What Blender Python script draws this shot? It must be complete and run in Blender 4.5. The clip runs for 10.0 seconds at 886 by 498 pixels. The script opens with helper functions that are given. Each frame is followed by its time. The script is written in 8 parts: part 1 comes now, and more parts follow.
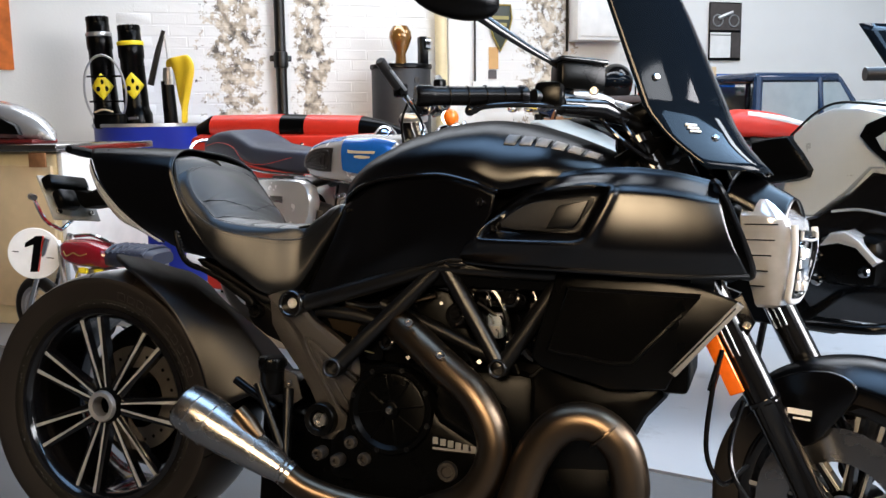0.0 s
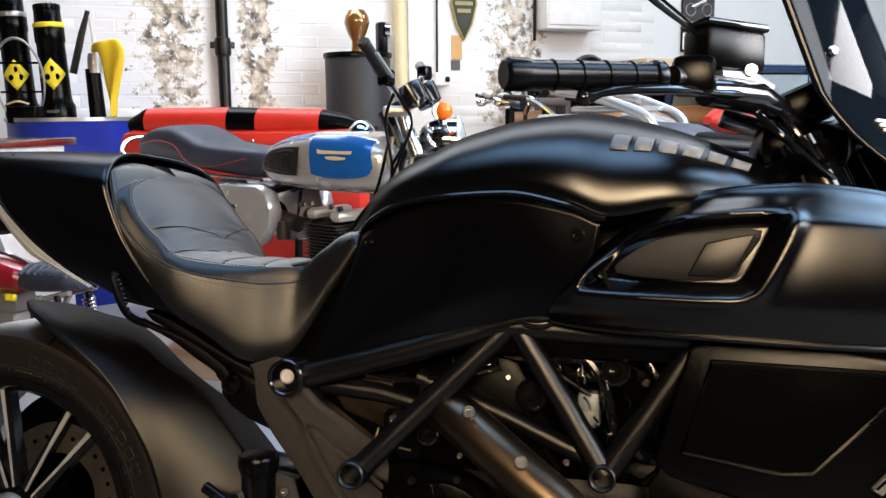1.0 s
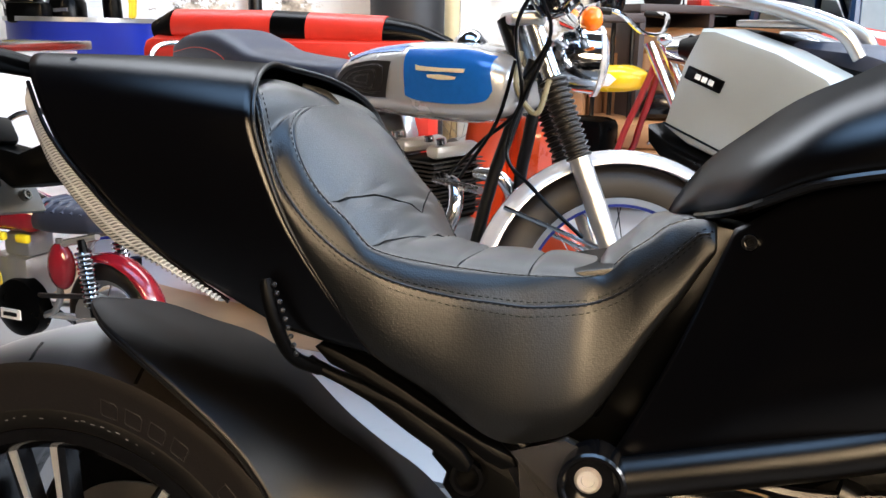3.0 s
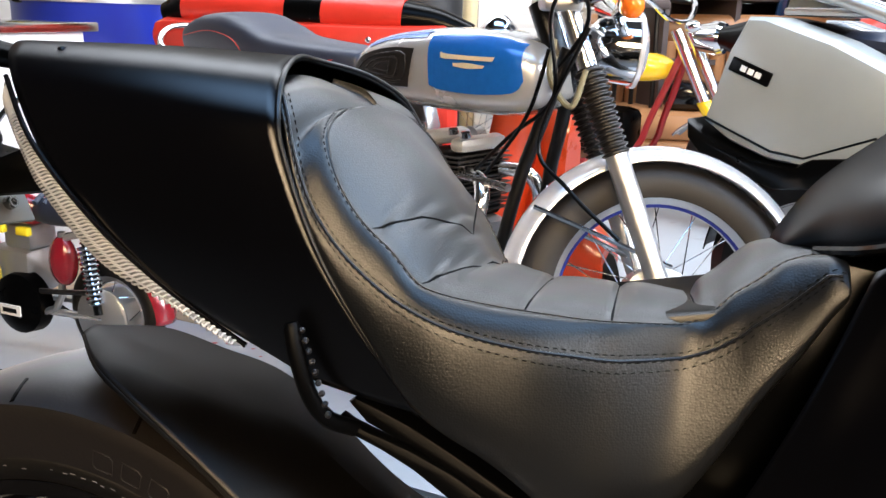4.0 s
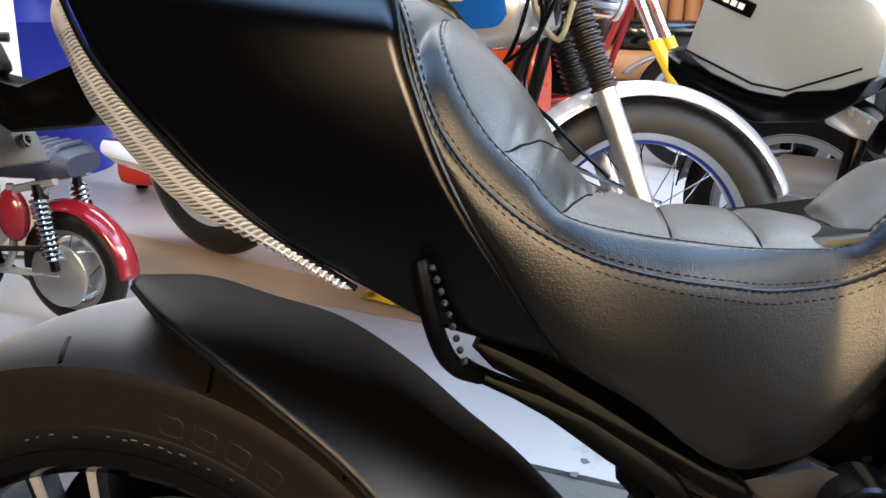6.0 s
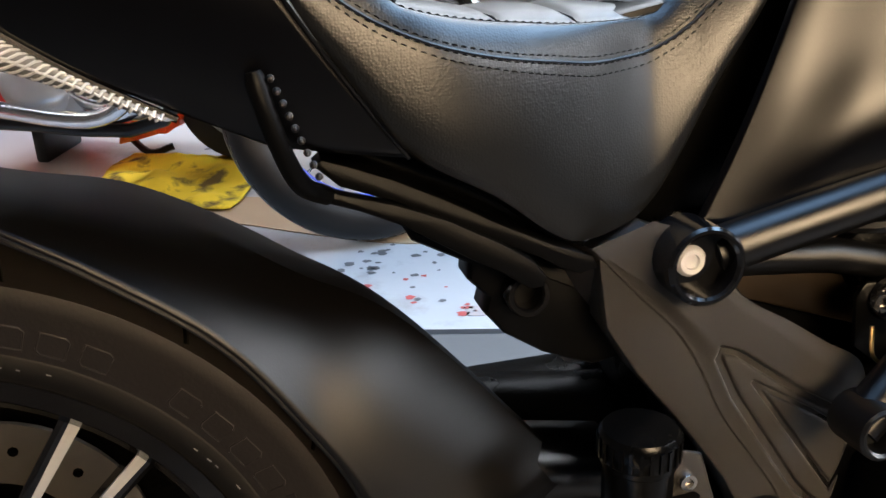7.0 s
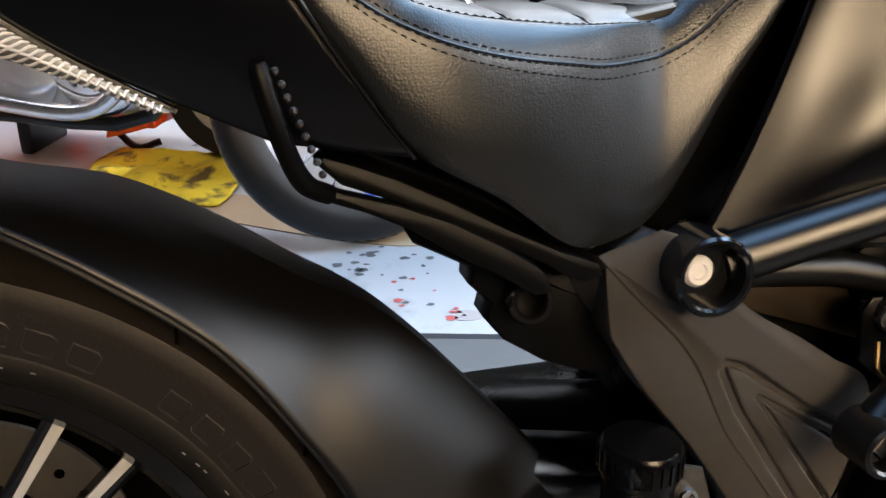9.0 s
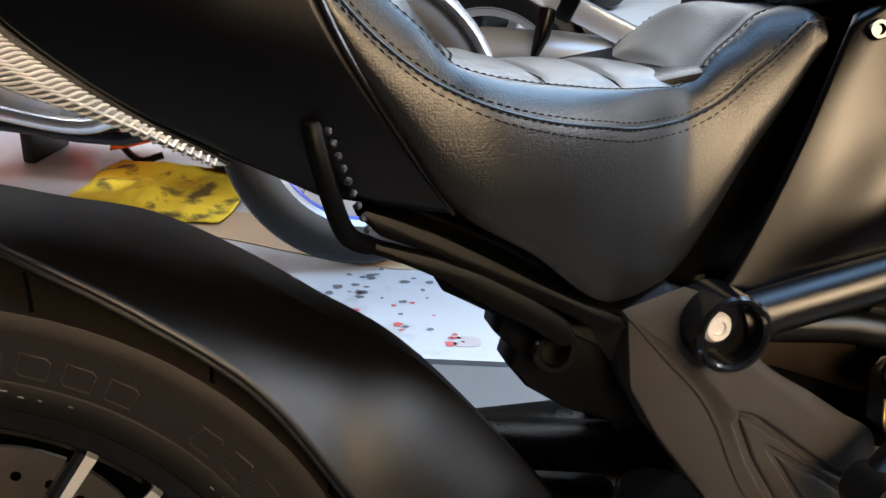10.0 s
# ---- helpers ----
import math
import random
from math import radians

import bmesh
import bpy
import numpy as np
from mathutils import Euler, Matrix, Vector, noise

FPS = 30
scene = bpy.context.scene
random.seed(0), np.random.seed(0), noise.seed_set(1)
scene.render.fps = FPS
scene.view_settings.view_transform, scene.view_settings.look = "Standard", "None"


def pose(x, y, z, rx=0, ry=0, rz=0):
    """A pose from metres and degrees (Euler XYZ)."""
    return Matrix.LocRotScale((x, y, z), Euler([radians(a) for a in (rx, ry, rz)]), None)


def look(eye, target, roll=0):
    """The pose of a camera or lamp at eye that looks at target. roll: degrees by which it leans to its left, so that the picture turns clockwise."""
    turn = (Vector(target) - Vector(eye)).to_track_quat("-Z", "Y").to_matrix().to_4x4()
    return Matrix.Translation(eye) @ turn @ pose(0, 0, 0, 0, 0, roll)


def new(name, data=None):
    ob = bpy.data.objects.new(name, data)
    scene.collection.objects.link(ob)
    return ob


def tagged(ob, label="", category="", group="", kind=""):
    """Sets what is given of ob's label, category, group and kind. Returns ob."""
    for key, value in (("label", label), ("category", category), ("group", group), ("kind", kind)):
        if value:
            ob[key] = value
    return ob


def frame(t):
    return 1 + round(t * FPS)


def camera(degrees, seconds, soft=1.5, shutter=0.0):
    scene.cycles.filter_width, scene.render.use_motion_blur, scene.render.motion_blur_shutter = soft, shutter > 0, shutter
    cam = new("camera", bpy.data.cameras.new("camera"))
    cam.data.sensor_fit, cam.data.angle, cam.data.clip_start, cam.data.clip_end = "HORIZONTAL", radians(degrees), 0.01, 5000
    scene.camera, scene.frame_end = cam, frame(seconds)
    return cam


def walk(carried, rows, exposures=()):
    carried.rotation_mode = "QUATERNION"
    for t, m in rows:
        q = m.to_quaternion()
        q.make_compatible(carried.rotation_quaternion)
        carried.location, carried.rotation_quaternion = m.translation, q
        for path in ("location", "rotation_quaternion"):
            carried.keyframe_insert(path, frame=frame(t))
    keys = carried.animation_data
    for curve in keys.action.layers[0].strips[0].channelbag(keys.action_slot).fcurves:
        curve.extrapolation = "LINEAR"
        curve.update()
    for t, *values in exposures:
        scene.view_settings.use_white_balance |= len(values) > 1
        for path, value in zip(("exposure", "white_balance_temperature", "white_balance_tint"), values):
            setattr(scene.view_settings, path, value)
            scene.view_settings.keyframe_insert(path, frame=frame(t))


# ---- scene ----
cam = camera(53.6, 10.0)
METRES, EYE, TILT, LEAN, TURN = 1.78, 0.9901, -8.364, 0.814, 18.983
START_X, START_Y = 1.4195, -1.7074
ROWS = [
    (0.0, 0.0, 0.0, 0.0, 0.0, 0.0, 0.0),
    (0.5, -0.053, 0.1531, 0.0273, -6.34, -0.47, 0.27),
    (1.0, -0.1037, 0.3085, 0.0437, -4.34, -0.34, 0.48),
    (1.5, -0.1388, 0.4057, 0.0562, -2.5, -1.78, 0.32),
    (2.0, -0.1759, 0.4884, 0.0702, -10.77, -2.57, -0.19),
    (2.5, -0.2351, 0.5596, 0.0692, -10.4, -3.79, -0.72),
    (3.0, -0.2789, 0.655, 0.0772, -4.89, -5.5, -1.22),
    (4.5, -0.2958, 0.7398, 0.0911, -4.52, -6.57, -2.15),
    (5.0, -0.3021, 0.7456, 0.0842, -5.22, -6.24, -2.43),
    (6.5, -0.3978, 0.7959, 0.0646, -18.64, -13.85, 1.69),
    (7.0, -0.4115, 0.8062, 0.048, -30.58, -17.78, 4.01),
    (7.5, -0.4144, 0.8116, 0.0477, -31.82, -17.92, 4.11),
    (8.0, -0.4159, 0.8134, 0.0474, -31.11, -17.99, 3.64),
    (8.5, -0.4165, 0.8158, 0.046, -30.65, -17.92, 2.27),
    (9.0, -0.413, 0.8173, 0.0457, -31.15, -17.6, 2.33),
    (9.5, -0.4136, 0.8156, 0.0514, -31.61, -16.98, 2.72),
    (10.0, -0.4302, 0.8196, 0.0617, -31.36, -16.62, 0.24),
]
walk(cam, [(t, pose(START_X, START_Y, EYE, TILT, LEAN, TURN) @ pose(METRES * x, METRES * y, METRES * z, 90 + pitch, roll, yaw)) for t, x, y, z, yaw, pitch, roll in ROWS],
     exposures=[(0.0, -0.4), (1.0, -0.33), (2.5, 0.0), (4.5, 0.17), (6.5, 0.25), (10.0, 0.3)])

# ---- world and lights ----
world = bpy.data.worlds.new("world")
scene.world = world
world.use_nodes = True
sky = world.node_tree.nodes.new("ShaderNodeTexSky")
sky.sky_type, sky.sun_disc = "NISHITA", False
sky.sun_elevation, sky.sun_rotation = radians(40), radians(200)
world.node_tree.links.new(sky.outputs["Color"], world.node_tree.nodes["Background"].inputs["Color"])
world.node_tree.nodes["Background"].inputs["Strength"].default_value = 0.1


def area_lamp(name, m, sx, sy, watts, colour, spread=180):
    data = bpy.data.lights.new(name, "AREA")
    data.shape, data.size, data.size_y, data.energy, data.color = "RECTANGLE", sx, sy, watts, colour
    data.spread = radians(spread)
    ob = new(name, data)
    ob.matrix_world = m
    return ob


# roof lights over the workshop, and the warm lamps of its front
area_lamp("roof_light", look((-0.6, 3.0, 3.7), (-0.6, 3.0, 0)), 6.0, 1.0, 235, (0.84, 0.9, 1.0))
area_lamp("roof_light", look((3.2, 4.6, 3.7), (3.2, 4.6, 0)), 3.0, 1.0, 125, (0.85, 0.91, 1.0))
area_lamp("roof_light", look((3.3, 1.5, 3.7), (3.3, 1.5, 0)), 1.5, 4.2, 260, (0.42, 0.67, 1.0), 150)
area_lamp("roof_light", look((0.3, -0.1, 3.7), (0.3, -0.1, 0)), 3.0, 1.6, 42, (0.36, 0.61, 1.0), 110)
area_lamp("warm_lamp", look((1.6, -5.0, 2.95), (0.8, 0, 0.85)), 3.6, 1.5, 64, (1.0, 0.74, 0.46), 46)
# added area lamp to the east, unseen, for sheen on guard and seat
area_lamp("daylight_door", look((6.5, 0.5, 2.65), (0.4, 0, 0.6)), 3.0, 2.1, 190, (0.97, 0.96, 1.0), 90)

# second added lamp, hung free in the room, lifts the seat roll's highlight
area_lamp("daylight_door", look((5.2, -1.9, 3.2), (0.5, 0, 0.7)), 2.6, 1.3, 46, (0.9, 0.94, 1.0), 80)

# ---- materials ----


def mat(name, col, rough=0.5, metal=0.0, var=0.15, scale=12.0, bump=0.0, bscale=250.0, spec=0.5, coat=0.0, trans=0.0, rvar=0.08, dist=0.002):
    """A surface with variation at two scales, in metres of the object."""
    m = bpy.data.materials.new(name)
    m.use_nodes = True
    n, l = m.node_tree.nodes, m.node_tree.links
    b = n["Principled BSDF"]
    tc = n.new("ShaderNodeTexCoord")
    big = n.new("ShaderNodeTexNoise")
    big.inputs["Scale"].default_value, big.inputs["Detail"].default_value = scale, 6
    fine = n.new("ShaderNodeTexNoise")
    fine.inputs["Scale"].default_value, fine.inputs["Detail"].default_value = bscale, 3
    l.new(tc.outputs["Object"], big.inputs["Vector"])
    l.new(tc.outputs["Object"], fine.inputs["Vector"])
    mix = n.new("ShaderNodeMix")
    mix.data_type = "RGBA"
    mix.inputs["A"].default_value = (*[c * (1 - var) for c in col], 1)
    mix.inputs["B"].default_value = (*[min(1, c * (1 + var)) for c in col], 1)
    l.new(big.outputs["Fac"], mix.inputs["Factor"])
    l.new(mix.outputs["Result"], b.inputs["Base Color"])
    rr = n.new("ShaderNodeMapRange")
    rr.inputs["To Min"].default_value, rr.inputs["To Max"].default_value = max(0.02, rough - rvar), min(1, rough + rvar)
    l.new(big.outputs["Fac"], rr.inputs["Value"])
    l.new(rr.outputs["Result"], b.inputs["Roughness"])
    b.inputs["Metallic"].default_value = metal
    b.inputs["Specular IOR Level"].default_value = spec
    b.inputs["Coat Weight"].default_value = coat
    b.inputs["Coat Roughness"].default_value = 0.05
    b.inputs["Transmission Weight"].default_value = trans
    if bump:
        bp = n.new("ShaderNodeBump")
        bp.inputs["Strength"].default_value, bp.inputs["Distance"].default_value = bump, dist
        l.new(fine.outputs["Fac"], bp.inputs["Height"])
        l.new(bp.outputs["Normal"], b.inputs["Normal"])
    return m


def leather(name, col, rough=0.42, cell=420.0, strength=0.55):
    """Grained hide: small cells with creases between them."""
    m = mat(name, col, rough, var=0.2, scale=9)
    n, l = m.node_tree.nodes, m.node_tree.links
    tc = n["Texture Coordinate"]
    warp = n.new("ShaderNodeTexNoise")
    warp.inputs["Scale"].default_value = 120
    add = n.new("ShaderNodeMix")
    add.data_type = "VECTOR"
    add.inputs["Factor"].default_value = 0.00008
    vo = n.new("ShaderNodeTexVoronoi")
    vo.feature = "SMOOTH_F1"
    vo.inputs["Smoothness"].default_value = 0.2
    vo.inputs["Scale"].default_value = cell
    vo.inputs["Randomness"].default_value = 0.7
    l.new(tc.outputs["Object"], warp.inputs["Vector"])
    l.new(tc.outputs["Object"], add.inputs["A"])
    l.new(warp.outputs["Color"], add.inputs["B"])
    l.new(add.outputs["Result"], vo.inputs["Vector"])
    bp = n.new("ShaderNodeBump")
    bp.invert = True
    bp.inputs["Strength"].default_value, bp.inputs["Distance"].default_value = strength, 0.001
    l.new(vo.outputs["Distance"], bp.inputs["Height"])
    l.new(bp.outputs["Normal"], n["Principled BSDF"].inputs["Normal"])
    return m


def satiny(m, ior=1.45, most=1.0):
    """A surface without a long shine: dull body under a soft, even gloss that stays below the given most at flat angles."""
    n, l = m.node_tree.nodes, m.node_tree.links
    p = n["Principled BSDF"]
    d, g, f, mx = n.new("ShaderNodeBsdfDiffuse"), n.new("ShaderNodeBsdfAnisotropic"), n.new("ShaderNodeFresnel"), n.new("ShaderNodeMixShader")
    g.distribution = "BECKMANN"
    f.inputs["IOR"].default_value = ior
    for a, b in (("Base Color", d.inputs["Color"]), ("Roughness", g.inputs["Roughness"]), ("Normal", d.inputs["Normal"]), ("Normal", g.inputs["Normal"])):
        if p.inputs[a].is_linked:
            l.new(p.inputs[a].links[0].from_socket, b)
    cap = n.new("ShaderNodeMath")
    cap.operation = "MINIMUM"
    cap.inputs[1].default_value = most
    l.new(f.outputs["Fac"], cap.inputs[0])
    l.new(cap.outputs[0], mx.inputs["Fac"])
    l.new(d.outputs["BSDF"], mx.inputs[1])
    l.new(g.outputs["BSDF"], mx.inputs[2])
    l.new(mx.outputs["Shader"], n["Material Output"].inputs["Surface"])
    n.remove(p)
    return m


M = {}
M["satin"] = mat("satin_black_paint", (0.0012, 0.0012, 0.0015), 0.325, var=0.2, scale=6, bump=0.02, bscale=900, rvar=0.05, spec=0.45)
M["cowl"] = mat("satin_black_plastic", (0.0011, 0.0011, 0.0014), 0.32, var=0.2, scale=6, bump=0.02, bscale=900, rvar=0.05)
# mudguard satin; the crown's grey sheen is put into a lifted base colour
M["guard"] = mat("sheen_lifted_black", (0.0026, 0.0024, 0.0023), 0.46, var=0.3, scale=5, bump=0.03, bscale=700, rvar=0.05, spec=0.45)
M["matt"] = mat("matt_black_plastic", (0.0015, 0.0015, 0.0015), 0.3, var=0.2, bump=0.06, bscale=700, spec=0.35)
M["gloss"] = mat("gloss_black", (0.003, 0.003, 0.0034), 0.12, var=0.2)
M["frame"] = mat("frame_black", (0.003, 0.003, 0.0032), 0.4, var=0.2, bump=0.05, bscale=500)
M["cast"] = mat("dark_cast_alloy", (0.011, 0.009, 0.008), 0.38, metal=0.5, var=0.3, bump=0.8, bscale=1700, dist=0.0012)
M["engine"] = mat("engine_black", (0.0012, 0.0012, 0.0012), 0.29, metal=0.1, spec=0.35, var=0.3, bump=0.15, bscale=300)
M["rubber"] = mat("rubber", (0.0105, 0.0088, 0.0078), 0.52, var=0.25, scale=5, bump=0.12, bscale=300)
M["chrome"] = mat("chrome", (0.75, 0.75, 0.76), 0.08, metal=1, var=0.06)
M["steel"] = mat("brushed_steel", (0.42, 0.4, 0.38), 0.26, metal=1, var=0.12, scale=30, bump=0.05, bscale=400)
M["alu"] = mat("alloy", (0.5, 0.5, 0.5), 0.38, metal=0.9, var=0.2, bump=0.1)
M["bronze"] = mat("heat_tinted_pipe", (0.1, 0.073, 0.05), 0.33, metal=1, var=0.22, scale=9, bump=0.05)
M["leather"] = leather("black_hide", (0.0055, 0.0056, 0.0056), 0.42, 560, 0.18)
M["leather_soft"] = leather("soft_grey_hide", (0.014, 0.0138, 0.0138), 0.44, 430, 0.17)
M["thread"] = mat("thread", (0.004, 0.004, 0.0045), 0.9, spec=0.1)
M["lens"] = mat("clear_ribbed_lens", (0.5, 0.51, 0.53), 0.14, var=0.25, spec=0.5)
M["lens_dark"] = mat("lens_backing", (0.2, 0.2, 0.205), 0.22)
M["lamp_silver"] = mat("lamp_reflector", (0.72, 0.72, 0.74), 0.18, metal=0.45, var=0.2, scale=25, coat=0.6)
M["polished"] = mat("worn_bright_chrome", (0.85, 0.85, 0.86), 0.2, metal=1, var=0.1, scale=25, rvar=0.06)
M["orange"] = mat("orange_lens", (0.9, 0.16, 0.01), 0.2, var=0.2, scale=80)
M["white"] = mat("white_paint", (0.8, 0.79, 0.76), 0.55)
M["grey_mark"] = mat("grey_marking", (0.15, 0.15, 0.15), 0.45)
M["glass_dark"] = mat("smoked_screen", (0.003, 0.005, 0.008), 0.05, var=0.05, trans=0.08, spec=0.1, rvar=0.01)
M["blue"] = mat("blue_metallic", (0.01, 0.11, 0.42), 0.22, metal=0.25, coat=0.6, var=0.15, scale=60)
M["silver"] = mat("silver_paint", (0.5, 0.5, 0.5), 0.25, metal=0.6, coat=0.5, var=0.1)
M["red"] = mat("red_vinyl", (0.55, 0.025, 0.012), 0.4, var=0.2, bump=0.05)
M["navy"] = leather("navy_hide", (0.02, 0.025, 0.045), 0.5, 300, 0.2)
M["drum_blue"] = mat("drum_blue", (0.008, 0.025, 0.33), 0.4, var=0.2, scale=5)
M["yellow"] = mat("yellow", (0.8, 0.55, 0.02), 0.5, var=0.15)

M["scoop"] = mat("grey_scoop_plastic", (0.009, 0.009, 0.0095), 0.45, spec=0.15, var=0.2, bump=0.05, bscale=500)
M["grip"] = mat("black_grip_rubber", (0.002, 0.002, 0.0022), 0.24, var=0.2, bump=0.05, bscale=500, spec=0.12)
M["dull"] = mat("dull_black_rubberised", (0.0016, 0.0016, 0.0017), 0.45, var=0.2, bump=0.08, bscale=900)
M["old_alloy"] = mat("oily_old_alloy", (0.045, 0.04, 0.036), 0.42, metal=0.7, var=0.4, scale=35, bump=0.1)
M["alu_bright"] = mat("machined_alloy", (0.42, 0.42, 0.41), 0.38, metal=0.5, var=0.1)
M["disc_dark"] = mat("brake_disc_steel", (0.16, 0.15, 0.14), 0.35, metal=0.9, var=0.2, scale=40)
M["sidewall_dark"] = mat("sidewall_print", (0.004, 0.0035, 0.003), 0.6, var=0.2)
for key, ior in (("satin", 1.6), ("cowl", 1.44), ("dull", 1.18), ("guard", 1.43), ("matt", 1.26), ("frame", 1.52), ("engine", 1.15), ("rubber", 1.39), ("leather", 1.5), ("cast", 1.52), ("sidewall_dark", 1.3)):
    satiny(M[key], ior, {"leather": 0.45, "cowl": 0.1, "satin": 0.1, "frame": 0.16, "engine": 0.1, "matt": 0.12, "guard": 0.09, "dull": 0.08, "cast": 0.25}.get(key, 1.0))

# ---- mesh helpers ----


def interp(table, x):
    return float(np.interp(x, [r[0] for r in table], [r[1] for r in table]))


def soft(table, x):
    """Smooth curve through the rows of a table."""
    xs, ys = [r[0] for r in table], [r[1] for r in table]
    if x <= xs[0]:
        return ys[0]
    if x >= xs[-1]:
        return ys[-1]
    i = max(j for j in range(len(xs) - 1) if xs[j] <= x)
    d = [(ys[j + 1] - ys[j]) / (xs[j + 1] - xs[j]) for j in range(len(xs) - 1)]
    def slope(j):
        if j == 0 or j == len(xs) - 1:
            return d[min(j, len(d) - 1)]
        return 0 if d[j - 1] * d[j] <= 0 else 2 * d[j - 1] * d[j] / (d[j - 1] + d[j])
    h = xs[i + 1] - xs[i]
    t = (x - xs[i]) / h
    return ((1 + 2 * t) * (1 - t) ** 2 * ys[i] + t * (1 - t) ** 2 * h * slope(i)
            + t * t * (3 - 2 * t) * ys[i + 1] + t * t * (t - 1) * h * slope(i + 1))


def curve(pts, n=6, closed=False):
    """Points of a smooth line through pts, n to a span."""
    P = [Vector(p) for p in pts]
    out, N = [], len(P)
    for i in range(N if closed else N - 1):
        p1, p2 = P[i], P[(i + 1) % N]
        p0 = P[i - 1] if (i or closed) else p1 * 2 - p2
        p3 = P[(i + 2) % N] if (closed or i + 2 < N) else p2 * 2 - p1
        for k in range(n):
            t = k / n
            out.append(0.5 * (2 * p1 + (p2 - p0) * t + (2 * p0 - 5 * p1 + 4 * p2 - p3) * t * t + (3 * p1 - p0 - 3 * p2 + p3) * t ** 3))
    if not closed:
        out.append(P[-1])
    return out


def along(pts, f):
    """The point at the fraction f of a polyline's length."""
    d = [0.0]
    for a, b in zip(pts, pts[1:]):
        d.append(d[-1] + (b - a).length)
    s = f * d[-1]
    for i in range(len(pts) - 1):
        if s <= d[i + 1] or i == len(pts) - 2:
            k = (s - d[i]) / max(1e-9, d[i + 1] - d[i])
            return pts[i].lerp(pts[i + 1], k)


def skin(bm, rings, closed=True, caps=True):
    vs = [[bm.verts.new(p) for p in r] for r in rings]
    n = len(rings[0])
    for a, b in zip(vs, vs[1:]):
        for i in range(n if closed else n - 1):
            bm.faces.new((a[i], a[(i + 1) % n], b[(i + 1) % n], b[i]))
    if closed and caps:
        bm.faces.new(list(reversed(vs[0])))
        bm.faces.new(vs[-1])
    return bm


def tube(bm, pts, r, seg=10, closed=False, caps=True, squash=1.0):
    """A round bar along pts; r is one radius or one for each point."""
    P = [Vector(p) for p in pts]
    N = len(P)
    rr = r if isinstance(r, (list, tuple)) else [r] * N
    rings, up = [], None
    for i in range(N):
        a = P[i - 1] if (i or closed) else P[i]
        b = P[(i + 1) % N] if (closed or i + 1 < N) else P[i]
        t = (b - a).normalized()
        if up is None:
            up = Vector((0, 0, 1)) if abs(t.z) < 0.9 else Vector((1, 0, 0))
        s = t.cross(up).normalized()
        up = s.cross(t)
        rings.append([P[i] + rr[i] * (s * math.cos(k * 2 * math.pi / seg) + up * squash * math.sin(k * 2 * math.pi / seg)) for k in range(seg)])
    if closed:
        rings.append(rings[0])
        skin(bm, rings, True, False)
        bmesh.ops.remove_doubles(bm, verts=bm.verts, dist=1e-6)
    else:
        skin(bm, rings, True, caps)
    return bm


def lathe(bm, prof, seg=32, m=None, sweep=360.0):
    """Turn the profile of (radius, height) about the z axis of the pose m."""
    m = m or Matrix()
    full = sweep >= 360
    n = seg if full else seg + 1
    rings = [[m @ Vector((r * math.cos(radians(sweep) * k / seg), r * math.sin(radians(sweep) * k / seg), h)) for k in range(n)] for r, h in prof]
    vs = [[bm.verts.new(p) for p in ring] for ring in rings]
    for a, b in zip(vs, vs[1:]):
        for i in range(n if full else n - 1):
            bm.faces.new((a[i], a[(i + 1) % n], b[(i + 1) % n], b[i]))
    if full and tuple(prof[0]) != tuple(prof[-1]):
        if prof[0][0] > 1e-5:
            bm.faces.new(list(reversed(vs[0])))
        if prof[-1][0] > 1e-5:
            bm.faces.new(vs[-1])
    return bm


def torus_profile(prof):
    return list(prof) + [prof[0]]


def box(bm, c, s, bevel=0.0, m=None):
    r = bmesh.ops.create_cube(bm, size=1.0)
    mm = (m or Matrix()) @ Matrix.Translation(c) @ Matrix.Diagonal((*s, 1))
    bmesh.ops.transform(bm, matrix=mm, verts=r["verts"])
    if bevel:
        es = list({e for v in r["verts"] for e in v.link_edges})
        bmesh.ops.bevel(bm, geom=es, offset=bevel, segments=2, affect="EDGES", profile=0.5)
    return bm


def slab(bm, outline, y0, y1, bevel=0.0, m=None):
    """A plate: an outline in x and z, from y0 to y1."""
    m = m or Matrix()
    a = [bm.verts.new(m @ Vector((x, y0, z))) for x, z in outline]
    b = [bm.verts.new(m @ Vector((x, y1, z))) for x, z in outline]
    n = len(outline)
    f = [bm.faces.new(a), bm.faces.new(list(reversed(b)))]
    for i in range(n):
        f.append(bm.faces.new((a[i], b[i], b[(i + 1) % n], a[(i + 1) % n])))
    bmesh.ops.recalc_face_normals(bm, faces=f)
    if bevel:
        es = list({e for q in f[:2] for e in q.edges})
        bmesh.ops.bevel(bm, geom=es, offset=bevel, segments=2, affect="EDGES", profile=0.5)
    return bm


def patch(bm, nu, nv, f):
    """A sheet of nu by nv quads over f(u, v)."""
    vs = [[bm.verts.new(f(i / nu, j / nv)) for j in range(nv + 1)] for i in range(nu + 1)]
    for i in range(nu):
        for j in range(nv):
            bm.faces.new((vs[i][j], vs[i + 1][j], vs[i + 1][j + 1], vs[i][j + 1]))
    return bm


def ball(bm, c, s, seg=16, m=None):
    r = bmesh.ops.create_uvsphere(bm, u_segments=seg, v_segments=seg // 2 + 2, radius=1.0)
    mm = (m or Matrix()) @ Matrix.Translation(c) @ Matrix.Diagonal((*s, 1))
    bmesh.ops.transform(bm, matrix=mm, verts=r["verts"])
    return bm


def axis(p, d):
    """A pose at p whose z axis points along d."""
    return Matrix.Translation(p) @ Vector(d).to_track_quat("Z", "Y").to_matrix().to_4x4()


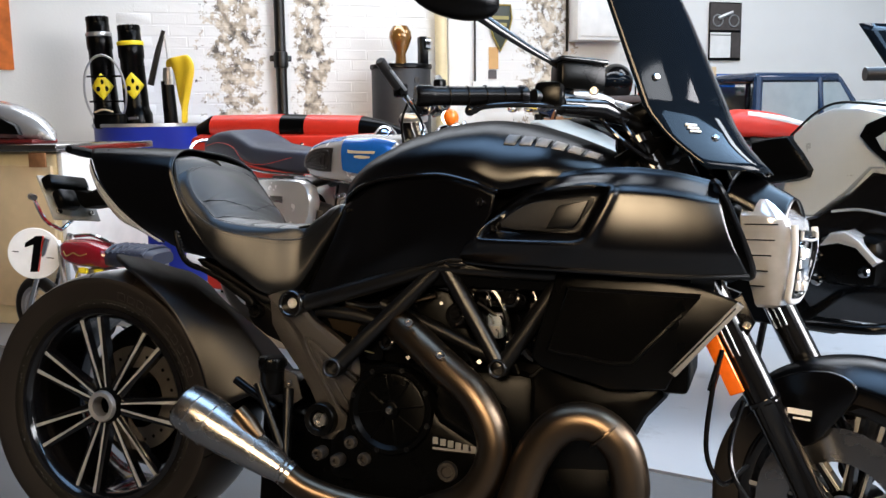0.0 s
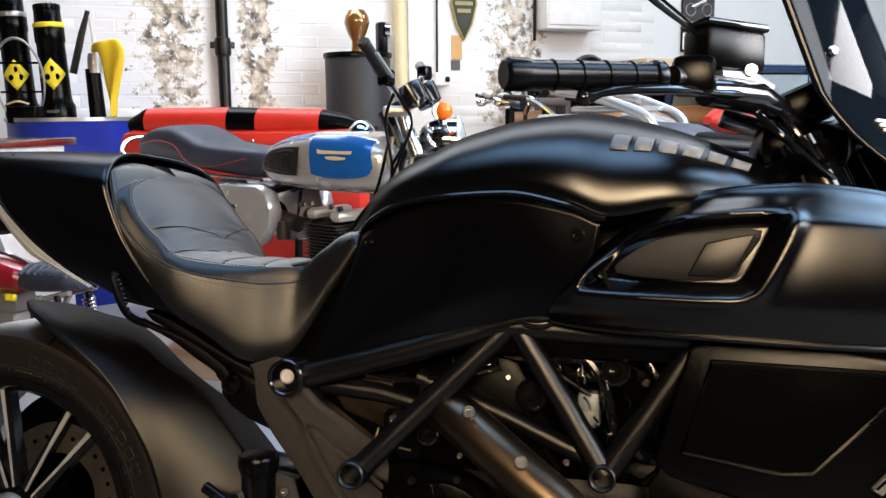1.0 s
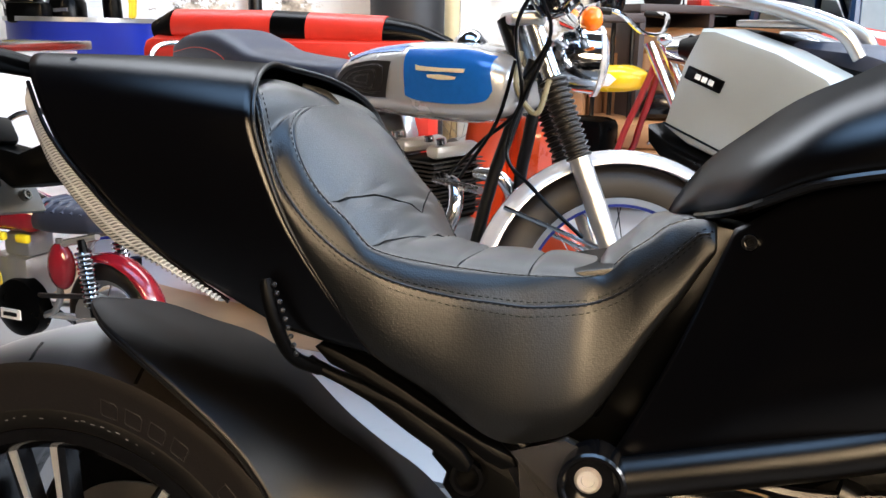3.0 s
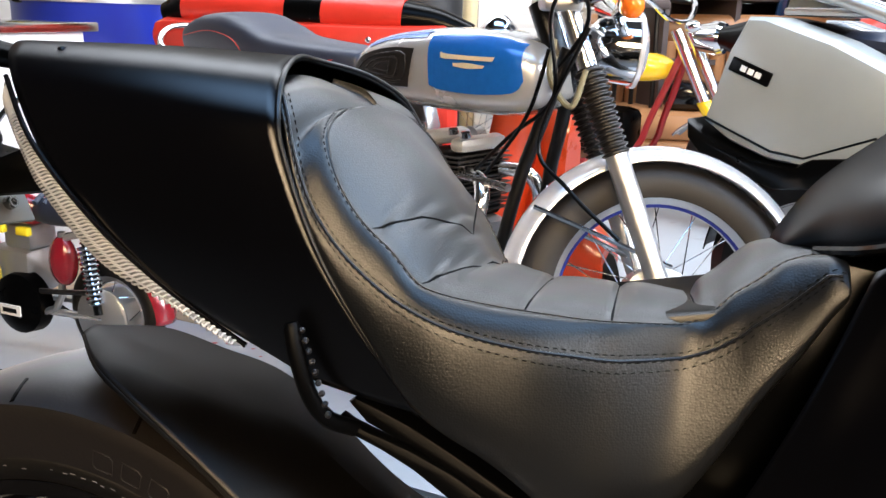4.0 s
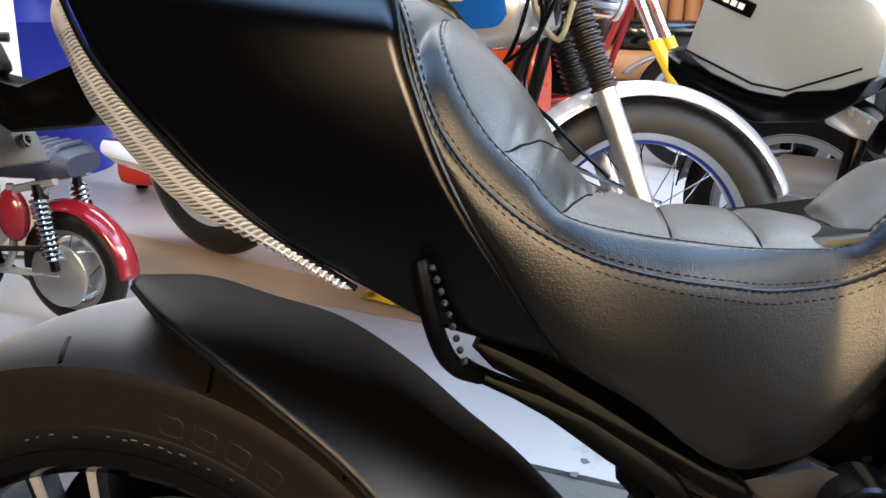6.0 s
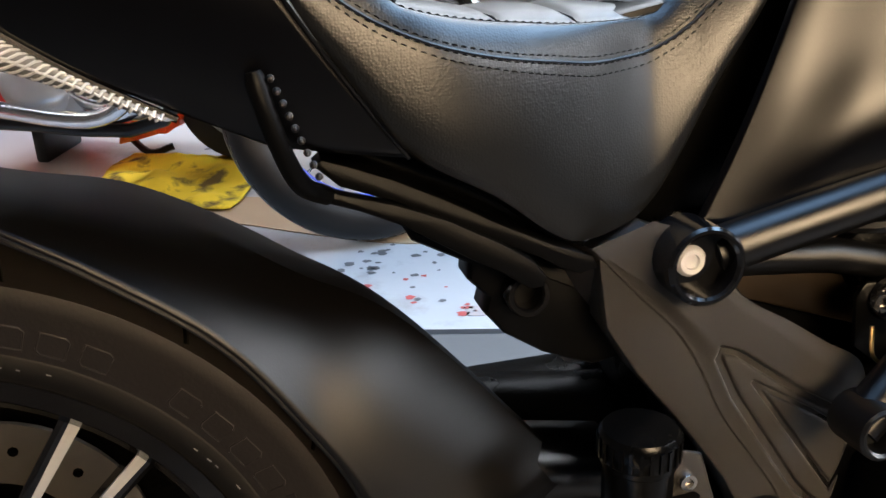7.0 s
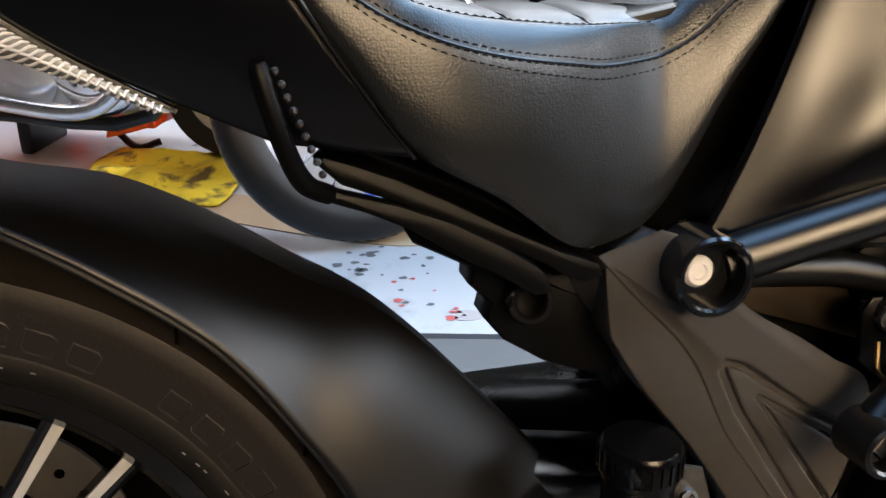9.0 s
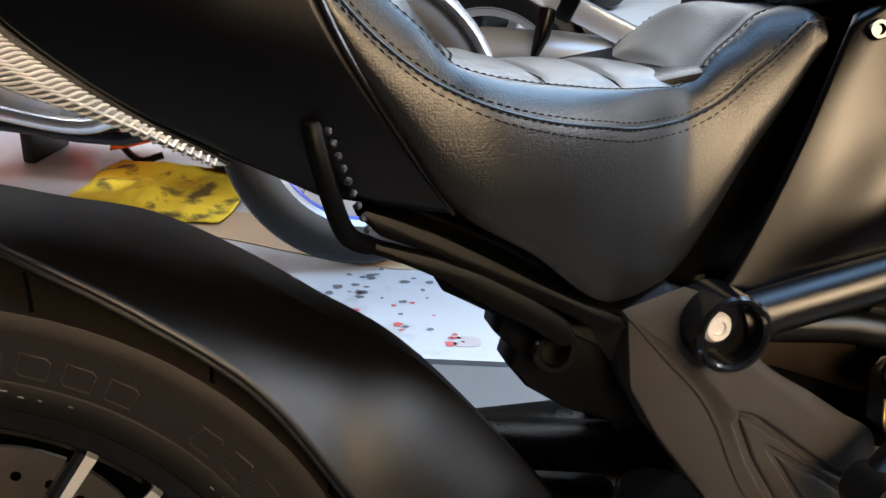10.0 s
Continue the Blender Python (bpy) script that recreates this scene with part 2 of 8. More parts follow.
def finish(bm, name, material, sharp=40, thick=0.0, sub=0, recalc=True):
    if recalc:
        bmesh.ops.recalc_face_normals(bm, faces=bm.faces)
    me = bpy.data.meshes.new(name)
    bm.to_mesh(me)
    bm.free()
    me.polygons.foreach_set("use_smooth", [True] * len(me.polygons))
    me.set_sharp_from_angle(angle=radians(sharp))
    me.materials.append(material)
    ob = new(name, me)
    if thick:
        md = ob.modifiers.new("solid", "SOLIDIFY")
        md.thickness, md.offset = abs(thick), -1 if thick > 0 else 1
    if sub:
        md = ob.modifiers.new("sub", "SUBSURF")
        md.levels = md.render_levels = sub
    return ob


def part(name, bm, material, parent, label="", **kw):
    ob = finish(bm, name, M[material] if isinstance(material, str) else material, **kw)
    ob.parent = parent
    if label:
        ob["label"] = label
    return ob


def thing(name, label, category, m=None, group=""):
    ob = new(name)
    ob.empty_display_size = 0.1
    if m is not None:
        ob.matrix_world = m
    return tagged(ob, label, category, group)


def solid(name, bm, material, label, category="", kind="", m=None, group="", **kw):
    ob = finish(bm, name, M[material] if isinstance(material, str) else material, **kw)
    if m is not None:
        ob.matrix_world = m
    return tagged(ob, label, category, group, kind)


def B():
    return bmesh.new()


def bolt(parent, p, d, r=0.008, h=0.005, material="steel", name="bolt"):
    """A socket screw at p that looks along d."""
    return part(name, lathe(B(), [(0, h * 0.4), (r * 0.5, h * 0.4), (r * 0.55, h), (r * 0.9, h), (r, h * 0.7), (r, -h)], 14, axis(p, d)), material, parent)


# ---- the room ----
WALL = pose(-0.1, 5.01, 0, 0, 0, 36)


def floor_paint():
    """Pale painted concrete with worn, dusty and oily areas."""
    m = mat("painted_concrete", (0.345, 0.344, 0.345), 0.36, var=0.12, scale=1.6, bump=0.12, bscale=45, rvar=0.12)
    n, l = m.node_tree.nodes, m.node_tree.links
    tc = n["Texture Coordinate"]
    st = n.new("ShaderNodeTexNoise")
    st.inputs["Scale"].default_value, st.inputs["Detail"].default_value, st.inputs["Roughness"].default_value = 3.2, 9, 0.7
    l.new(tc.outputs["Object"], st.inputs["Vector"])
    ramp = n.new("ShaderNodeValToRGB")
    ramp.color_ramp.elements[0].position, ramp.color_ramp.elements[1].position = 0.56, 0.74
    l.new(st.outputs["Fac"], ramp.inputs["Fac"])
    mix = n.new("ShaderNodeMix")
    mix.data_type = "RGBA"
    mix.inputs["B"].default_value = (0.2, 0.18, 0.16, 1)
    l.new(ramp.outputs["Color"], mix.inputs["Factor"])
    l.new(n["Mix"].outputs["Result"], mix.inputs["A"])
    l.new(mix.outputs["Result"], n["Principled BSDF"].inputs["Base Color"])
    return m


def wall_paint():
    """White paint over brick that has flaked off in two places along the wall."""
    m = mat("flaking_white_paint", (0.78, 0.77, 0.74), 0.5, var=0.05, scale=3, bump=0.25, bscale=70, dist=0.004)
    n, l = m.node_tree.nodes, m.node_tree.links
    b = n["Principled BSDF"]
    geo = n.new("ShaderNodeNewGeometry")
    sep = n.new("ShaderNodeVectorMath")
    sep.operation = "DOT_PRODUCT"
    sep.inputs[1].default_value = (math.cos(radians(36)), math.sin(radians(36)), 0)
    l.new(geo.outputs["Position"], sep.inputs[0])
    off = n.new("ShaderNodeMath")
    off.operation = "SUBTRACT"
    off.inputs[1].default_value = -0.1 * math.cos(radians(36)) + 5.01 * math.sin(radians(36))
    l.new(sep.outputs["Value"], off.inputs[0])
    total = None
    for c, w in ((-2.28, 0.31), (-1.74, 0.21), (0.07, 0.34)):
        d = n.new("ShaderNodeMath")
        d.operation = "SUBTRACT"
        d.inputs[1].default_value = c
        l.new(off.outputs[0], d.inputs[0])
        a = n.new("ShaderNodeMath")
        a.operation = "ABSOLUTE"
        l.new(d.outputs[0], a.inputs[0])
        r = n.new("ShaderNodeMapRange")
        r.interpolation_type = "SMOOTHSTEP"
        r.inputs["From Min"].default_value, r.inputs["From Max"].default_value = w * 1.35, w * 0.2
        l.new(a.outputs[0], r.inputs["Value"])
        if total is None:
            total = r
        else:
            mx = n.new("ShaderNodeMath")
            mx.operation = "MAXIMUM"
            l.new(total.outputs[0], mx.inputs[0])
            l.new(r.outputs[0], mx.inputs[1])
            total = mx
    flake = n.new("ShaderNodeTexNoise")
    flake.inputs["Scale"].default_value, flake.inputs["Detail"].default_value, flake.inputs["Roughness"].default_value = 13, 10, 0.75
    l.new(geo.outputs["Position"], flake.inputs["Vector"])
    s = n.new("ShaderNodeMath")
    s.operation = "MULTIPLY_ADD"
    s.inputs[1].default_value, s.inputs[2].default_value = 0.26, -0.215
    l.new(total.outputs[0], s.inputs[0])
    ad = n.new("ShaderNodeMath")
    l.new(s.outputs[0], ad.inputs[0])
    l.new(flake.outputs["Fac"], ad.inputs[1])
    th = n.new("ShaderNodeMapRange")
    th.inputs["From Min"].default_value, th.inputs["From Max"].default_value = 0.505, 0.53
    l.new(ad.outputs[0], th.inputs["Value"])
    under = n.new("ShaderNodeTexNoise")
    under.inputs["Scale"].default_value, under.inputs["Detail"].default_value = 16, 8
    l.new(geo.outputs["Position"], under.inputs["Vector"])
    ramp = n.new("ShaderNodeValToRGB")
    e = ramp.color_ramp.elements
    e[0].position, e[0].color = 0.36, (0.09, 0.075, 0.06, 1)
    e[1].position, e[1].color = 0.62, (0.68, 0.6, 0.48, 1)
    k = ramp.color_ramp.elements.new(0.5)
    k.color = (0.42, 0.35, 0.26, 1)
    l.new(under.outputs["Fac"], ramp.inputs["Fac"])
    mix = n.new("ShaderNodeMix")
    mix.data_type = "RGBA"
    l.new(th.outputs[0], mix.inputs["Factor"])
    l.new(n["Mix"].outputs["Result"], mix.inputs["A"])
    l.new(ramp.outputs["Color"], mix.inputs["B"])
    l.new(mix.outputs["Result"], b.inputs["Base Color"])
    return m


M["wall_paint"] = wall_paint()
def ground(outline, low, high):
    bm = B()
    slab(bm, outline, low, high, m=Matrix(((1, 0, 0, 0), (0, 0, 1, 0), (0, 1, 0, 0), (0, 0, 0, 1))))
    return bm


# the pale paint ends at a line beside the cruiser; bare worn concrete before it, the bike's shade put into its colour
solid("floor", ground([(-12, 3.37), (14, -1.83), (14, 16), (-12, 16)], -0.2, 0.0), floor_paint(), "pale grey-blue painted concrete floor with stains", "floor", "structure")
solid("floor", ground([(-12, 3.36), (14, -1.84), (14, -10), (-12, -10)], -0.2, -0.006), mat("shade_darkened_concrete", (0.075, 0.073, 0.071), 0.6, var=0.3, scale=3, bump=0.2, bscale=60), "worn concrete floor under the cruiser, darkened for its shade", "floor", "structure")
wall_n = solid("wall_north", box(B(), (0, 0.15, 1.9), (16, 0.3, 3.8)), "wall_paint", "white painted brick wall with flaking patches", "wall", "structure", WALL)
solid("wall_west", box(B(), (-4.6, 0, 1.9), (0.3, 11, 3.8)), mat("side_wall", (0.05, 0.04, 0.032), 0.7), "plain dark brown wall", "wall", "structure")
solid("wall_east", box(B(), (7.2, 2.5, 1.9), (0.3, 17, 3.8)), "white", "plain white wall", "wall", "structure")
solid("wall_south", box(B(), (1, -5.4, 1.9), (13, 0.3, 3.8)), mat("front_wall", (0.045, 0.035, 0.028), 0.7), "plain brown wall", "wall", "structure")
solid("ceiling", box(B(), (1, 2.5, 3.9), (14, 17, 0.2)), mat("roof_boards", (0.05, 0.047, 0.045), 0.8), "dark boarded ceiling", "ceiling", "structure")

# ---- the black cruiser motorcycle ----
LEANING = pose(0, -0.03, 0, -8.0, 0, 0)
bike = thing("motorcycle", "satin black muscle cruiser motorcycle leaning on its side stand", "motorcycle", LEANING)


def coons(top, bottom, rear, front):
    """A sheet in x and z between four edge lines, each from rear to front or from bottom to top."""
    T, Bt, Re, Fr = (curve([(x, 0, z) for x, z in q], 8) for q in (top, bottom, rear, front))
    def f(u, v):
        a = along(Bt, u) * (1 - v) + along(T, u) * v
        b = along(Re, v) * (1 - u) + along(Fr, v) * u
        c = (Bt[0] * (1 - u) + Bt[-1] * u) * (1 - v) + (T[0] * (1 - u) + T[-1] * u) * v
        return a + b - c
    return f


def inside(p, poly):
    """How far p lies inside the outline (minus: outside)."""
    d, c = 1e9, False
    for i in range(len(poly)):
        a, b = poly[i - 1], poly[i]
        e, w = b - a, p - a
        t = max(0, min(1, w.dot(e) / max(1e-12, e.dot(e))))
        d = min(d, (w - e * t).length)
        if (a.z > p.z) != (b.z > p.z) and p.x < (b.x - a.x) * (p.z - a.z) / (b.z - a.z) + a.x:
            c = not c
    return d if c else -d


def ease(t):
    t = max(0, min(1, t))
    return t * t * (3 - 2 * t)



# seat
SEAT_C = [(0.178, 0.922), (0.228, 0.912), (0.261, 0.892), (0.292, 0.864), (0.325, 0.82), (0.36, 0.778), (0.39, 0.766), (0.43, 0.764), (0.515, 0.768), (0.523, 0.779), (0.546, 0.796), (0.564, 0.809), (0.58, 0.812), (0.617, 0.808)]
SEAT_YI = [(0.2, 0.0), (0.243, 0.0), (0.2445, 0.055), (0.247, 0.095), (0.251, 0.124), (0.257, 0.145), (0.266, 0.156), (0.278, 0.161), (0.293, 0.162), (0.315, 0.162), (0.341, 0.16), (0.376, 0.147), (0.409, 0.137), (0.466, 0.119), (0.507, 0.102), (0.526, 0.09), (0.578, 0.077), (0.617, 0.07)]
SEAT_ZI = [(0.2, 0.914), (0.235, 0.9), (0.246, 0.889), (0.25, 0.88), (0.256, 0.868), (0.265, 0.851), (0.276, 0.833), (0.292, 0.813), (0.315, 0.794), (0.341, 0.776), (0.376, 0.768), (0.409, 0.764), (0.466, 0.76), (0.507, 0.76), (0.526, 0.764), (0.544, 0.777), (0.561, 0.789), (0.578, 0.803), (0.6, 0.809), (0.617, 0.806)]
SEAT_YE = [(0.2, 0.11), (0.22, 0.15), (0.245, 0.174), (0.28, 0.18), (0.343, 0.181), (0.407, 0.166), (0.466, 0.137), (0.524, 0.11), (0.58, 0.108), (0.617, 0.112)]
SEAT_ZE = [(0.2, 0.91), (0.226, 0.897), (0.235, 0.883), (0.243, 0.861), (0.251, 0.84), (0.264, 0.816), (0.294, 0.784), (0.327, 0.762), (0.366, 0.747), (0.402, 0.739), (0.437, 0.734), (0.472, 0.73), (0.51, 0.732), (0.531, 0.739), (0.549, 0.75), (0.562, 0.762), (0.578, 0.775), (0.594, 0.791), (0.606, 0.801), (0.617, 0.797)]
SEAT_ZB = [(0.2, 0.9), (0.234, 0.872), (0.24, 0.848), (0.268, 0.785), (0.303, 0.733), (0.339, 0.685), (0.39, 0.653), (0.462, 0.607), (0.5, 0.613), (0.518, 0.625), (0.537, 0.651), (0.567, 0.704), (0.592, 0.742), (0.605, 0.765), (0.617, 0.785)]
SEAT_YB = [(0.2, 0.108), (0.234, 0.168), (0.27, 0.178), (0.34, 0.178), (0.466, 0.147), (0.52, 0.127), (0.58, 0.117), (0.617, 0.112)]


SEAMS = [(0.297, 0.335), (0.335, 0.362), (0.405, 0.406), (0.464, 0.462), (0.522, 0.517)]


def padding(x, f):
    """How far the padding stands over the seat's pan; f runs from the middle (0) to the edge (1)."""
    lines = [b + (a - b) * f for a, b in SEAMS]
    d = 0.0
    for a, b in zip(lines, lines[1:]):
        if a < x < b:
            d += 0.0035 * math.sin(math.pi * (x - a) / (b - a)) ** 0.7
    return (d - sum(0.0035 * math.exp(-((x - q) / 0.0028) ** 2) for q in lines)) * (1 - 0.5 * f)


def seat_rows(x):
    """Half of the seat's section at x, from the middle outwards: y and z."""
    c, yi, zi, ye, ze, yb, zb = (soft(t, x) for t in (SEAT_C, SEAT_YI, SEAT_ZI, SEAT_YE, SEAT_ZE, SEAT_YB, SEAT_ZB))
    zi -= 0.006 * ease((x - 0.31) / 0.03) * ease((0.55 - x) / 0.03)
    c -= 0.011 * ease((x - 0.225) / 0.03) * ease((0.38 - x) / 0.04)
    c -= 0.005 * ease((x - 0.47) / 0.04) * ease((0.56 - x) / 0.03)
    top = [(0, c), (yi * 0.3, c * 0.9 + zi * 0.1 + 0.001), (yi * 0.6, c * 0.62 + zi * 0.38 + 0.002), (yi * 0.88, c * 0.2 + zi * 0.8 + 0.003)]
    top = [(y, z + padding(x, y / max(yi, 0.01))) for y, z in top]
    return top + [(yi, zi - 0.001), (yi + 0.006, zi + 0.001),
            (yi * 0.55 + ye * 0.45, zi * 0.8 + ze * 0.2 + 0.004), (yi * 0.22 + ye * 0.78, zi * 0.45 + ze * 0.55 + 0.004), (ye, ze),
            (ye + 0.0015, ze - 0.003), (ye * 0.7 + yb * 0.3 + 0.004, ze * 0.7 + zb * 0.3), (ye * 0.3 + yb * 0.7 + 0.005, ze * 0.3 + zb * 0.7), (yb, zb), (yb - 0.04, zb + 0.001)]


def far_side(x, y):
    """The rider's weight has pressed the far half of the pan lower."""
    return 0.2 * max(0, y) * ease((x - 0.3) / 0.06) * (1 - 0.6 * ease((x - 0.51) / 0.04))


def seat_point(x, k, side=-1, lift=0.0):
    """A point of the seat's surface, k rows from the middle."""
    r = seat_rows(x)
    i = min(int(k), len(r) - 2)
    f = k - i
    y, z = (r[i][j] * (1 - f) + r[i + 1][j] * f for j in (0, 1))
    dy, dz = r[i + 1][0] - r[i][0], r[i + 1][1] - r[i][1]
    n = math.hypot(dy, dz) or 1
    return Vector((x, side * (y - dz / n * lift), z + dy / n * lift - (far_side(x, y) if side > 0 else 0)))


xs = [0.2 + 0.417 * (i / 190) ** 1.12 for i in range(191)]
rings = []
for x in xs:
    r = seat_rows(x)
    rings.append([(x, -y, z) for y, z in reversed(r)] + [(x, y, z - far_side(x, y)) for y, z in r[1:]])
seat = part("seat", skin(B(), rings, True, True), "leather", bike, "black grained leather seat with stitched pleats", sub=1, sharp=75)
for a, b in SEAMS:
    pts = [seat_point(b + (a - b) * abs(k) / 4, abs(k), -1 if k < 0 else 1, 0.0002) for k in [j * 0.5 for j in range(-8, 9)]]
    part("pleat_seam", tube(B(), pts, 0.0008, 6), "thread", seat)
for side in (-1, 1):
    for k, x0, x1 in ((4.5, 0.24302, 0.61), (8.0, 0.225, 0.61)):
        part("piping", tube(B(), [seat_point(x0 + (x1 - x0) * (i / 90) ** 2, k, side, 0.0001) for i in range(91)], 0.0012, 6), "leather", seat)
    bm = B()
    for k in (4.0, 5.2, 7.75, 8.5, 9.15):
        prev = None
        n = 900
        for i in range(n):
            x0 = 0.24305 if k < 6 else 0.228
            x = x0 + (0.612 - x0) * (i / n) ** 2
            p = seat_point(x, k, side, 0.0003)
            if prev is None or (p - prev).length > 0.0058:
                q = seat_point(x0 + (0.612 - x0) * ((i + 1) / n) ** 2, k, side, 0.0003)
                d = (q - p).normalized() * 0.0034
                tube(bm, [p, p + d * 0.5 + Vector((0, side * 0.0003, 0.0004)), p + d], [0.0003, 0.0005, 0.0003], 5)
                prev = p
    tagged(part("stitching", bm, "thread", seat), kind="stuff")

# tail cowl
RIM = [(0.185, 0, 0.934), (0.203, -0.08, 0.929), (0.22, -0.142, 0.912), (0.232, -0.176, 0.884), (0.241, -0.183, 0.853), (0.268, -0.182, 0.7905), (0.303, -0.175, 0.7355), (0.341, -0.165, 0.6835)]
END = [(-0.045, 0, 0.934), (-0.037, -0.075, 0.933), (-0.02, -0.13, 0.925), (0.008, -0.165, 0.898), (0.047, -0.178, 0.841), (0.09, -0.178, 0.7985), (0.155, -0.172, 0.7485), (0.26, -0.161, 0.6955)]
rim_line, end_line = curve(RIM, 8), curve(END, 8)
flip = Matrix.Diagonal((1, -1, 1, 1))


def cowl_point(u, v, side):
    a, b = end_line[round(v * (len(end_line) - 1))], rim_line[round(v * (len(rim_line) - 1))]
    p = a.lerp(b, u)
    p.y -= 0.003 * math.sin(math.pi * u) * min(1, v * 3)
    p.z += 0.003 * math.sin(math.pi * u) * (1 - v)
    return Vector((p.x, p.y if side < 0 else -p.y, p.z))


bm = B()
for side in (-1, 1):
    patch(bm, 24, len(rim_line) - 1, lambda u, v: cowl_point(u, v, side))
bmesh.ops.remove_doubles(bm, verts=bm.verts, dist=1e-5)
cowl = part("tail_cowl", bm, "cowl", bike, "satin black tail cowl behind the seat", thick=0.004)
full_rim = [Vector((p.x, -p.y, p.z)) for p in reversed(rim_line[1:])] + rim_line
part("cowl_rim", tube(B(), full_rim, 0.002, 8), "frame", cowl, "thin polished rim")
bm = B()
under = [(0.25, 0.704), (0.16, 0.756), (0.1, 0.8), (0.06, 0.846), (0.03, 0.899), (0.02, 0.92)]
patch(bm, 5, 6, lambda u, v: Vector((interp([(i / 5, q[0]) for i, q in enumerate(under)], u) + 0.012, -0.14 + 0.28 * v, interp([(i / 5, q[1]) for i, q in enumerate(under)], u) + 0.004)))
part("tail_underside", bm, "matt", cowl, thick=0.004)

# tail lamp: a band of ribbed lens under each edge of the cowl
LOW = [(-0.004, -0.15, 0.872), (0.02, -0.158, 0.833), (0.037, -0.16, 0.813), (0.056, -0.16, 0.793), (0.09, -0.16, 0.764), (0.145, -0.162, 0.74), (0.2, -0.165, 0.716)]
HIGH = [(0.006, -0.168, 0.898), (0.03, -0.178, 0.862), (0.051, -0.181, 0.837), (0.08, -0.182, 0.809), (0.112, -0.178, 0.779), (0.16, -0.172, 0.7445), (0.21, -0.166, 0.7155)]
for side in (-1, 1):
    hi = curve(HIGH, 8)
    lo = [h + (g - h) * 1.22 for g, h in zip(curve(LOW, 8), hi)]
    def band(u, v):
        p = along(lo, u).lerp(along(hi, u), v)
        p.y -= 0.006 * math.sin(math.pi * v)
        return Vector((p.x, p.y if side < 0 else -p.y, p.z))
    lamp = part("tail_lamp", patch(B(), 40, 8, band), "lens_dark", bike, "clear ribbed lens strip of the tail lamp")
    bm = B()
    for i in range(80):
        z = 0.893 - 0.0022 * i
        h = Vector([float(np.interp(-z, [-q.z for q in hi], [q[k] for q in hi])) for k in (0, 1, 2)])
        g = Vector([float(np.interp(-(z - 0.004), [-q.z for q in lo], [q[k] for q in lo])) for k in (0, 1, 2)])
        pts = [h.lerp(g, j / 6) + Vector((0, -0.0065 * math.sin(math.pi * j / 6) - 0.001, 0.0012 * math.sin(j * 2.4))) for j in range(7)]
        tube(bm, [p if side < 0 else flip @ p for p in pts], [0.0004, 0.0009, 0.001, 0.0008, 0.001, 0.0009, 0.0004], 6)
    tagged(part("lens_ribs", bm, "lens", lamp), kind="stuff")
    part("lens_edge", tube(B(), [along(hi, i / 30) if side < 0 else flip @ along(hi, i / 30) for i in range(31)], 0.0022, 6), "gloss", lamp)

# number plate hanger behind the tail, lettered side turned away
hanger = part("plate_hanger", slab(B(), [(-0.03, 0.9), (0.0, 0.86), (-0.06, 0.8), (-0.13, 0.79), (-0.2, 0.83), (-0.2, 0.845), (-0.12, 0.83), (-0.07, 0.85)], -0.03, 0.03, 0.006), "matt", bike)
TAILM = Matrix.Translation((-0.175, -0.03, 0.812)) @ Euler((0, radians(-28), 0)).to_matrix().to_4x4()
part("number_plate", box(B(), (0, 0, 0), (0.006, 0.16, 0.12), 0.002, TAILM), mat("plate_back", (0.3, 0.29, 0.26), 0.5, var=0.2, scale=20), bike, "plain grey back of a number plate")
part("plate_arm", box(B(), (0.022, -0.02, 0.03), (0.03, 0.13, 0.035), 0.008, TAILM), "matt", bike)
part("plate_arm", box(B(), (0.03, -0.05, -0.02), (0.025, 0.06, 0.05), 0.008, TAILM), "matt", bike)
for y in (-0.06, 0.05):
    bolt(bike, TAILM @ Vector((0.006, y, -0.04)), (1, 0, 0.4), 0.007)
stalk = part("rear_indicator", tube(B(), [(-0.05, -0.05, 0.915), (-0.06, -0.12, 0.92), (-0.055, -0.17, 0.922)], [0.009, 0.012, 0.009], 10), "matt", bike)

# tank
TANK_T = [(0.575, 0.813), (0.59, 0.84), (0.606, 0.862), (0.641, 0.893), (0.686, 0.928), (0.725, 0.948), (0.764, 0.967), (0.802, 0.978), (0.854, 0.989), (0.93, 0.994), (1.0, 0.986), (1.063, 0.97), (1.15, 0.938), (1.235, 0.9)]
TANK_W = [(0.575, 0.035), (0.6, 0.062), (0.62, 0.105), (0.64, 0.136), (0.69, 0.168), (0.76, 0.192), (0.86, 0.215), (0.95, 0.23), (1.05, 0.225), (1.15, 0.19), (1.235, 0.12)]
TANK_S = [(0.575, 0.806), (0.6, 0.812), (0.62, 0.818), (0.688, 0.849), (0.761, 0.862), (0.856, 0.867), (0.937, 0.852), (0.985, 0.835), (1.074, 0.85), (1.235, 0.85)]


def tank_point(x, a):
    """A point of the tank's skin; a runs from 0 on top to 1 at the seam."""
    t, w, s = soft(TANK_T, x), soft(TANK_W, x), soft(TANK_S, x)
    g = a * math.pi / 2
    t -= 0.007 * math.exp(-((x - 0.74) / 0.14) ** 2)
    return Vector((x, -w * math.sin(g), s + (t - s) * max(0.0, math.cos(g)) ** 0.8))


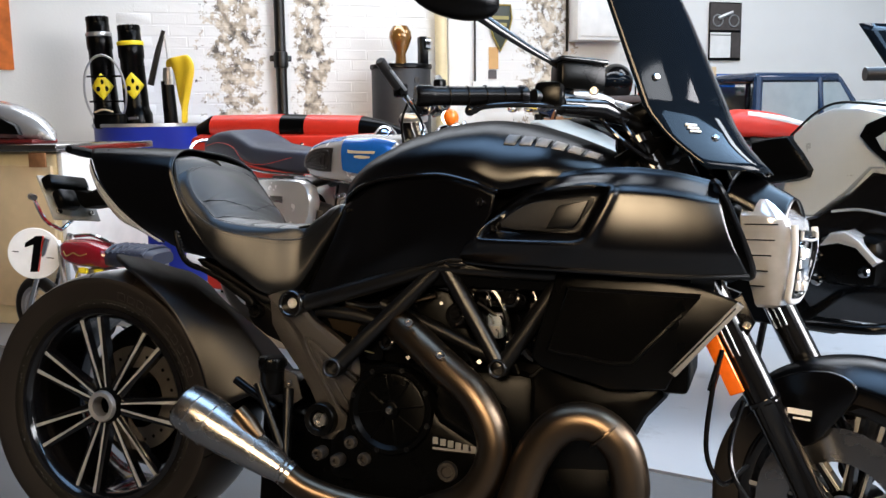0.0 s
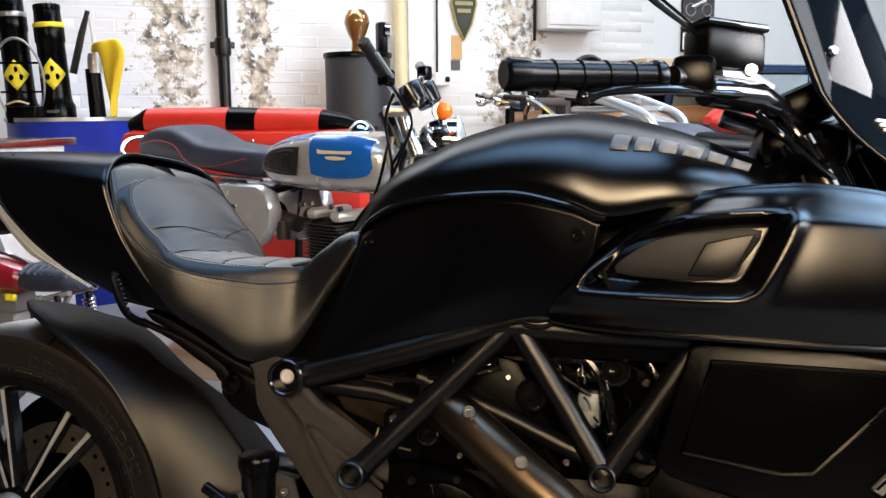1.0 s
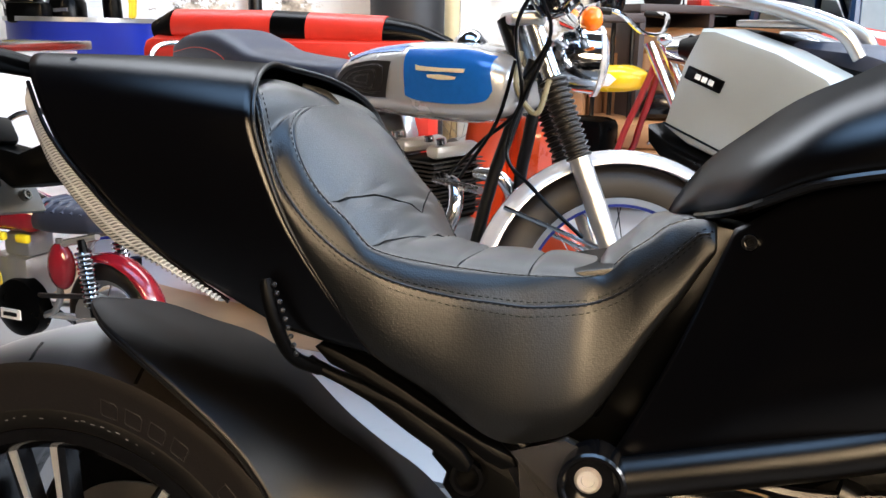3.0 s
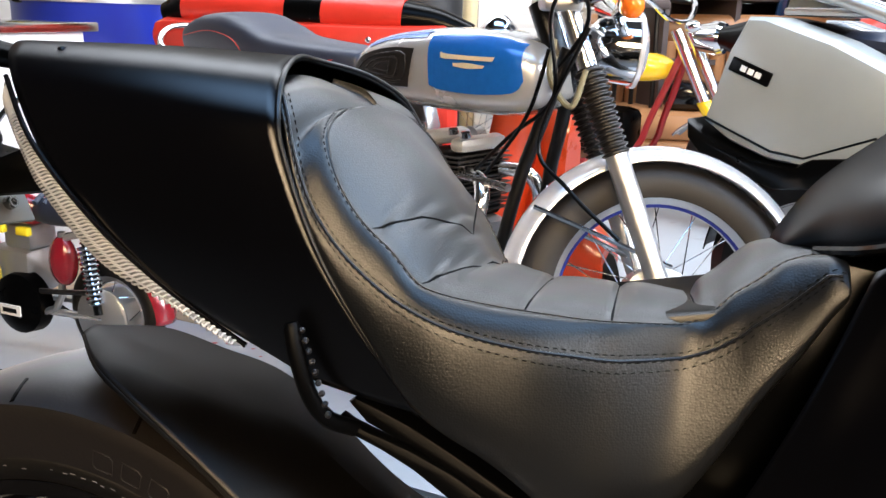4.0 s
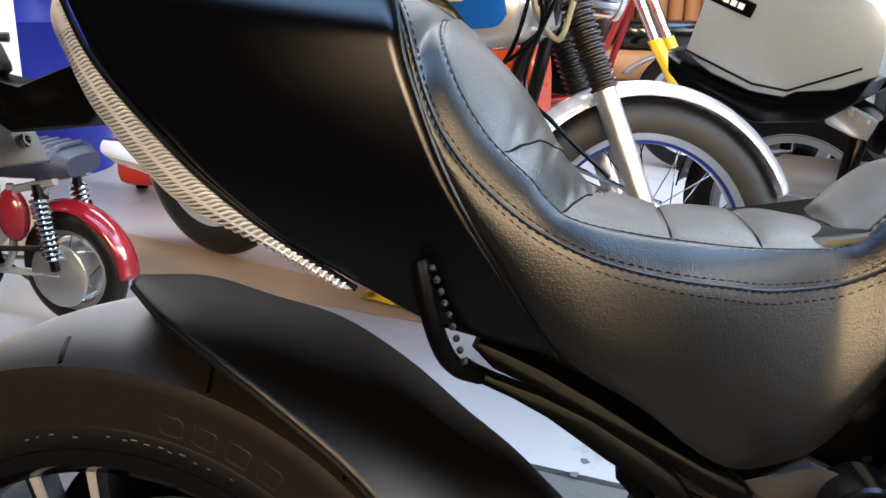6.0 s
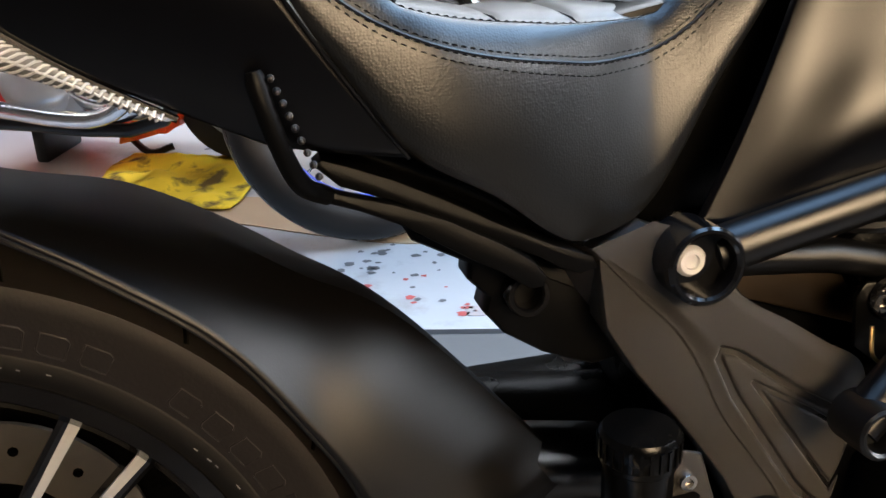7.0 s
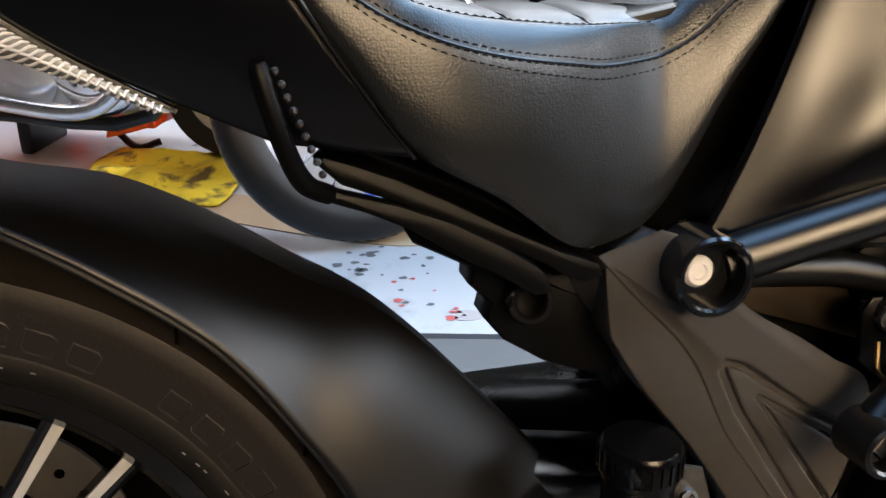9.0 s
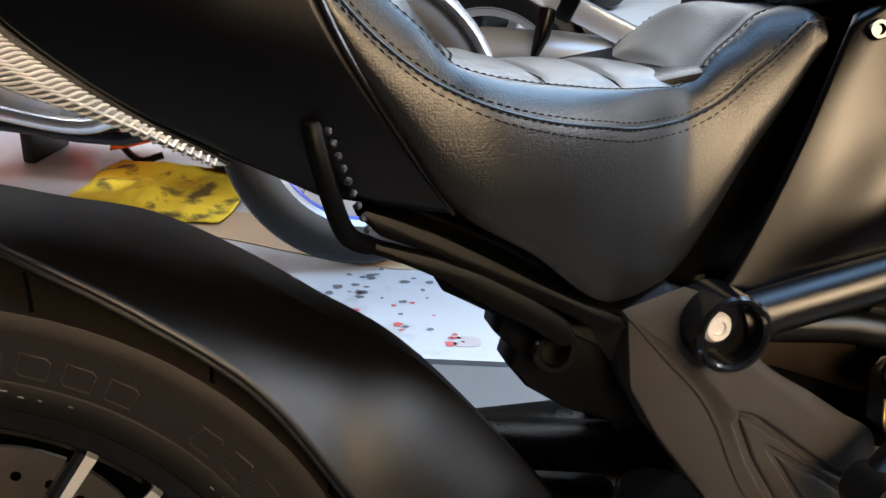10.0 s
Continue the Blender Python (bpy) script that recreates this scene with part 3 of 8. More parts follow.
rings = []
for i in range(71):
    x = 0.575 + 0.66 * i / 70
    half = [tank_point(x, k / 14) for k in range(15)]
    half.append(half[-1] + Vector((0, 0.03, -0.01)))
    rings.append([p for p in reversed(half)] + [Vector((p.x, -p.y, p.z)) for p in half[1:]])
part("fuel_tank", skin(B(), rings, True, True), "satin", bike, "satin black fuel tank", sub=1, sharp=60)
part("tank_seam", tube(B(), [tank_point(0.6 + 0.385 * i / 40, 1) + Vector((0, 0.001, -0.001)) for i in range(41)], 0.004, 8), "gloss", bike)
# the maker's lettering as six plain blocks
for i in range(6):
    x = 0.985 + 0.03 * i
    p, q = tank_point(x + 0.005, 0.53), tank_point(x, 0.66)
    a, b = tank_point(x + 0.028, 0.53), tank_point(x + 0.022, 0.66)
    n = (a - p).cross(q - p).normalized()
    n = n if n.y < 0 else -n
    bm = B()
    patch(bm, 3, 6, lambda u, v: (p.lerp(a, u)).lerp(q.lerp(b, u), v) + n * (0.0012 + 0.0035 * math.sin(math.pi * v)))
    part("marking", bm, "grey_mark", bike, "plain grey block of the maker's lettering", thick=0.002)

# side panel below the seam
side_top = [(0.627, 0.806), (0.688, 0.844), (0.761, 0.857), (0.856, 0.862), (0.937, 0.847), (0.978, 0.83)]
side_bottom = [(0.545, 0.612), (0.6, 0.602), (0.69, 0.636), (0.772, 0.667), (0.876, 0.7), (0.915, 0.703)]
side_rear = [(0.545, 0.612), (0.572, 0.667), (0.6, 0.732), (0.627, 0.806)]
side_front = [(0.915, 0.703), (0.945, 0.75), (0.972, 0.795), (0.978, 0.83)]
f_side = coons(side_top, side_bottom, side_rear, side_front)
for s in (-1, 1):
    def sheet(u, v):
        p = f_side(u, v)
        yt = soft([(0.545, 0.112), (0.62, 0.124), (0.69, 0.15), (0.76, 0.184), (0.86, 0.21), (0.98, 0.224)], p.x)
        yb = soft([(0.54, 0.135), (0.65, 0.152), (0.77, 0.176), (0.92, 0.205)], p.x)
        y = yb + (yt - yb) * v + 0.004 * math.sin(math.pi * v) * (0.4 + u)
        y += 0.012 * math.exp(-((v - 0.3) / 0.22) ** 2) * ease(u / 0.2) * ease((0.85 - u) / 0.35) - 0.003 * max(0, 1 - u / 0.07) ** 2
        return Vector((p.x, s * y, p.z))
    panel = part("side_panel", patch(B(), 70, 20, sheet), "cowl", bike, thick=0.005 * -s)
    part("panel_edge", tube(B(), [sheet(i / 30, 0) for i in range(31)], 0.004, 8), "sidewall_dark", panel)
    if s < 0:
        bolt(bike, sheet(0.06, 0.9) + Vector((0, -0.001, 0)), (-0.2, -1, 0.1), 0.007, material="gloss")
        bolt(bike, sheet(0.93, 0.82) + Vector((0, -0.001, 0)), (-0.2, -1, 0.1), 0.009, material="gloss")

# side cowl with its air scoop
wing_top = [(0.938, 0.752), (0.985, 0.806), (1.074, 0.864), (1.194, 0.882), (1.29, 0.877), (1.37, 0.86)]
wing_bottom = [(0.905, 0.702), (1.0, 0.697), (1.12, 0.695), (1.316, 0.69), (1.43, 0.695)]
wing_rear = [(0.905, 0.702), (0.925, 0.733), (0.938, 0.752)]
wing_front = [(1.43, 0.695), (1.396, 0.765), (1.37, 0.86)]
f_wing = coons(wing_top, wing_bottom, wing_rear, wing_front)
SCOOP = [Vector((x, 0, z)) for x, z in [(0.962, 0.757), (0.996, 0.802), (1.046, 0.828), (1.11, 0.838), (1.185, 0.842), (1.192, 0.828), (1.163, 0.765), (1.15, 0.752), (1.12, 0.747), (0.978, 0.748)]]
scoop_line = curve(SCOOP, 4, True)


for s in (-1, 1):
    def wing_y(x, v):
        y = soft([(0.9, 0.205), (0.96, 0.235), (1.05, 0.258), (1.13, 0.267), (1.2, 0.266), (1.28, 0.255), (1.36, 0.236), (1.43, 0.21)], x)
        y += 0.012 * math.sin(math.pi * min(1, v * 1.1)) - 0.055 * ease((v - 0.72) / 0.28) ** 1.3
        return y - 0.015 * (1 - ease(v / 0.25))
    def sheet(u, v):
        p = f_wing(u, v)
        d = inside(p, scoop_line)
        y = wing_y(p.x, v) - 0.030 * ease((d + 0.004) / 0.018) + 0.006 * math.exp(-((d + 0.008) / 0.009) ** 2)
        return Vector((p.x, s * y, p.z))
    wing = part("side_cowl", patch(B(), 110, 46, sheet), "satin", bike, "satin black side cowl with an air scoop", thick=0.005 * -s, sharp=60)
    part("cowl_lip", tube(B(), [sheet(i / 40, 0) for i in range(41)], 0.0045, 8), "satin", wing)
    if s > 0:
        continue
    vent = [(1.0, 0.768), (1.022, 0.797), (1.06, 0.815), (1.11, 0.822), (1.168, 0.824), (1.148, 0.785), (1.138, 0.768), (1.1, 0.762)]
    part("scoop_vent", slab(B(), [(p.x, p.z) for p in curve([(x, 0, z) for x, z in vent], 3, True)], -0.25, -0.238, 0.003), "scoop", wing)
    part("scoop_blade", slab(B(), [(1.085, 0.768), (1.105, 0.808), (1.16, 0.82), (1.142, 0.78), (1.132, 0.769)], -0.258, -0.246, 0.004), "frame", wing, "bronze-grey blade in the scoop")
    bolt(wing, (0.983, -0.236, 0.765), (0, -1, 0.05), 0.006, material="gloss")

# front mouth of each cowl, and a shroud beside the radiator
for s in (-1, 1):
    mouth = [(1.372, -0.215, 0.855), (1.40, -0.205, 0.8), (1.437, -0.165, 0.7), (1.40, -0.11, 0.705), (1.375, -0.105, 0.78), (1.36, -0.12, 0.845)]
    mouth = [(x, y if s < 0 else -y, z) for x, y, z in mouth]
    loop = curve(mouth, 6, True)
    mo = part("intake_mouth", tube(B(), loop, 0.006, 8, True), "satin", bike)
    bm = B()
    c = sum(loop, Vector()) / len(loop) - Vector((0.05, 0, 0))
    patch(bm, len(loop), 4, lambda u, v: loop[round(u * len(loop)) % len(loop)].lerp(c, v))
    part("intake_duct", bm, "matt", mo)
    part("inner_cowl", slab(B(), [(1.17, 0.88), (1.36, 0.86), (1.375, 0.70), (1.2, 0.70)], 0.1 * s, 0.125 * s), "matt", bike)
    y0, y1 = sorted((s * 0.205, s * 0.17))
    shroud = part("radiator_shroud", slab(B(), [(1.095, 0.688), (1.25, 0.688), (1.352, 0.672), (1.42, 0.648), (1.408, 0.628), (1.318, 0.528), (1.298, 0.487), (1.2, 0.478), (1.07, 0.512), (1.052, 0.53)], y0, y1, 0.008), "matt", bike, "matt black radiator shroud")
    if s < 0:
        hole = [(1.118, 0.66), (1.352, 0.657), (1.31, 0.61), (1.238, 0.532), (1.2, 0.528), (1.085, 0.545)]
        part("grille_frame", tube(B(), [(x, -0.207, z) for x, z in hole], 0.0045, 8, True), "matt", shroud)
        part("grille", slab(B(), hole, -0.2085, -0.204), "engine", shroud)
        lens = part("running_lamp", slab(B(), [(1.413, 0.65), (1.424, 0.643), (1.314, 0.513), (1.302, 0.521)], -0.213, -0.196, 0.004), "grey_mark", shroud, "long clear running lamp")
        part("lamp_line", tube(B(), [(1.411, -0.2135, 0.64), (1.308, -0.2135, 0.522)], 0.0016, 6), "matt", lens)
part("radiator", box(B(), (1.31, 0, 0.6), (0.05, 0.33, 0.25), 0.01), "engine", bike)
part("belly_pan", slab(B(), [(1.06, 0.52), (1.29, 0.49), (1.295, 0.46), (1.26, 0.42), (1.2, 0.3), (1.05, 0.28), (1.0, 0.4)], -0.13, 0.13, 0.02), "matt", bike)

# frame of round tubes
tubes = [
    [(0.552, -0.15, 0.598), (0.7, -0.165, 0.642), (0.86, -0.175, 0.694)],
    [(0.85, -0.174, 0.69), (0.98, -0.176, 0.686), (1.11, -0.174, 0.684), (1.37, -0.13, 0.676)],
    [(0.645, -0.195, 0.473), (0.75, -0.182, 0.58), (0.858, -0.172, 0.69)],
    [(0.868, -0.172, 0.69), (0.93, -0.175, 0.595), (0.988, -0.178, 0.502)],
    [(0.99, -0.176, 0.502), (1.05, -0.172, 0.596), (1.108, -0.168, 0.69)],
    [(0.57, -0.125, 0.584), (0.66, -0.125, 0.578), (0.74, -0.13, 0.562)],
    [(0.72, -0.13, 0.605), (0.85, -0.14, 0.56), (0.975, -0.155, 0.512)],
]
chassis = part("frame", tube(B(), tubes[0], 0.0175, 14), "frame", bike, "black tubular steel trellis frame")
for s in (1, -1):
    for i, t in enumerate(tubes):
        if s > 0 and not i:
            continue
        part("frame_tube", tube(B(), [(x, y * s, z) for x, y, z in t], 0.0135 if i in (5, 6) else 0.0165, 14), "frame", chassis)
def cup(p, r, h, inner):
    return lathe(B(), [(inner, h * 0.2), (inner, h), (inner + 0.002, h + 0.002), (r - 0.002, h + 0.002), (r, h), (r, -h)], 28, axis(p, (0, -1, 0.02)))
for p, r in (((0.65, -0.2, 0.478), 0.0195), ((0.987, -0.182, 0.5), 0.018)):
    part("frame_joint", cup(p, r, 0.018, r * 0.72), "frame", chassis)
part("pivot_cup", cup((0.533, -0.158, 0.598), 0.0275, 0.02, 0.0215), "gloss", bike)
part("bolt", lathe(B(), [(0, 0.0045), (0.005, 0.0045), (0.0056, 0.007), (0.0085, 0.0075), (0.011, 0.005), (0.0118, 0.0), (0.0118, -0.004)], 24, axis((0.529, -0.158, 0.598), (0, -1, 0))), "lamp_silver", bike, "bright domed pivot bolt")
part("cable_clip", tube(B(), curve([(0.872, -0.192, 0.707), (0.885, -0.196, 0.697), (0.905, -0.196, 0.696), (0.925, -0.192, 0.704)], 5), [0.003] * 3 + [0.0065] * 10 + [0.003] * 3, 10), "gloss", bike)
part("cup_floor", lathe(B(), [(0, 0), (0.0212, 0), (0.0212, -0.004), (0, -0.004)], 28, axis((0.533, -0.156, 0.598), (0, -1, 0.02))), "matt", bike)

# cast plate that carries the swingarm
plate_outline = [(0.468, 0.604), (0.505, 0.62), (0.53, 0.61), (0.57, 0.564), (0.613, 0.536), (0.672, 0.497), (0.68, 0.45), (0.668, 0.40), (0.652, 0.35), (0.625, 0.318), (0.597, 0.318), (0.6, 0.36), (0.572, 0.415), (0.542, 0.458), (0.5, 0.51), (0.475, 0.55)]
bm = slab(B(), plate_outline, -0.15, -0.115, 0.004)
plate = part("frame_plate", bm, "cast", bike, "dark bronze-grey cast frame plate")
tri_out = [Vector((x, 0, z)) for x, z in ((0.561, 0.5265), (0.576, 0.522), (0.629, 0.484), (0.677, 0.456), (0.70, 0.44), (0.70, 0.40), (0.66, 0.37), (0.638, 0.39), (0.627, 0.403), (0.605, 0.436), (0.574, 0.483), (0.558, 0.517))]
tri_in = [Vector((x, 0, z)) for x, z in ((0.59, 0.494), (0.642, 0.463), (0.681, 0.436), (0.662, 0.395))]
ridge = curve([(0.463, 0, 0.61), (0.5, 0, 0.571), (0.526, 0, 0.545), (0.546, 0, 0.515), (0.568, 0, 0.469), (0.599, 0, 0.425), (0.62, 0, 0.39), (0.625, 0, 0.35), (0.612, 0, 0.318)], 8)
right_side = curve([(0.507, 0, 0.625), (0.535, 0, 0.612), (0.574, 0, 0.566), (0.617, 0, 0.539), (0.646, 0, 0.52), (0.677, 0, 0.5), (0.684, 0, 0.465), (0.675, 0, 0.41), (0.655, 0, 0.345)], 8)
left_side = curve([(0.44, 0, 0.612), (0.448, 0, 0.583), (0.468, 0, 0.549), (0.5, 0, 0.515), (0.542, 0, 0.463), (0.572, 0, 0.42), (0.60, 0, 0.375), (0.603, 0, 0.34), (0.597, 0, 0.315)], 8)


def relief(u, v):
    """The cast plate's face with its triangular hollows."""
    p = along(ridge, v).lerp(along(right_side, v), u)
    e = min(u * 0.8, 1 - u, v, 1 - v)
    y = -0.1515 - 0.004 * ease(e / 0.2)
    d = inside(p, tri_out)
    y += 0.003 * ease((d + 0.001) / 0.003) + 0.0065 * math.exp(-((d - 0.002) / 0.0026) ** 2)
    y += 0.005 * math.exp(-(inside(p, tri_in) / 0.0018) ** 2)
    return Vector((p.x, y, p.z))


def chamfer(u, v):
    p = along(left_side, v).lerp(along(ridge, v), u)
    return Vector((p.x, -0.1 - 0.0515 * u ** 0.7, p.z))


def cast_face(u, v):
    """Flank and face of the plate in one: the flank to u = 0.14, the face after it."""
    return chamfer(u / 0.14, v) if u < 0.14 else relief((u - 0.14) / 0.86, v)


part("plate_relief", patch(B(), 150, 200, cast_face), "cast", plate, sharp=80)
# plate behind the tubes; warm light on it is put into its bronze colour
part("heat_shield", slab(B(), [(0.575, 0.585), (0.66, 0.60), (0.76, 0.60), (0.77, 0.52), (0.70, 0.512), (0.60, 0.545)], -0.112, -0.106, 0.002), "bronze", bike, "plate behind the frame tubes, bronze for the warm light on it")
part("pivot_boss", cup((0.605, -0.16, 0.362), 0.034, 0.014, 0.02), "matt", plate)
bolt(plate, (0.605, -0.165, 0.362), (0, -1, 0), 0.016, 0.008, "steel")
part("bracket_wire", tube(B(), curve([(0.672, -0.165, 0.535), (0.67, -0.172, 0.515), (0.685, -0.17, 0.505), (0.69, -0.168, 0.512), (0.72, -0.165, 0.507)], 5), 0.0016, 6), mat("brass_wire", (0.7, 0.5, 0.22), 0.3, 1.0), bike)
part("small_bracket", slab(B(), [(0.672, 0.55), (0.68, 0.56), (0.73, 0.558), (0.73, 0.49), (0.70, 0.49), (0.675, 0.51)], -0.145, -0.14, 0.002), "matt", bike)
bolt(bike, (0.69, -0.147, 0.545), (0, -1, 0), 0.008)

# folding foot peg and its arm below the seat
peg = part("peg_arm", tube(B(), curve([(0.254, -0.188, 0.742), (0.259, -0.188, 0.72), (0.268, -0.182, 0.69), (0.277, -0.17, 0.672), (0.291, -0.15, 0.661)], 5), [0.0045] + [0.0062] * 24 + [0.005], 10), "dull", bike, "folding passenger peg arm")
part("peg_bar", slab(B(), [(0.277, 0.68), (0.284, 0.676), (0.298, 0.671), (0.33, 0.662), (0.363, 0.649), (0.398, 0.630), (0.419, 0.616), (0.428, 0.604), (0.426, 0.597), (0.417, 0.596), (0.398, 0.609), (0.373, 0.623), (0.334, 0.647), (0.31, 0.658), (0.285, 0.667), (0.275, 0.673)], -0.155, -0.139, 0.003, Matrix.Translation((0.003, 0, -0.0095))), "dull", peg)
part("rail", slab(B(), [(0.283, 0.684), (0.288, 0.688), (0.306, 0.682), (0.332, 0.672), (0.365, 0.656), (0.4, 0.637), (0.437, 0.619), (0.464, 0.609), (0.468, 0.6), (0.455, 0.596), (0.44, 0.602), (0.428, 0.61), (0.398, 0.624), (0.363, 0.643), (0.33, 0.658), (0.298, 0.67)], -0.15, -0.12, 0.003, Matrix.Translation((0.001, 0, -0.0045))), "dull", bike)
for i in range(9):
    k = i / 8
    part("peg_tooth", ball(B(), (0.263 + 0.022 * k, -0.190, 0.738 - 0.056 * k), (0.0024, 0.003, 0.0024), 8), "cast", peg)
part("hinge_ring", lathe(B(), [(0.010, -0.01), (0.010, 0.01), (0.0115, 0.012), (0.0145, 0.012), (0.016, 0.009), (0.016, -0.012)], 28, axis((0.424, -0.125, 0.574), (0, -1, 0.1))), "gloss", bike)
part("hinge_block", slab(B(), [(0.341, 0.64), (0.341, 0.632), (0.346, 0.623), (0.385, 0.603), (0.384, 0.591), (0.398, 0.577), (0.395, 0.565), (0.41, 0.547), (0.44, 0.528), (0.478, 0.514), (0.505, 0.52), (0.495, 0.57), (0.47, 0.595), (0.44, 0.604), (0.40, 0.622)], -0.118, -0.075, 0.008, Matrix.Translation((0.002, 0, -0.008))), "dull", bike)
part("subframe", tube(B(), [(0.28, -0.12, 0.70), (0.38, -0.12, 0.655), (0.47, -0.11, 0.6), (0.53, -0.1, 0.59)], 0.012, 10), "matt", bike)
part("subframe", tube(B(), [(0.28, 0.12, 0.70), (0.38, 0.12, 0.655), (0.47, 0.11, 0.6), (0.53, 0.1, 0.59)], 0.012, 10), "matt", bike)
part("seat_base", slab(B(), [(0.25, 0.71), (0.35, 0.69), (0.47, 0.62), (0.53, 0.63), (0.6, 0.78), (0.4, 0.74)], -0.1, 0.1, 0.01), "matt", bike)

part("body_filler", slab(B(), [(0.485, 0.62), (0.53, 0.575), (0.6, 0.575), (0.66, 0.8), (0.608, 0.808), (0.57, 0.74)], -0.092, 0.092, 0.006), "matt", bike)
# added dark block, closes the see-through gap below the seat
part("battery_box", box(B(), (0.64, 0, 0.52), (0.2, 0.2, 0.2), 0.02), "engine", bike)

# rear mudguard over the tyre
FAR_RIDGE = [(-0.012, -0.025, 0.673), (0.015, 0.04, 0.662), (0.079, 0.045, 0.647), (0.143, 0.035, 0.636), (0.205, 0.012, 0.613), (0.262, -0.025, 0.588), (0.338, -0.062, 0.545), (0.462, -0.076, 0.408)]
SHOULDER = [(-0.009, -0.038, 0.676), (0.038, -0.044, 0.668), (0.089, -0.046, 0.655), (0.149, -0.05, 0.637), (0.206, -0.06, 0.617), (0.267, -0.073, 0.584), (0.343, -0.086, 0.542), (0.47, -0.086, 0.4)]
EDGE = [(-0.003, -0.06, 0.675), (0.05, -0.116, 0.667), (0.095, -0.136, 0.649), (0.152, -0.145, 0.617), (0.216, -0.147, 0.568), (0.264, -0.147, 0.504), (0.3, -0.147, 0.44), (0.33, -0.145, 0.335)]
crown, shoulder, edge = (curve(q, 8) for q in (FAR_RIDGE, SHOULDER, EDGE))


def guard_point(u, v):
    """u along the guard, v across: near side (to 0.4), flat crown (to 0.6), far side (to 1)."""
    i = round(u * (len(crown) - 1))
    a, b, c = edge[i], shoulder[i], crown[i]
    if v <= 0.4:
        w = v / 0.4
        return a.lerp(b, w) + Vector((0, -0.7, 0.7)) * (0.12 * (b - a).length * math.sin(math.pi * w) * min(1, 0.25 + u * 2))
    if v <= 0.6:
        w = (v - 0.4) / 0.2
        return b.lerp(c, w) + Vector((0, 0, 0.0015)) * math.sin(math.pi * w) * min(1, u * 4)
    w = (v - 0.6) / 0.4
    f = Vector((c.x + 0.004, max(c.y + 0.012, 0.1 * ease(u * 2.2)), c.z - 0.024 - 0.02 * ease((0.5 - u) / 0.4) - 0.055 * ease((u - 0.1) / 0.5)))
    return c.lerp(f, w / 0.6) if w < 0.6 else f.lerp(Vector((a.x, max(f.y + 0.01, -a.y * ease(u * 2.2)), min(a.z, f.z) - 0.03)), (w - 0.6) / 0.4)


guard = part("rear_mudguard", patch(B(), len(crown) - 1, 40, guard_point), "guard", bike, "satin black rear mudguard hugging the tyre", thick=-0.005, sharp=14)
part("guard_edge", tube(B(), [p + Vector((0, 0.001, 0)) for p in edge], 0.0026, 8), "guard", guard)

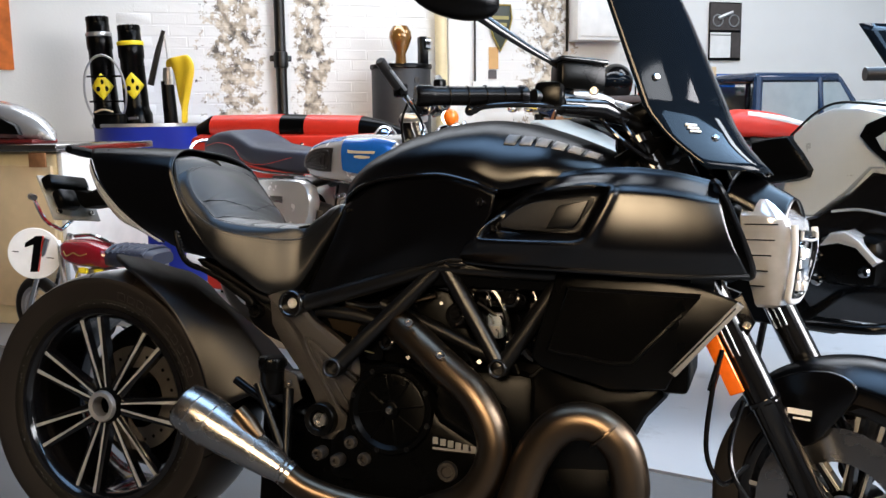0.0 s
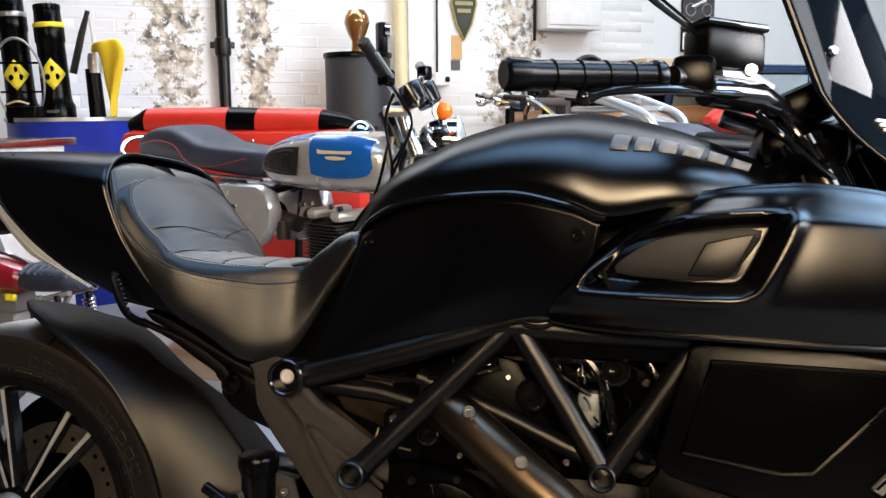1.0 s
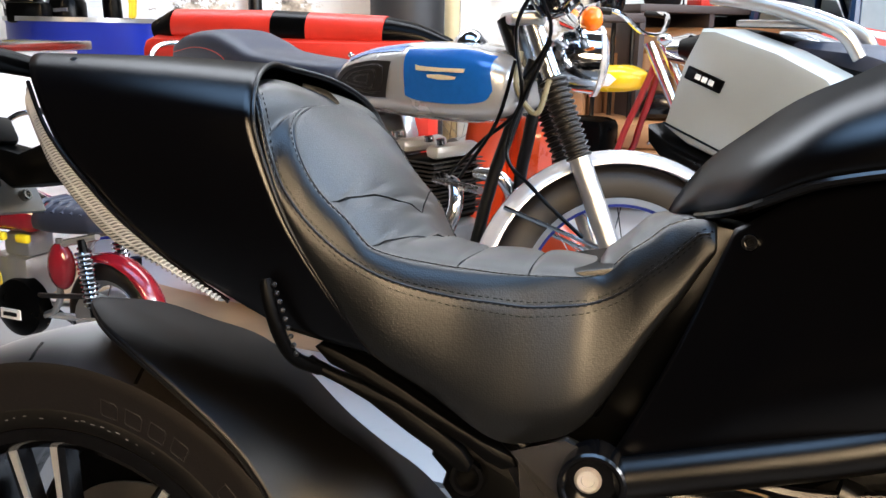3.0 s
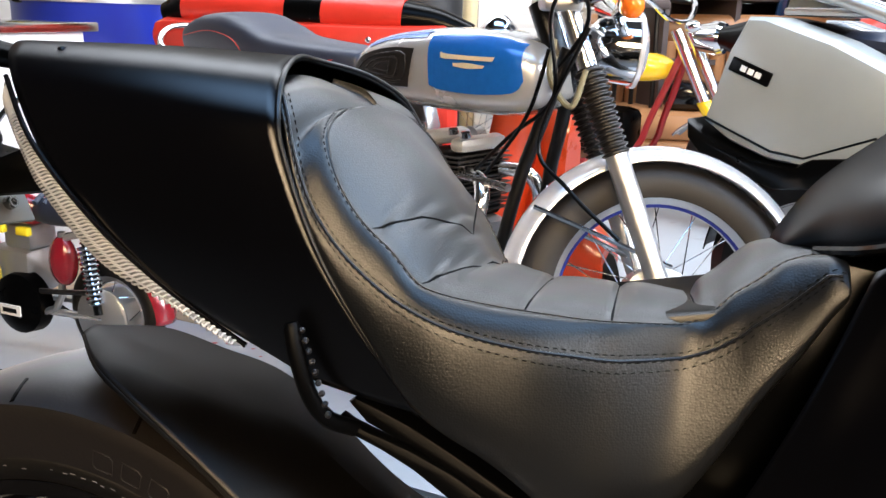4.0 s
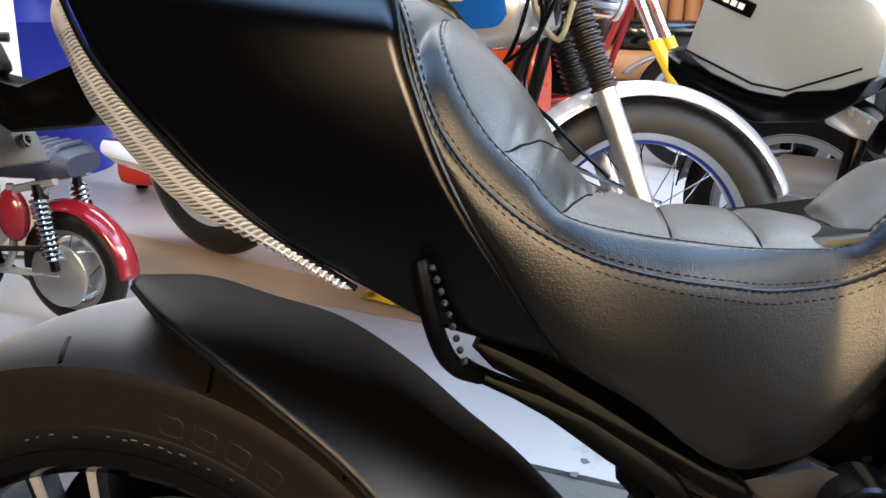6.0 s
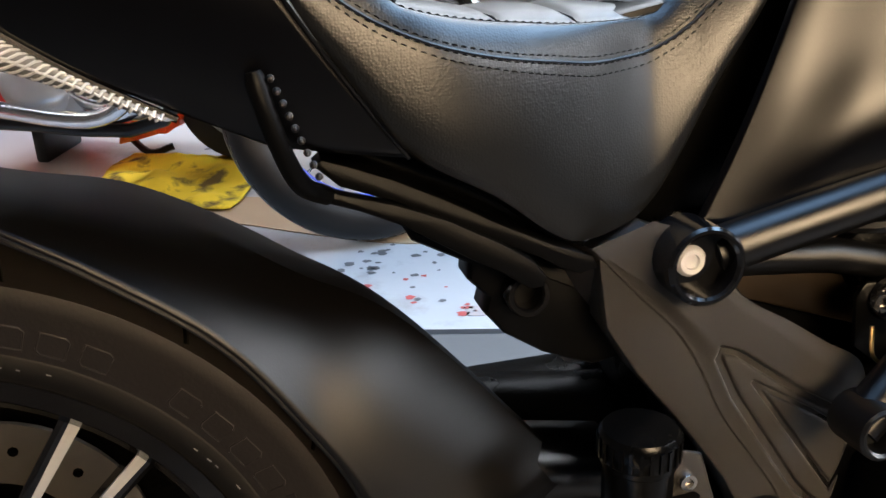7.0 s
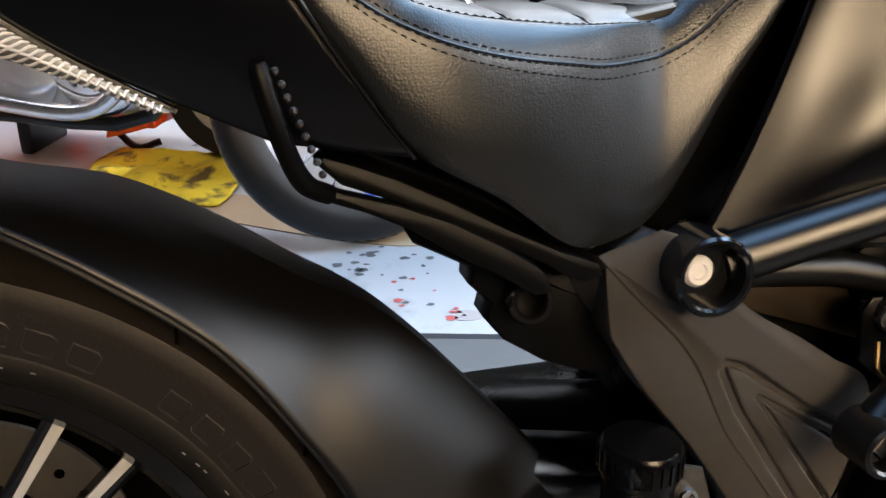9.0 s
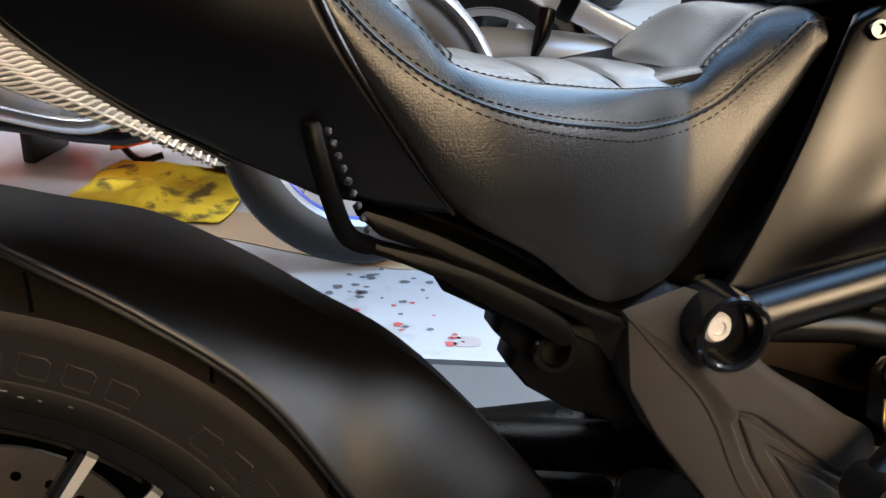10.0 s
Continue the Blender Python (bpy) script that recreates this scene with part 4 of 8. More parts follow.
# rear wheel
def wheel(parent, centre, r_tyre, r_rim, half_t, half_r, m=None, name="rear_wheel", spokes=7):
    base = Matrix.Translation(centre) @ (m or Matrix()) @ Euler((radians(90), 0, 0)).to_matrix().to_4x4()
    w = part(name, lathe(B(), [(r_rim - 0.014, -half_r * 0.55), (r_rim - 0.012, -half_r * 0.9), (r_rim - 0.002, -half_r), (r_rim + 0.01, -half_r * 0.98), (r_rim + 0.012, -half_r * 0.9),
                                (r_rim - 0.006, -half_r * 0.6), (r_rim - 0.006, half_r * 0.6), (r_rim + 0.012, half_r * 0.9), (r_rim + 0.01, half_r * 0.98), (r_rim - 0.002, half_r), (r_rim - 0.012, half_r * 0.9), (r_rim - 0.014, half_r * 0.55), (r_rim - 0.014, -half_r * 0.55)], 72, base), "gloss", parent, "gloss black alloy wheel with machined spokes")
    prof = []
    for i in range(25):
        a = radians(-118 + 236 * i / 24)
        prof.append((r_rim + 0.012 + (r_tyre - r_rim - 0.012) * (0.5 + 0.5 * math.cos(a * 0.76)) ** 0.62, half_t * max(-1, min(1, 1.08 * math.sin(a * 0.76)))))
    prof = [(r_rim + 0.004, -half_r * 0.93)] + prof + [(r_rim + 0.004, half_r * 0.93)]
    ty = part("tyre", lathe(B(), prof + [prof[0]], 96, base), "rubber", w, "worn black road tyre")
    hub = part("hub", lathe(B(), [(0.026, half_r * 0.9), (0.036, half_r * 0.92), (0.04, half_r * 0.86), (0.046, half_r * 0.7), (0.05, -half_r * 0.8), (0.026, -half_r * 0.8), (0.026, half_r * 0.9)], 32, base), "engine", w)
    part("axle_nut", lathe(B(), [(0.024, half_r * 0.7), (0.024, half_r * 0.99), (0.027, half_r * 1.0), (0.034, half_r * 1.0), (0.037, half_r * 0.95), (0.037, half_r * 0.8), (0.024, half_r * 0.7)], 32, base), "alu", w)
    for k in range(spokes):
        for d in (-1, 1):
            a = 2 * math.pi * k / spokes
            b0, b1 = a + d * 0.20, a + d * 0.05 + d * 0.30 * (half_r < 0.08)
            if half_r > 0.08:
                b0, b1 = a + d * 0.30, a + d * 0.14
            p0 = Vector((math.cos(b0) * 0.044, math.sin(b0) * 0.044, half_r * 0.72))
            p1 = Vector((math.cos(b1) * (r_rim - 0.012), math.sin(b1) * (r_rim - 0.012), half_r * 0.8))
            t = (p1 - p0).normalized()
            n = Vector((0, 0, 1))
            sd = t.cross(n).normalized()
            bm = B()
            rg = [[base @ (p + sd * x * wd + n * z) for x, z in ((-1, -0.014), (1, -0.014), (1, 0.006), (0.5, 0.009), (-0.5, 0.009), (-1, 0.006))] for p, wd in ((p0, 0.009), (p0.lerp(p1, 0.5), 0.0065), (p1, 0.0075))]
            sp = part("spoke", skin(bm, rg), "gloss", w)
            bm = B()
            rg = [[base @ (p + sd * (x * wd + d * off) + n * z) for x, z in ((-1, 0.0065), (1, 0.0065), (1, 0.0098), (-1, 0.0098))] for p, wd, off in ((p0, 0.0018, 0.006), (p0.lerp(p1, 0.5), 0.0026, 0.004), (p1, 0.004, 0.0035))]
            part("machined_edge", skin(bm, rg), "alu_bright", sp, "bright machined spoke edge")
    return w, base


REAR = (0, 0, 0.322)
rear, rear_base = wheel(bike, REAR, 0.322, 0.222, 0.12, 0.108)
# dark sprocket carrier and brake disc behind the spokes
part("sprocket_carrier", lathe(B(), [(0, -0.07), (0.06, -0.066), (0.075, -0.08), (0.15, -0.084), (0.176, -0.078), (0.184, -0.084), (0.184, -0.095), (0, -0.1)], 64, rear_base), "engine", rear)
disc = part("brake_disc", lathe(B(), [(0.075, -0.03), (0.13, -0.03), (0.13, -0.025), (0.075, -0.025), (0.075, -0.03)], 48, rear_base), "disc_dark", rear)
bm = B()
for i in range(24):
    a = i * math.pi / 12
    lathe(bm, [(0, 0.0008), (0.0045, 0.0008), (0.0045, -0.001)], 8, rear_base @ Matrix.Translation((math.cos(a) * 0.105, math.sin(a) * 0.105, -0.0249)))
tagged(part("disc_holes", bm, "engine", disc), kind="stuff")
# raised marks of the sidewall (the maker's words as bars) and rain grooves
def wall_at(r):
    """Height of the tyre's near sidewall over the wheel's middle plane."""
    return 0.1004 + (r - 0.226) * 0.3015


part("bead_band", lathe(B(), [(0.2275, wall_at(0.2275) + 0.0002), (0.229, wall_at(0.229) + 0.0012), (0.2515, wall_at(0.2515) + 0.0012), (0.2535, wall_at(0.2535) - 0.0002), (0.24, wall_at(0.24) - 0.002), (0.2275, wall_at(0.2275) + 0.0002)], 96, rear_base), "sidewall_dark", rear)
for i in range(9):
    a = radians(22 + i * 6 + (8 if i > 4 else 0))
    rad = 0.268
    m = rear_base @ Matrix.Rotation(a, 4, "Z") @ Matrix.Translation((rad, 0, wall_at(rad)))
    m = m @ Euler((0, radians(-16.8), 0)).to_matrix().to_4x4()
    part("sidewall_mark", tube(B(), [m @ Vector((x, y, -0.0003)) for x, y in ((-0.009, -0.0095), (0.006, -0.0095), (0.009, -0.0065), (0.009, 0.0095), (-0.006, 0.0095), (-0.009, 0.0065))], 0.0009, 6, True), "rubber", rear)
for i in range(16):
    a = radians(i * 22.5 + 6)
    m = rear_base @ Matrix.Rotation(a, 4, "Z")
    pts = [m @ Vector((interp([(0.07, 0.3168), (0.09, 0.3132), (0.108, 0.3085), (0.116, 0.305)], 0.116 - 0.036 * k / 5), 0.014 * k / 5, 0.116 - 0.036 * k / 5)) for k in range(6)]
    part("tread_groove", tube(B(), pts, 0.0022, 6), "engine", rear)
bm = B()
for i in range(150):
    if random.random() < 0.45 or (i // 9) % 3 == 2:
        continue
    a = radians(i * 2.4 + random.random())
    box(bm, (0, 0, 0), (0.0009, 0.002 + 0.003 * random.random(), 0.0006), 0, rear_base @ Matrix.Rotation(a, 4, "Z") @ Matrix.Translation((0.2425, 0, wall_at(0.2425) + 0.0013)) @ Euler((0, radians(-16.8), 0)).to_matrix().to_4x4() @ Matrix.Translation((0.004 * random.random(), 0, 0)))
tagged(part("sidewall_print", bm, "grey_mark", rear), kind="stuff")

# swingarm on the far side, brake parts near it
part("swingarm", tube(B(), curve([(0.62, 0.02, 0.36), (0.45, 0.06, 0.36), (0.3, 0.13, 0.35), (0.1, 0.15, 0.325), (0.0, 0.15, 0.322)], 5), [0.06] * 8 + [0.05] * 13, 14), "engine", bike)
part("swingarm_bridge", tube(B(), [(0.6, -0.1, 0.362), (0.6, 0.1, 0.362)], 0.045, 16), "engine", bike)
part("guard_mount", tube(B(), [(0.40, -0.06, 0.40), (0.44, -0.07, 0.405), (0.5, -0.06, 0.39)], [0.02, 0.034, 0.034], 14), "satin", bike)
res = part("brake_reservoir", lathe(B(), [(0, -0.055), (0.022, -0.055), (0.025, -0.05), (0.025, -0.006), (0.027, -0.004), (0.027, 0.0)], 28, axis((0.492, -0.172, 0.462), (0, -0.05, 1))), "matt", bike)
bm = B()
lathe(bm, [(0.027, 0), (0.0285, 0.002), (0.0285, 0.018), (0.026, 0.022), (0.012, 0.023), (0, 0.0225)], 28, axis((0.492, -0.172, 0.462), (0, -0.05, 1)))
cap = part("cap", bm, "matt", res)
for i in range(26):
    a = i * 2 * math.pi / 26
    part("cap_rib", box(B(), (0.0285, 0, 0.010), (0.0025, 0.0025, 0.015), 0, axis((0.492, -0.172, 0.462), (0, -0.05, 1)) @ Matrix.Rotation(a, 4, "Z")), "matt", cap)
part("brake_bracket", slab(B(), [(0.51, 0.46), (0.545, 0.45), (0.56, 0.40), (0.53, 0.38), (0.51, 0.41)], -0.165, -0.16, 0.002), "cast", bike)
bolt(bike, (0.532, -0.167, 0.432), (0, -1, 0), 0.007)
for a, b, r in (((0.47, -0.19, 0.43), (0.535, -0.2, 0.30), 0.01), ((0.41, -0.18, 0.43), (0.51, -0.19, 0.38), 0.009), ((0.53, -0.17, 0.42), (0.545, -0.2, 0.28), 0.011)):
    part("linkage", tube(B(), [a, b], r, 10), "matt", bike)
# silencer and header pipes
SIL = Vector((0.345, -0.265, 0.385)), Vector((0.575, -0.25, 0.268))
sd = (SIL[1] - SIL[0]).normalized()
sil = part("silencer", lathe(B(), [(0.040, 0.012), (0.046, 0.0), (0.049, 0.008), (0.051, 0.03), (0.051, 0.07), (0.045, 0.12), (0.032, 0.22), (0.026, 0.25), (0.026, 0.27)], 36, axis(SIL[0], sd)), "steel", bike, "brushed steel cone silencer")
part("silencer_bore", lathe(B(), [(0.0, 0.03), (0.038, 0.03), (0.04, 0.011), (0.0465, -0.001)], 36, axis(SIL[0], sd)), "engine", sil)
for h, r in ((0.032, 0.0515), (0.072, 0.0513), (0.248, 0.0275), (0.258, 0.0275)):
    part("weld_band", lathe(B(), [(r - 0.002, h - 0.003), (r + 0.001, h), (r - 0.002, h + 0.003)], 36, axis(SIL[0], sd)), "steel", sil)
part("spring_mount", tube(B(), [(0.47, -0.265, 0.385), (0.495, -0.262, 0.36), (0.52, -0.26, 0.335)], [0.016, 0.018, 0.012], 12), "bronze", sil)
part("link_pipe", tube(B(), curve([(0.56, -0.25, 0.275), (0.62, -0.245, 0.24), (0.72, -0.23, 0.215), (0.86, -0.22, 0.21)], 6), 0.026, 16), "bronze", bike)
head1 = part("header_pipe", tube(B(), curve([(0.75, -0.14, 0.575), (0.80, -0.18, 0.555), (0.88, -0.213, 0.505), (0.955, -0.23, 0.45), (0.995, -0.235, 0.375), (0.985, -0.235, 0.31), (0.94, -0.23, 0.255), (0.86, -0.22, 0.215)], 6), 0.0325, 20), "bronze", bike, "heat-tinted bronze exhaust header pipe")
head2 = part("header_pipe", tube(B(), curve([(1.02, -0.23, 0.2), (1.045, -0.238, 0.28), (1.075, -0.242, 0.36), (1.12, -0.243, 0.415), (1.175, -0.24, 0.425), (1.225, -0.235, 0.39), (1.245, -0.225, 0.32), (1.235, -0.2, 0.25)], 6), 0.0345, 20), "bronze", bike, "heat-tinted bronze exhaust header pipe")
part("pipe_weld", tube(B(), [Vector((1.2, -0.239, 0.408)) + Vector((0.0345 * 0.75 * math.cos(a), 0.036 * math.sin(a), 0.0345 * 0.72 * math.cos(a))) for a in [i * math.pi / 12 for i in range(24)]], 0.0022, 6, True), "bronze", head2)
for p in ((0.815, -0.223, 0.578), (0.89, -0.249, 0.525)):
    bolt(head1, p, (0.15, -0.85, 0.5), 0.009)

# engine
part("swingarm_plate", slab(B(), [(0.345, 0.1), (0.35, 0.41), (0.62, 0.42), (0.7, 0.08), (0.45, 0.05)], 0.03, 0.12, 0.02), "engine", bike)
# added dark blocks that keep the pale floor from showing through the gaps
part("undertray", box(B(), (0.57, 0.02, 0.2), (0.22, 0.2, 0.3), 0.03), "engine", bike)
part("sump", box(B(), (1.08, 0, 0.2), (0.3, 0.26, 0.3), 0.04), "engine", bike)
part("throttle_body", box(B(), (0.96, 0.01, 0.59), (0.32, 0.18, 0.2), 0.03), "engine", bike)
eng = part("engine", box(B(), (0.83, 0, 0.36), (0.44, 0.3, 0.26), 0.03), "engine", bike, "black twin-cylinder engine")
part("cylinder", box(B(), (0.80, -0.01, 0.55), (0.2, 0.24, 0.2), 0.02, Matrix.Translation((0.8, 0, 0.55)) @ Euler((0, radians(-30), 0)).to_matrix().to_4x4() @ Matrix.Translation((-0.8, 0, -0.55))), "engine", eng)
part("cylinder", box(B(), (1.06, 0, 0.42), (0.22, 0.24, 0.18), 0.02), "engine", eng)
part("airbox", box(B(), (1.02, 0, 0.74), (0.44, 0.36, 0.2), 0.04), "engine", bike)
part("crankcase_cover", slab(B(), [(0.665, 0.33), (0.68, 0.42), (0.74, 0.49), (0.82, 0.47), (0.875, 0.39), (0.95, 0.35), (0.98, 0.29), (0.94, 0.22), (0.70, 0.22)], -0.195, -0.14, 0.012), "engine", eng)
clutch_m = axis((0.772, -0.19, 0.402), (0, -1, 0.03))
clutch = part("clutch_cover", lathe(B(), [(0.09, -0.02), (0.09, 0.006), (0.086, 0.012), (0.078, 0.013), (0.074, 0.009), (0.07, 0.004), (0.02, 0.004), (0.018, 0.012), (0.01, 0.014), (0, 0.014)], 48, clutch_m), "engine", eng, "round black clutch cover with radial ribs")
for i in range(8):
    a = i * math.pi / 4 + 0.2
    part("cover_rib", box(B(), (0.045, 0, 0.0055), (0.052, 0.004, 0.005), 0.001, clutch_m @ Matrix.Rotation(a, 4, "Z")), "engine", clutch)
    bolt(clutch, clutch_m @ Vector((math.cos(a + 0.3) * 0.083, math.sin(a + 0.3) * 0.083, 0.012)), (0, -1, 0.03), 0.0055, 0.004, "frame")
part("clutch_bolt", lathe(B(), [(0, 0.018), (0.006, 0.018), (0.008, 0.014)], 16, clutch_m), "steel", clutch)
for i in range(6):
    part("marking", box(B(), (0.868 + 0.0155 * i, -0.197, 0.352 - 0.002 * i), (0.011, 0.002, 0.013)), "grey_mark", eng)
part("marking", box(B(), (0.907, -0.197, 0.337), (0.088, 0.002, 0.004)), "grey_mark", eng)
for x, z in ((0.69, 0.33), (0.72, 0.30), (0.66, 0.29), (0.62, 0.30)):
    part("case_bolt", lathe(B(), [(0.005, 0.0), (0.006, 0.008), (0.011, 0.008), (0.013, 0.004), (0.013, -0.02)], 18, axis((x, -0.2, z), (0, -1, 0))), "old_alloy", eng)
part("drain_plug", lathe(B(), [(0, 0.004), (0.010, 0.004), (0.012, 0.008), (0.018, 0.008), (0.02, 0.003), (0.02, -0.02)], 24, axis((0.895, -0.197, 0.295), (0, -1, 0))), "old_alloy", eng)
rng = random.Random(5)
for i in range(16):
    x, z = 0.70 + 0.36 * rng.random(), 0.5 + 0.16 * rng.random()
    pts = curve([(x, -0.1 - 0.04 * rng.random(), z), (x + 0.05 * rng.random(), -0.13, z - 0.03), (x + 0.1 * rng.random(), -0.12, z - 0.07 * rng.random())], 4)
    part("hose", tube(B(), pts, 0.004 + 0.006 * rng.random(), 8), rng.choice(["engine", "matt", "gloss"]), eng)
for i in range(20):
    p = (0.7 + 0.36 * rng.random(), -0.125 - 0.02 * rng.random(), 0.5 + 0.17 * rng.random())
    bolt(eng, p, (0.2, -1, 0.2), 0.0035 + 0.003 * rng.random(), 0.006, rng.choice(["frame", "gloss", "gloss", "cast"]))
part("overflow_bottle", box(B(), (0.962, -0.12, 0.575), (0.032, 0.03, 0.05), 0.007), mat("milky_plastic", (0.13, 0.16, 0.2), 0.35, var=0.2), eng, "milky white plastic bottle")
part("bottle_label", box(B(), (0.962, -0.1365, 0.565), (0.022, 0.003, 0.02), 0.001), "grey_mark", eng)
for p, r in (((0.888, -0.14, 0.592), 0.024), ((1.0, -0.15, 0.632), 0.021), ((0.7, -0.14, 0.545), 0.017), ((0.745, -0.15, 0.53), 0.019)):
    knob = part("round_cap", lathe(B(), [(0, 0.011), (r * 0.35, 0.012), (r * 0.42, 0.008), (r * 0.68, 0.008), (r * 0.78, 0.013), (r * 0.95, 0.011), (r, 0.006), (r, -0.025)], 24, axis(p, (-0.2, -1, 0.25))), "gloss", eng)
for pts, r in (([(0.9, -0.14, 0.665), (0.95, -0.15, 0.655), (0.985, -0.15, 0.61), (1.0, -0.15, 0.54)], 0.0065), ([(1.02, -0.15, 0.67), (1.045, -0.155, 0.64), (1.06, -0.155, 0.60), (1.05, -0.15, 0.55)], 0.005), ([(0.92, -0.15, 0.62), (0.935, -0.155, 0.585), (0.945, -0.155, 0.55), (0.985, -0.16, 0.52)], 0.0055), ([(0.64, -0.13, 0.605), (0.7, -0.135, 0.6), (0.78, -0.14, 0.612), (0.84, -0.14, 0.63)], 0.006), ([(0.78, -0.14, 0.66), (0.84, -0.145, 0.65), (0.9, -0.15, 0.645), (1.05, -0.15, 0.655)], 0.007)):
    part("hose", tube(B(), curve(pts, 5), r, 8), "gloss", eng)
rng2 = random.Random(8)
for i in range(26):
    p = (0.9 + 0.17 * rng2.random(), -0.15 - 0.01 * rng2.random(), 0.535 + 0.125 * rng2.random())
    part("clip", tube(B(), curve([p, (p[0] + 0.006, p[1] - 0.004, p[2] - 0.006), (p[0] + 0.004 + 0.008 * rng2.random(), p[1], p[2] - 0.016)], 3), 0.0017, 6), rng2.choice(["chrome", "steel", "gloss", "gloss"]), eng)
part("coolant_cap", lathe(B(), [(0, 0.012), (0.014, 0.012), (0.018, 0.008), (0.018, -0.01)], 20, axis((0.93, -0.135, 0.585), (0, -1, 0))), "matt", eng)
part("side_stand", tube(B(), [(0.66, 0.12, 0.24), (0.72, 0.2, 0.12), (0.75, 0.26, -0.022)], [0.014, 0.012, 0.016], 10), "matt", bike)

# front end, turned to the right on its steering axis
STEER = Matrix.Translation((1.275, 0, 0.86)) @ Euler((0, radians(-27), 0)).to_matrix().to_4x4() @ Matrix.Rotation(radians(-28), 4, "Z")
for s in (-1, 1):
    leg = part("fork_leg", tube(B(), [STEER @ Vector((0.045, 0.103 * s, z)) for z in (0.1, -0.3, -0.44)], 0.029, 20), "gloss", bike, "black fork leg")
    part("fork_slider", tube(B(), [STEER @ Vector((0.045, 0.103 * s, z)) for z in (-0.43, -0.44, -0.6, -0.64)], [0.034, 0.027, 0.026, 0.03], 20), "gloss", leg)
    for k in (-1, 0, 1):
        part("fork_groove", tube(B(), [STEER @ Vector((0.045 + 0.012 * k, 0.103 * s - 0.0285, z)) for z in (-0.26, -0.34)], 0.0025, 6), "steel", leg)
    if s < 0:
        part("reflector", box(B(), (0.026, -0.142, -0.345), (0.03, 0.008, 0.115), 0.003, STEER), "orange", leg, "amber side reflector")
    part("axle_clamp", lathe(B(), [(0, -0.02), (0.032, -0.02), (0.035, -0.015), (0.035, 0.015), (0.03, 0.02), (0, 0.02)], 24, axis(STEER @ Vector((0.045, 0.103 * s, -0.645)), STEER.to_3x3() @ Vector((0, s, 0)))), "matt", leg)
for z in (0.07, -0.16):
    part("fork_yoke", box(B(), (0.03, 0, z), (0.09, 0.27, 0.035), 0.012, STEER), "engine", bike)
part("headlamp_bracket", slab(B(), [(1.375, 0.63), (1.42, 0.66), (1.445, 0.61), (1.43, 0.58), (1.385, 0.585)], -0.13, -0.12, 0.004), "matt", bike)
bolt(bike, (1.43, -0.132, 0.605), (0, -1, 0), 0.008)
front_turn = Matrix.Rotation(radians(-28), 4, "Z")
FRONT = Vector((1.63, -0.03, 0.266))
front, front_base = wheel(bike, FRONT, 0.266, 0.195, 0.062, 0.05, front_turn, "front_wheel")
for s in (-1, 1):
    part("brake_disc", lathe(B(), [(0.1, 0.062 * s), (0.16, 0.062 * s), (0.16, 0.067 * s), (0.1, 0.067 * s), (0.1, 0.062 * s)], 48, front_base), "steel", front)
fm = Matrix.Translation(FRONT) @ front_turn
def fender(u, v):
    a = radians(150 - 165 * u)
    b = (v - 0.5) * 2
    w = 0.085 * (1 - 0.35 * abs(2 * u - 1) ** 3)
    r = 0.288 - 0.05 * abs(b) ** 2.6
    return fm @ Vector((r * math.cos(a), w * b, r * math.sin(a)))
ff = part("front_mudguard", patch(B(), 40, 16, fender), "satin", bike, "satin black front mudguard", thick=0.004, sub=1, sharp=70)
for s in (-1, 1):
    part("guard_stay", slab(B(), [(p.x, p.z) for p in curve([(-0.16, 0, 0.2), (-0.1, 0, 0.245), (-0.02, 0, 0.262), (0.03, 0, 0.235), (-0.01, 0, 0.17), (-0.06, 0, 0.12), (-0.12, 0, 0.14)], 5, True)], s * 0.081 - 0.006, s * 0.081 + 0.006, 0.005, fm), "satin", ff)
part("marking", box(B(), (-0.07, -0.0885, 0.182), (0.045, 0.002, 0.010), 0, fm), "white", ff)
part("marking", box(B(), (-0.066, -0.0885, 0.17), (0.032, 0.002, 0.004), 0, fm), "white", ff)
for pts in ([(1.39, -0.15, 0.56), (1.375, -0.17, 0.48), (1.37, -0.18, 0.38), (1.40, -0.19, 0.33), (1.44, -0.16, 0.36)], [(1.43, -0.14, 0.47), (1.41, -0.17, 0.40), (1.42, -0.19, 0.34), (1.47, -0.17, 0.27)]):
    part("brake_hose", tube(B(), curve(pts, 6), 0.0045, 8), "gloss", bike)

# headlamp
hl = Matrix.Translation((1.465, -0.02, 0.745)) @ Matrix.Rotation(radians(-24), 4, "Z") @ Matrix.Diagonal((0.85, 0.8, 0.95, 1))
rows = [(-0.118, 0.0, 0.03, 0.026), (-0.112, -0.005, 0.04, 0.036), (-0.07, -0.015, 0.055, 0.058), (-0.02, -0.025, 0.066, 0.078), (0.03, -0.03, 0.074, 0.093), (0.056, -0.03, 0.066, 0.098), (0.062, -0.03, 0.06, 0.097), (0.095, -0.028, 0.022, 0.07), (0.104, -0.02, -0.005, 0.04)]
rings = []
for z, x0, x1, w in rows:
    rings.append([hl @ Vector(((x0 + x1) / 2 + (x1 - x0) / 2 * math.copysign(abs(math.cos(a)) ** 0.45, math.cos(a)) - 0.02 * abs(math.sin(a)) ** 3, w * math.copysign(abs(math.sin(a)) ** 0.45, math.sin(a)), z)) for a in [k * math.pi / 14 for k in range(28)]])
M["headlamp"] = mat("headlamp_reflector", (0.58, 0.59, 0.62), 0.16, metal=0.6, var=0.3, scale=30, coat=0.6)
lampm = part("headlamp", skin(B(), rings), "headlamp", bike, "clear headlamp with a bright reflector", sharp=24)
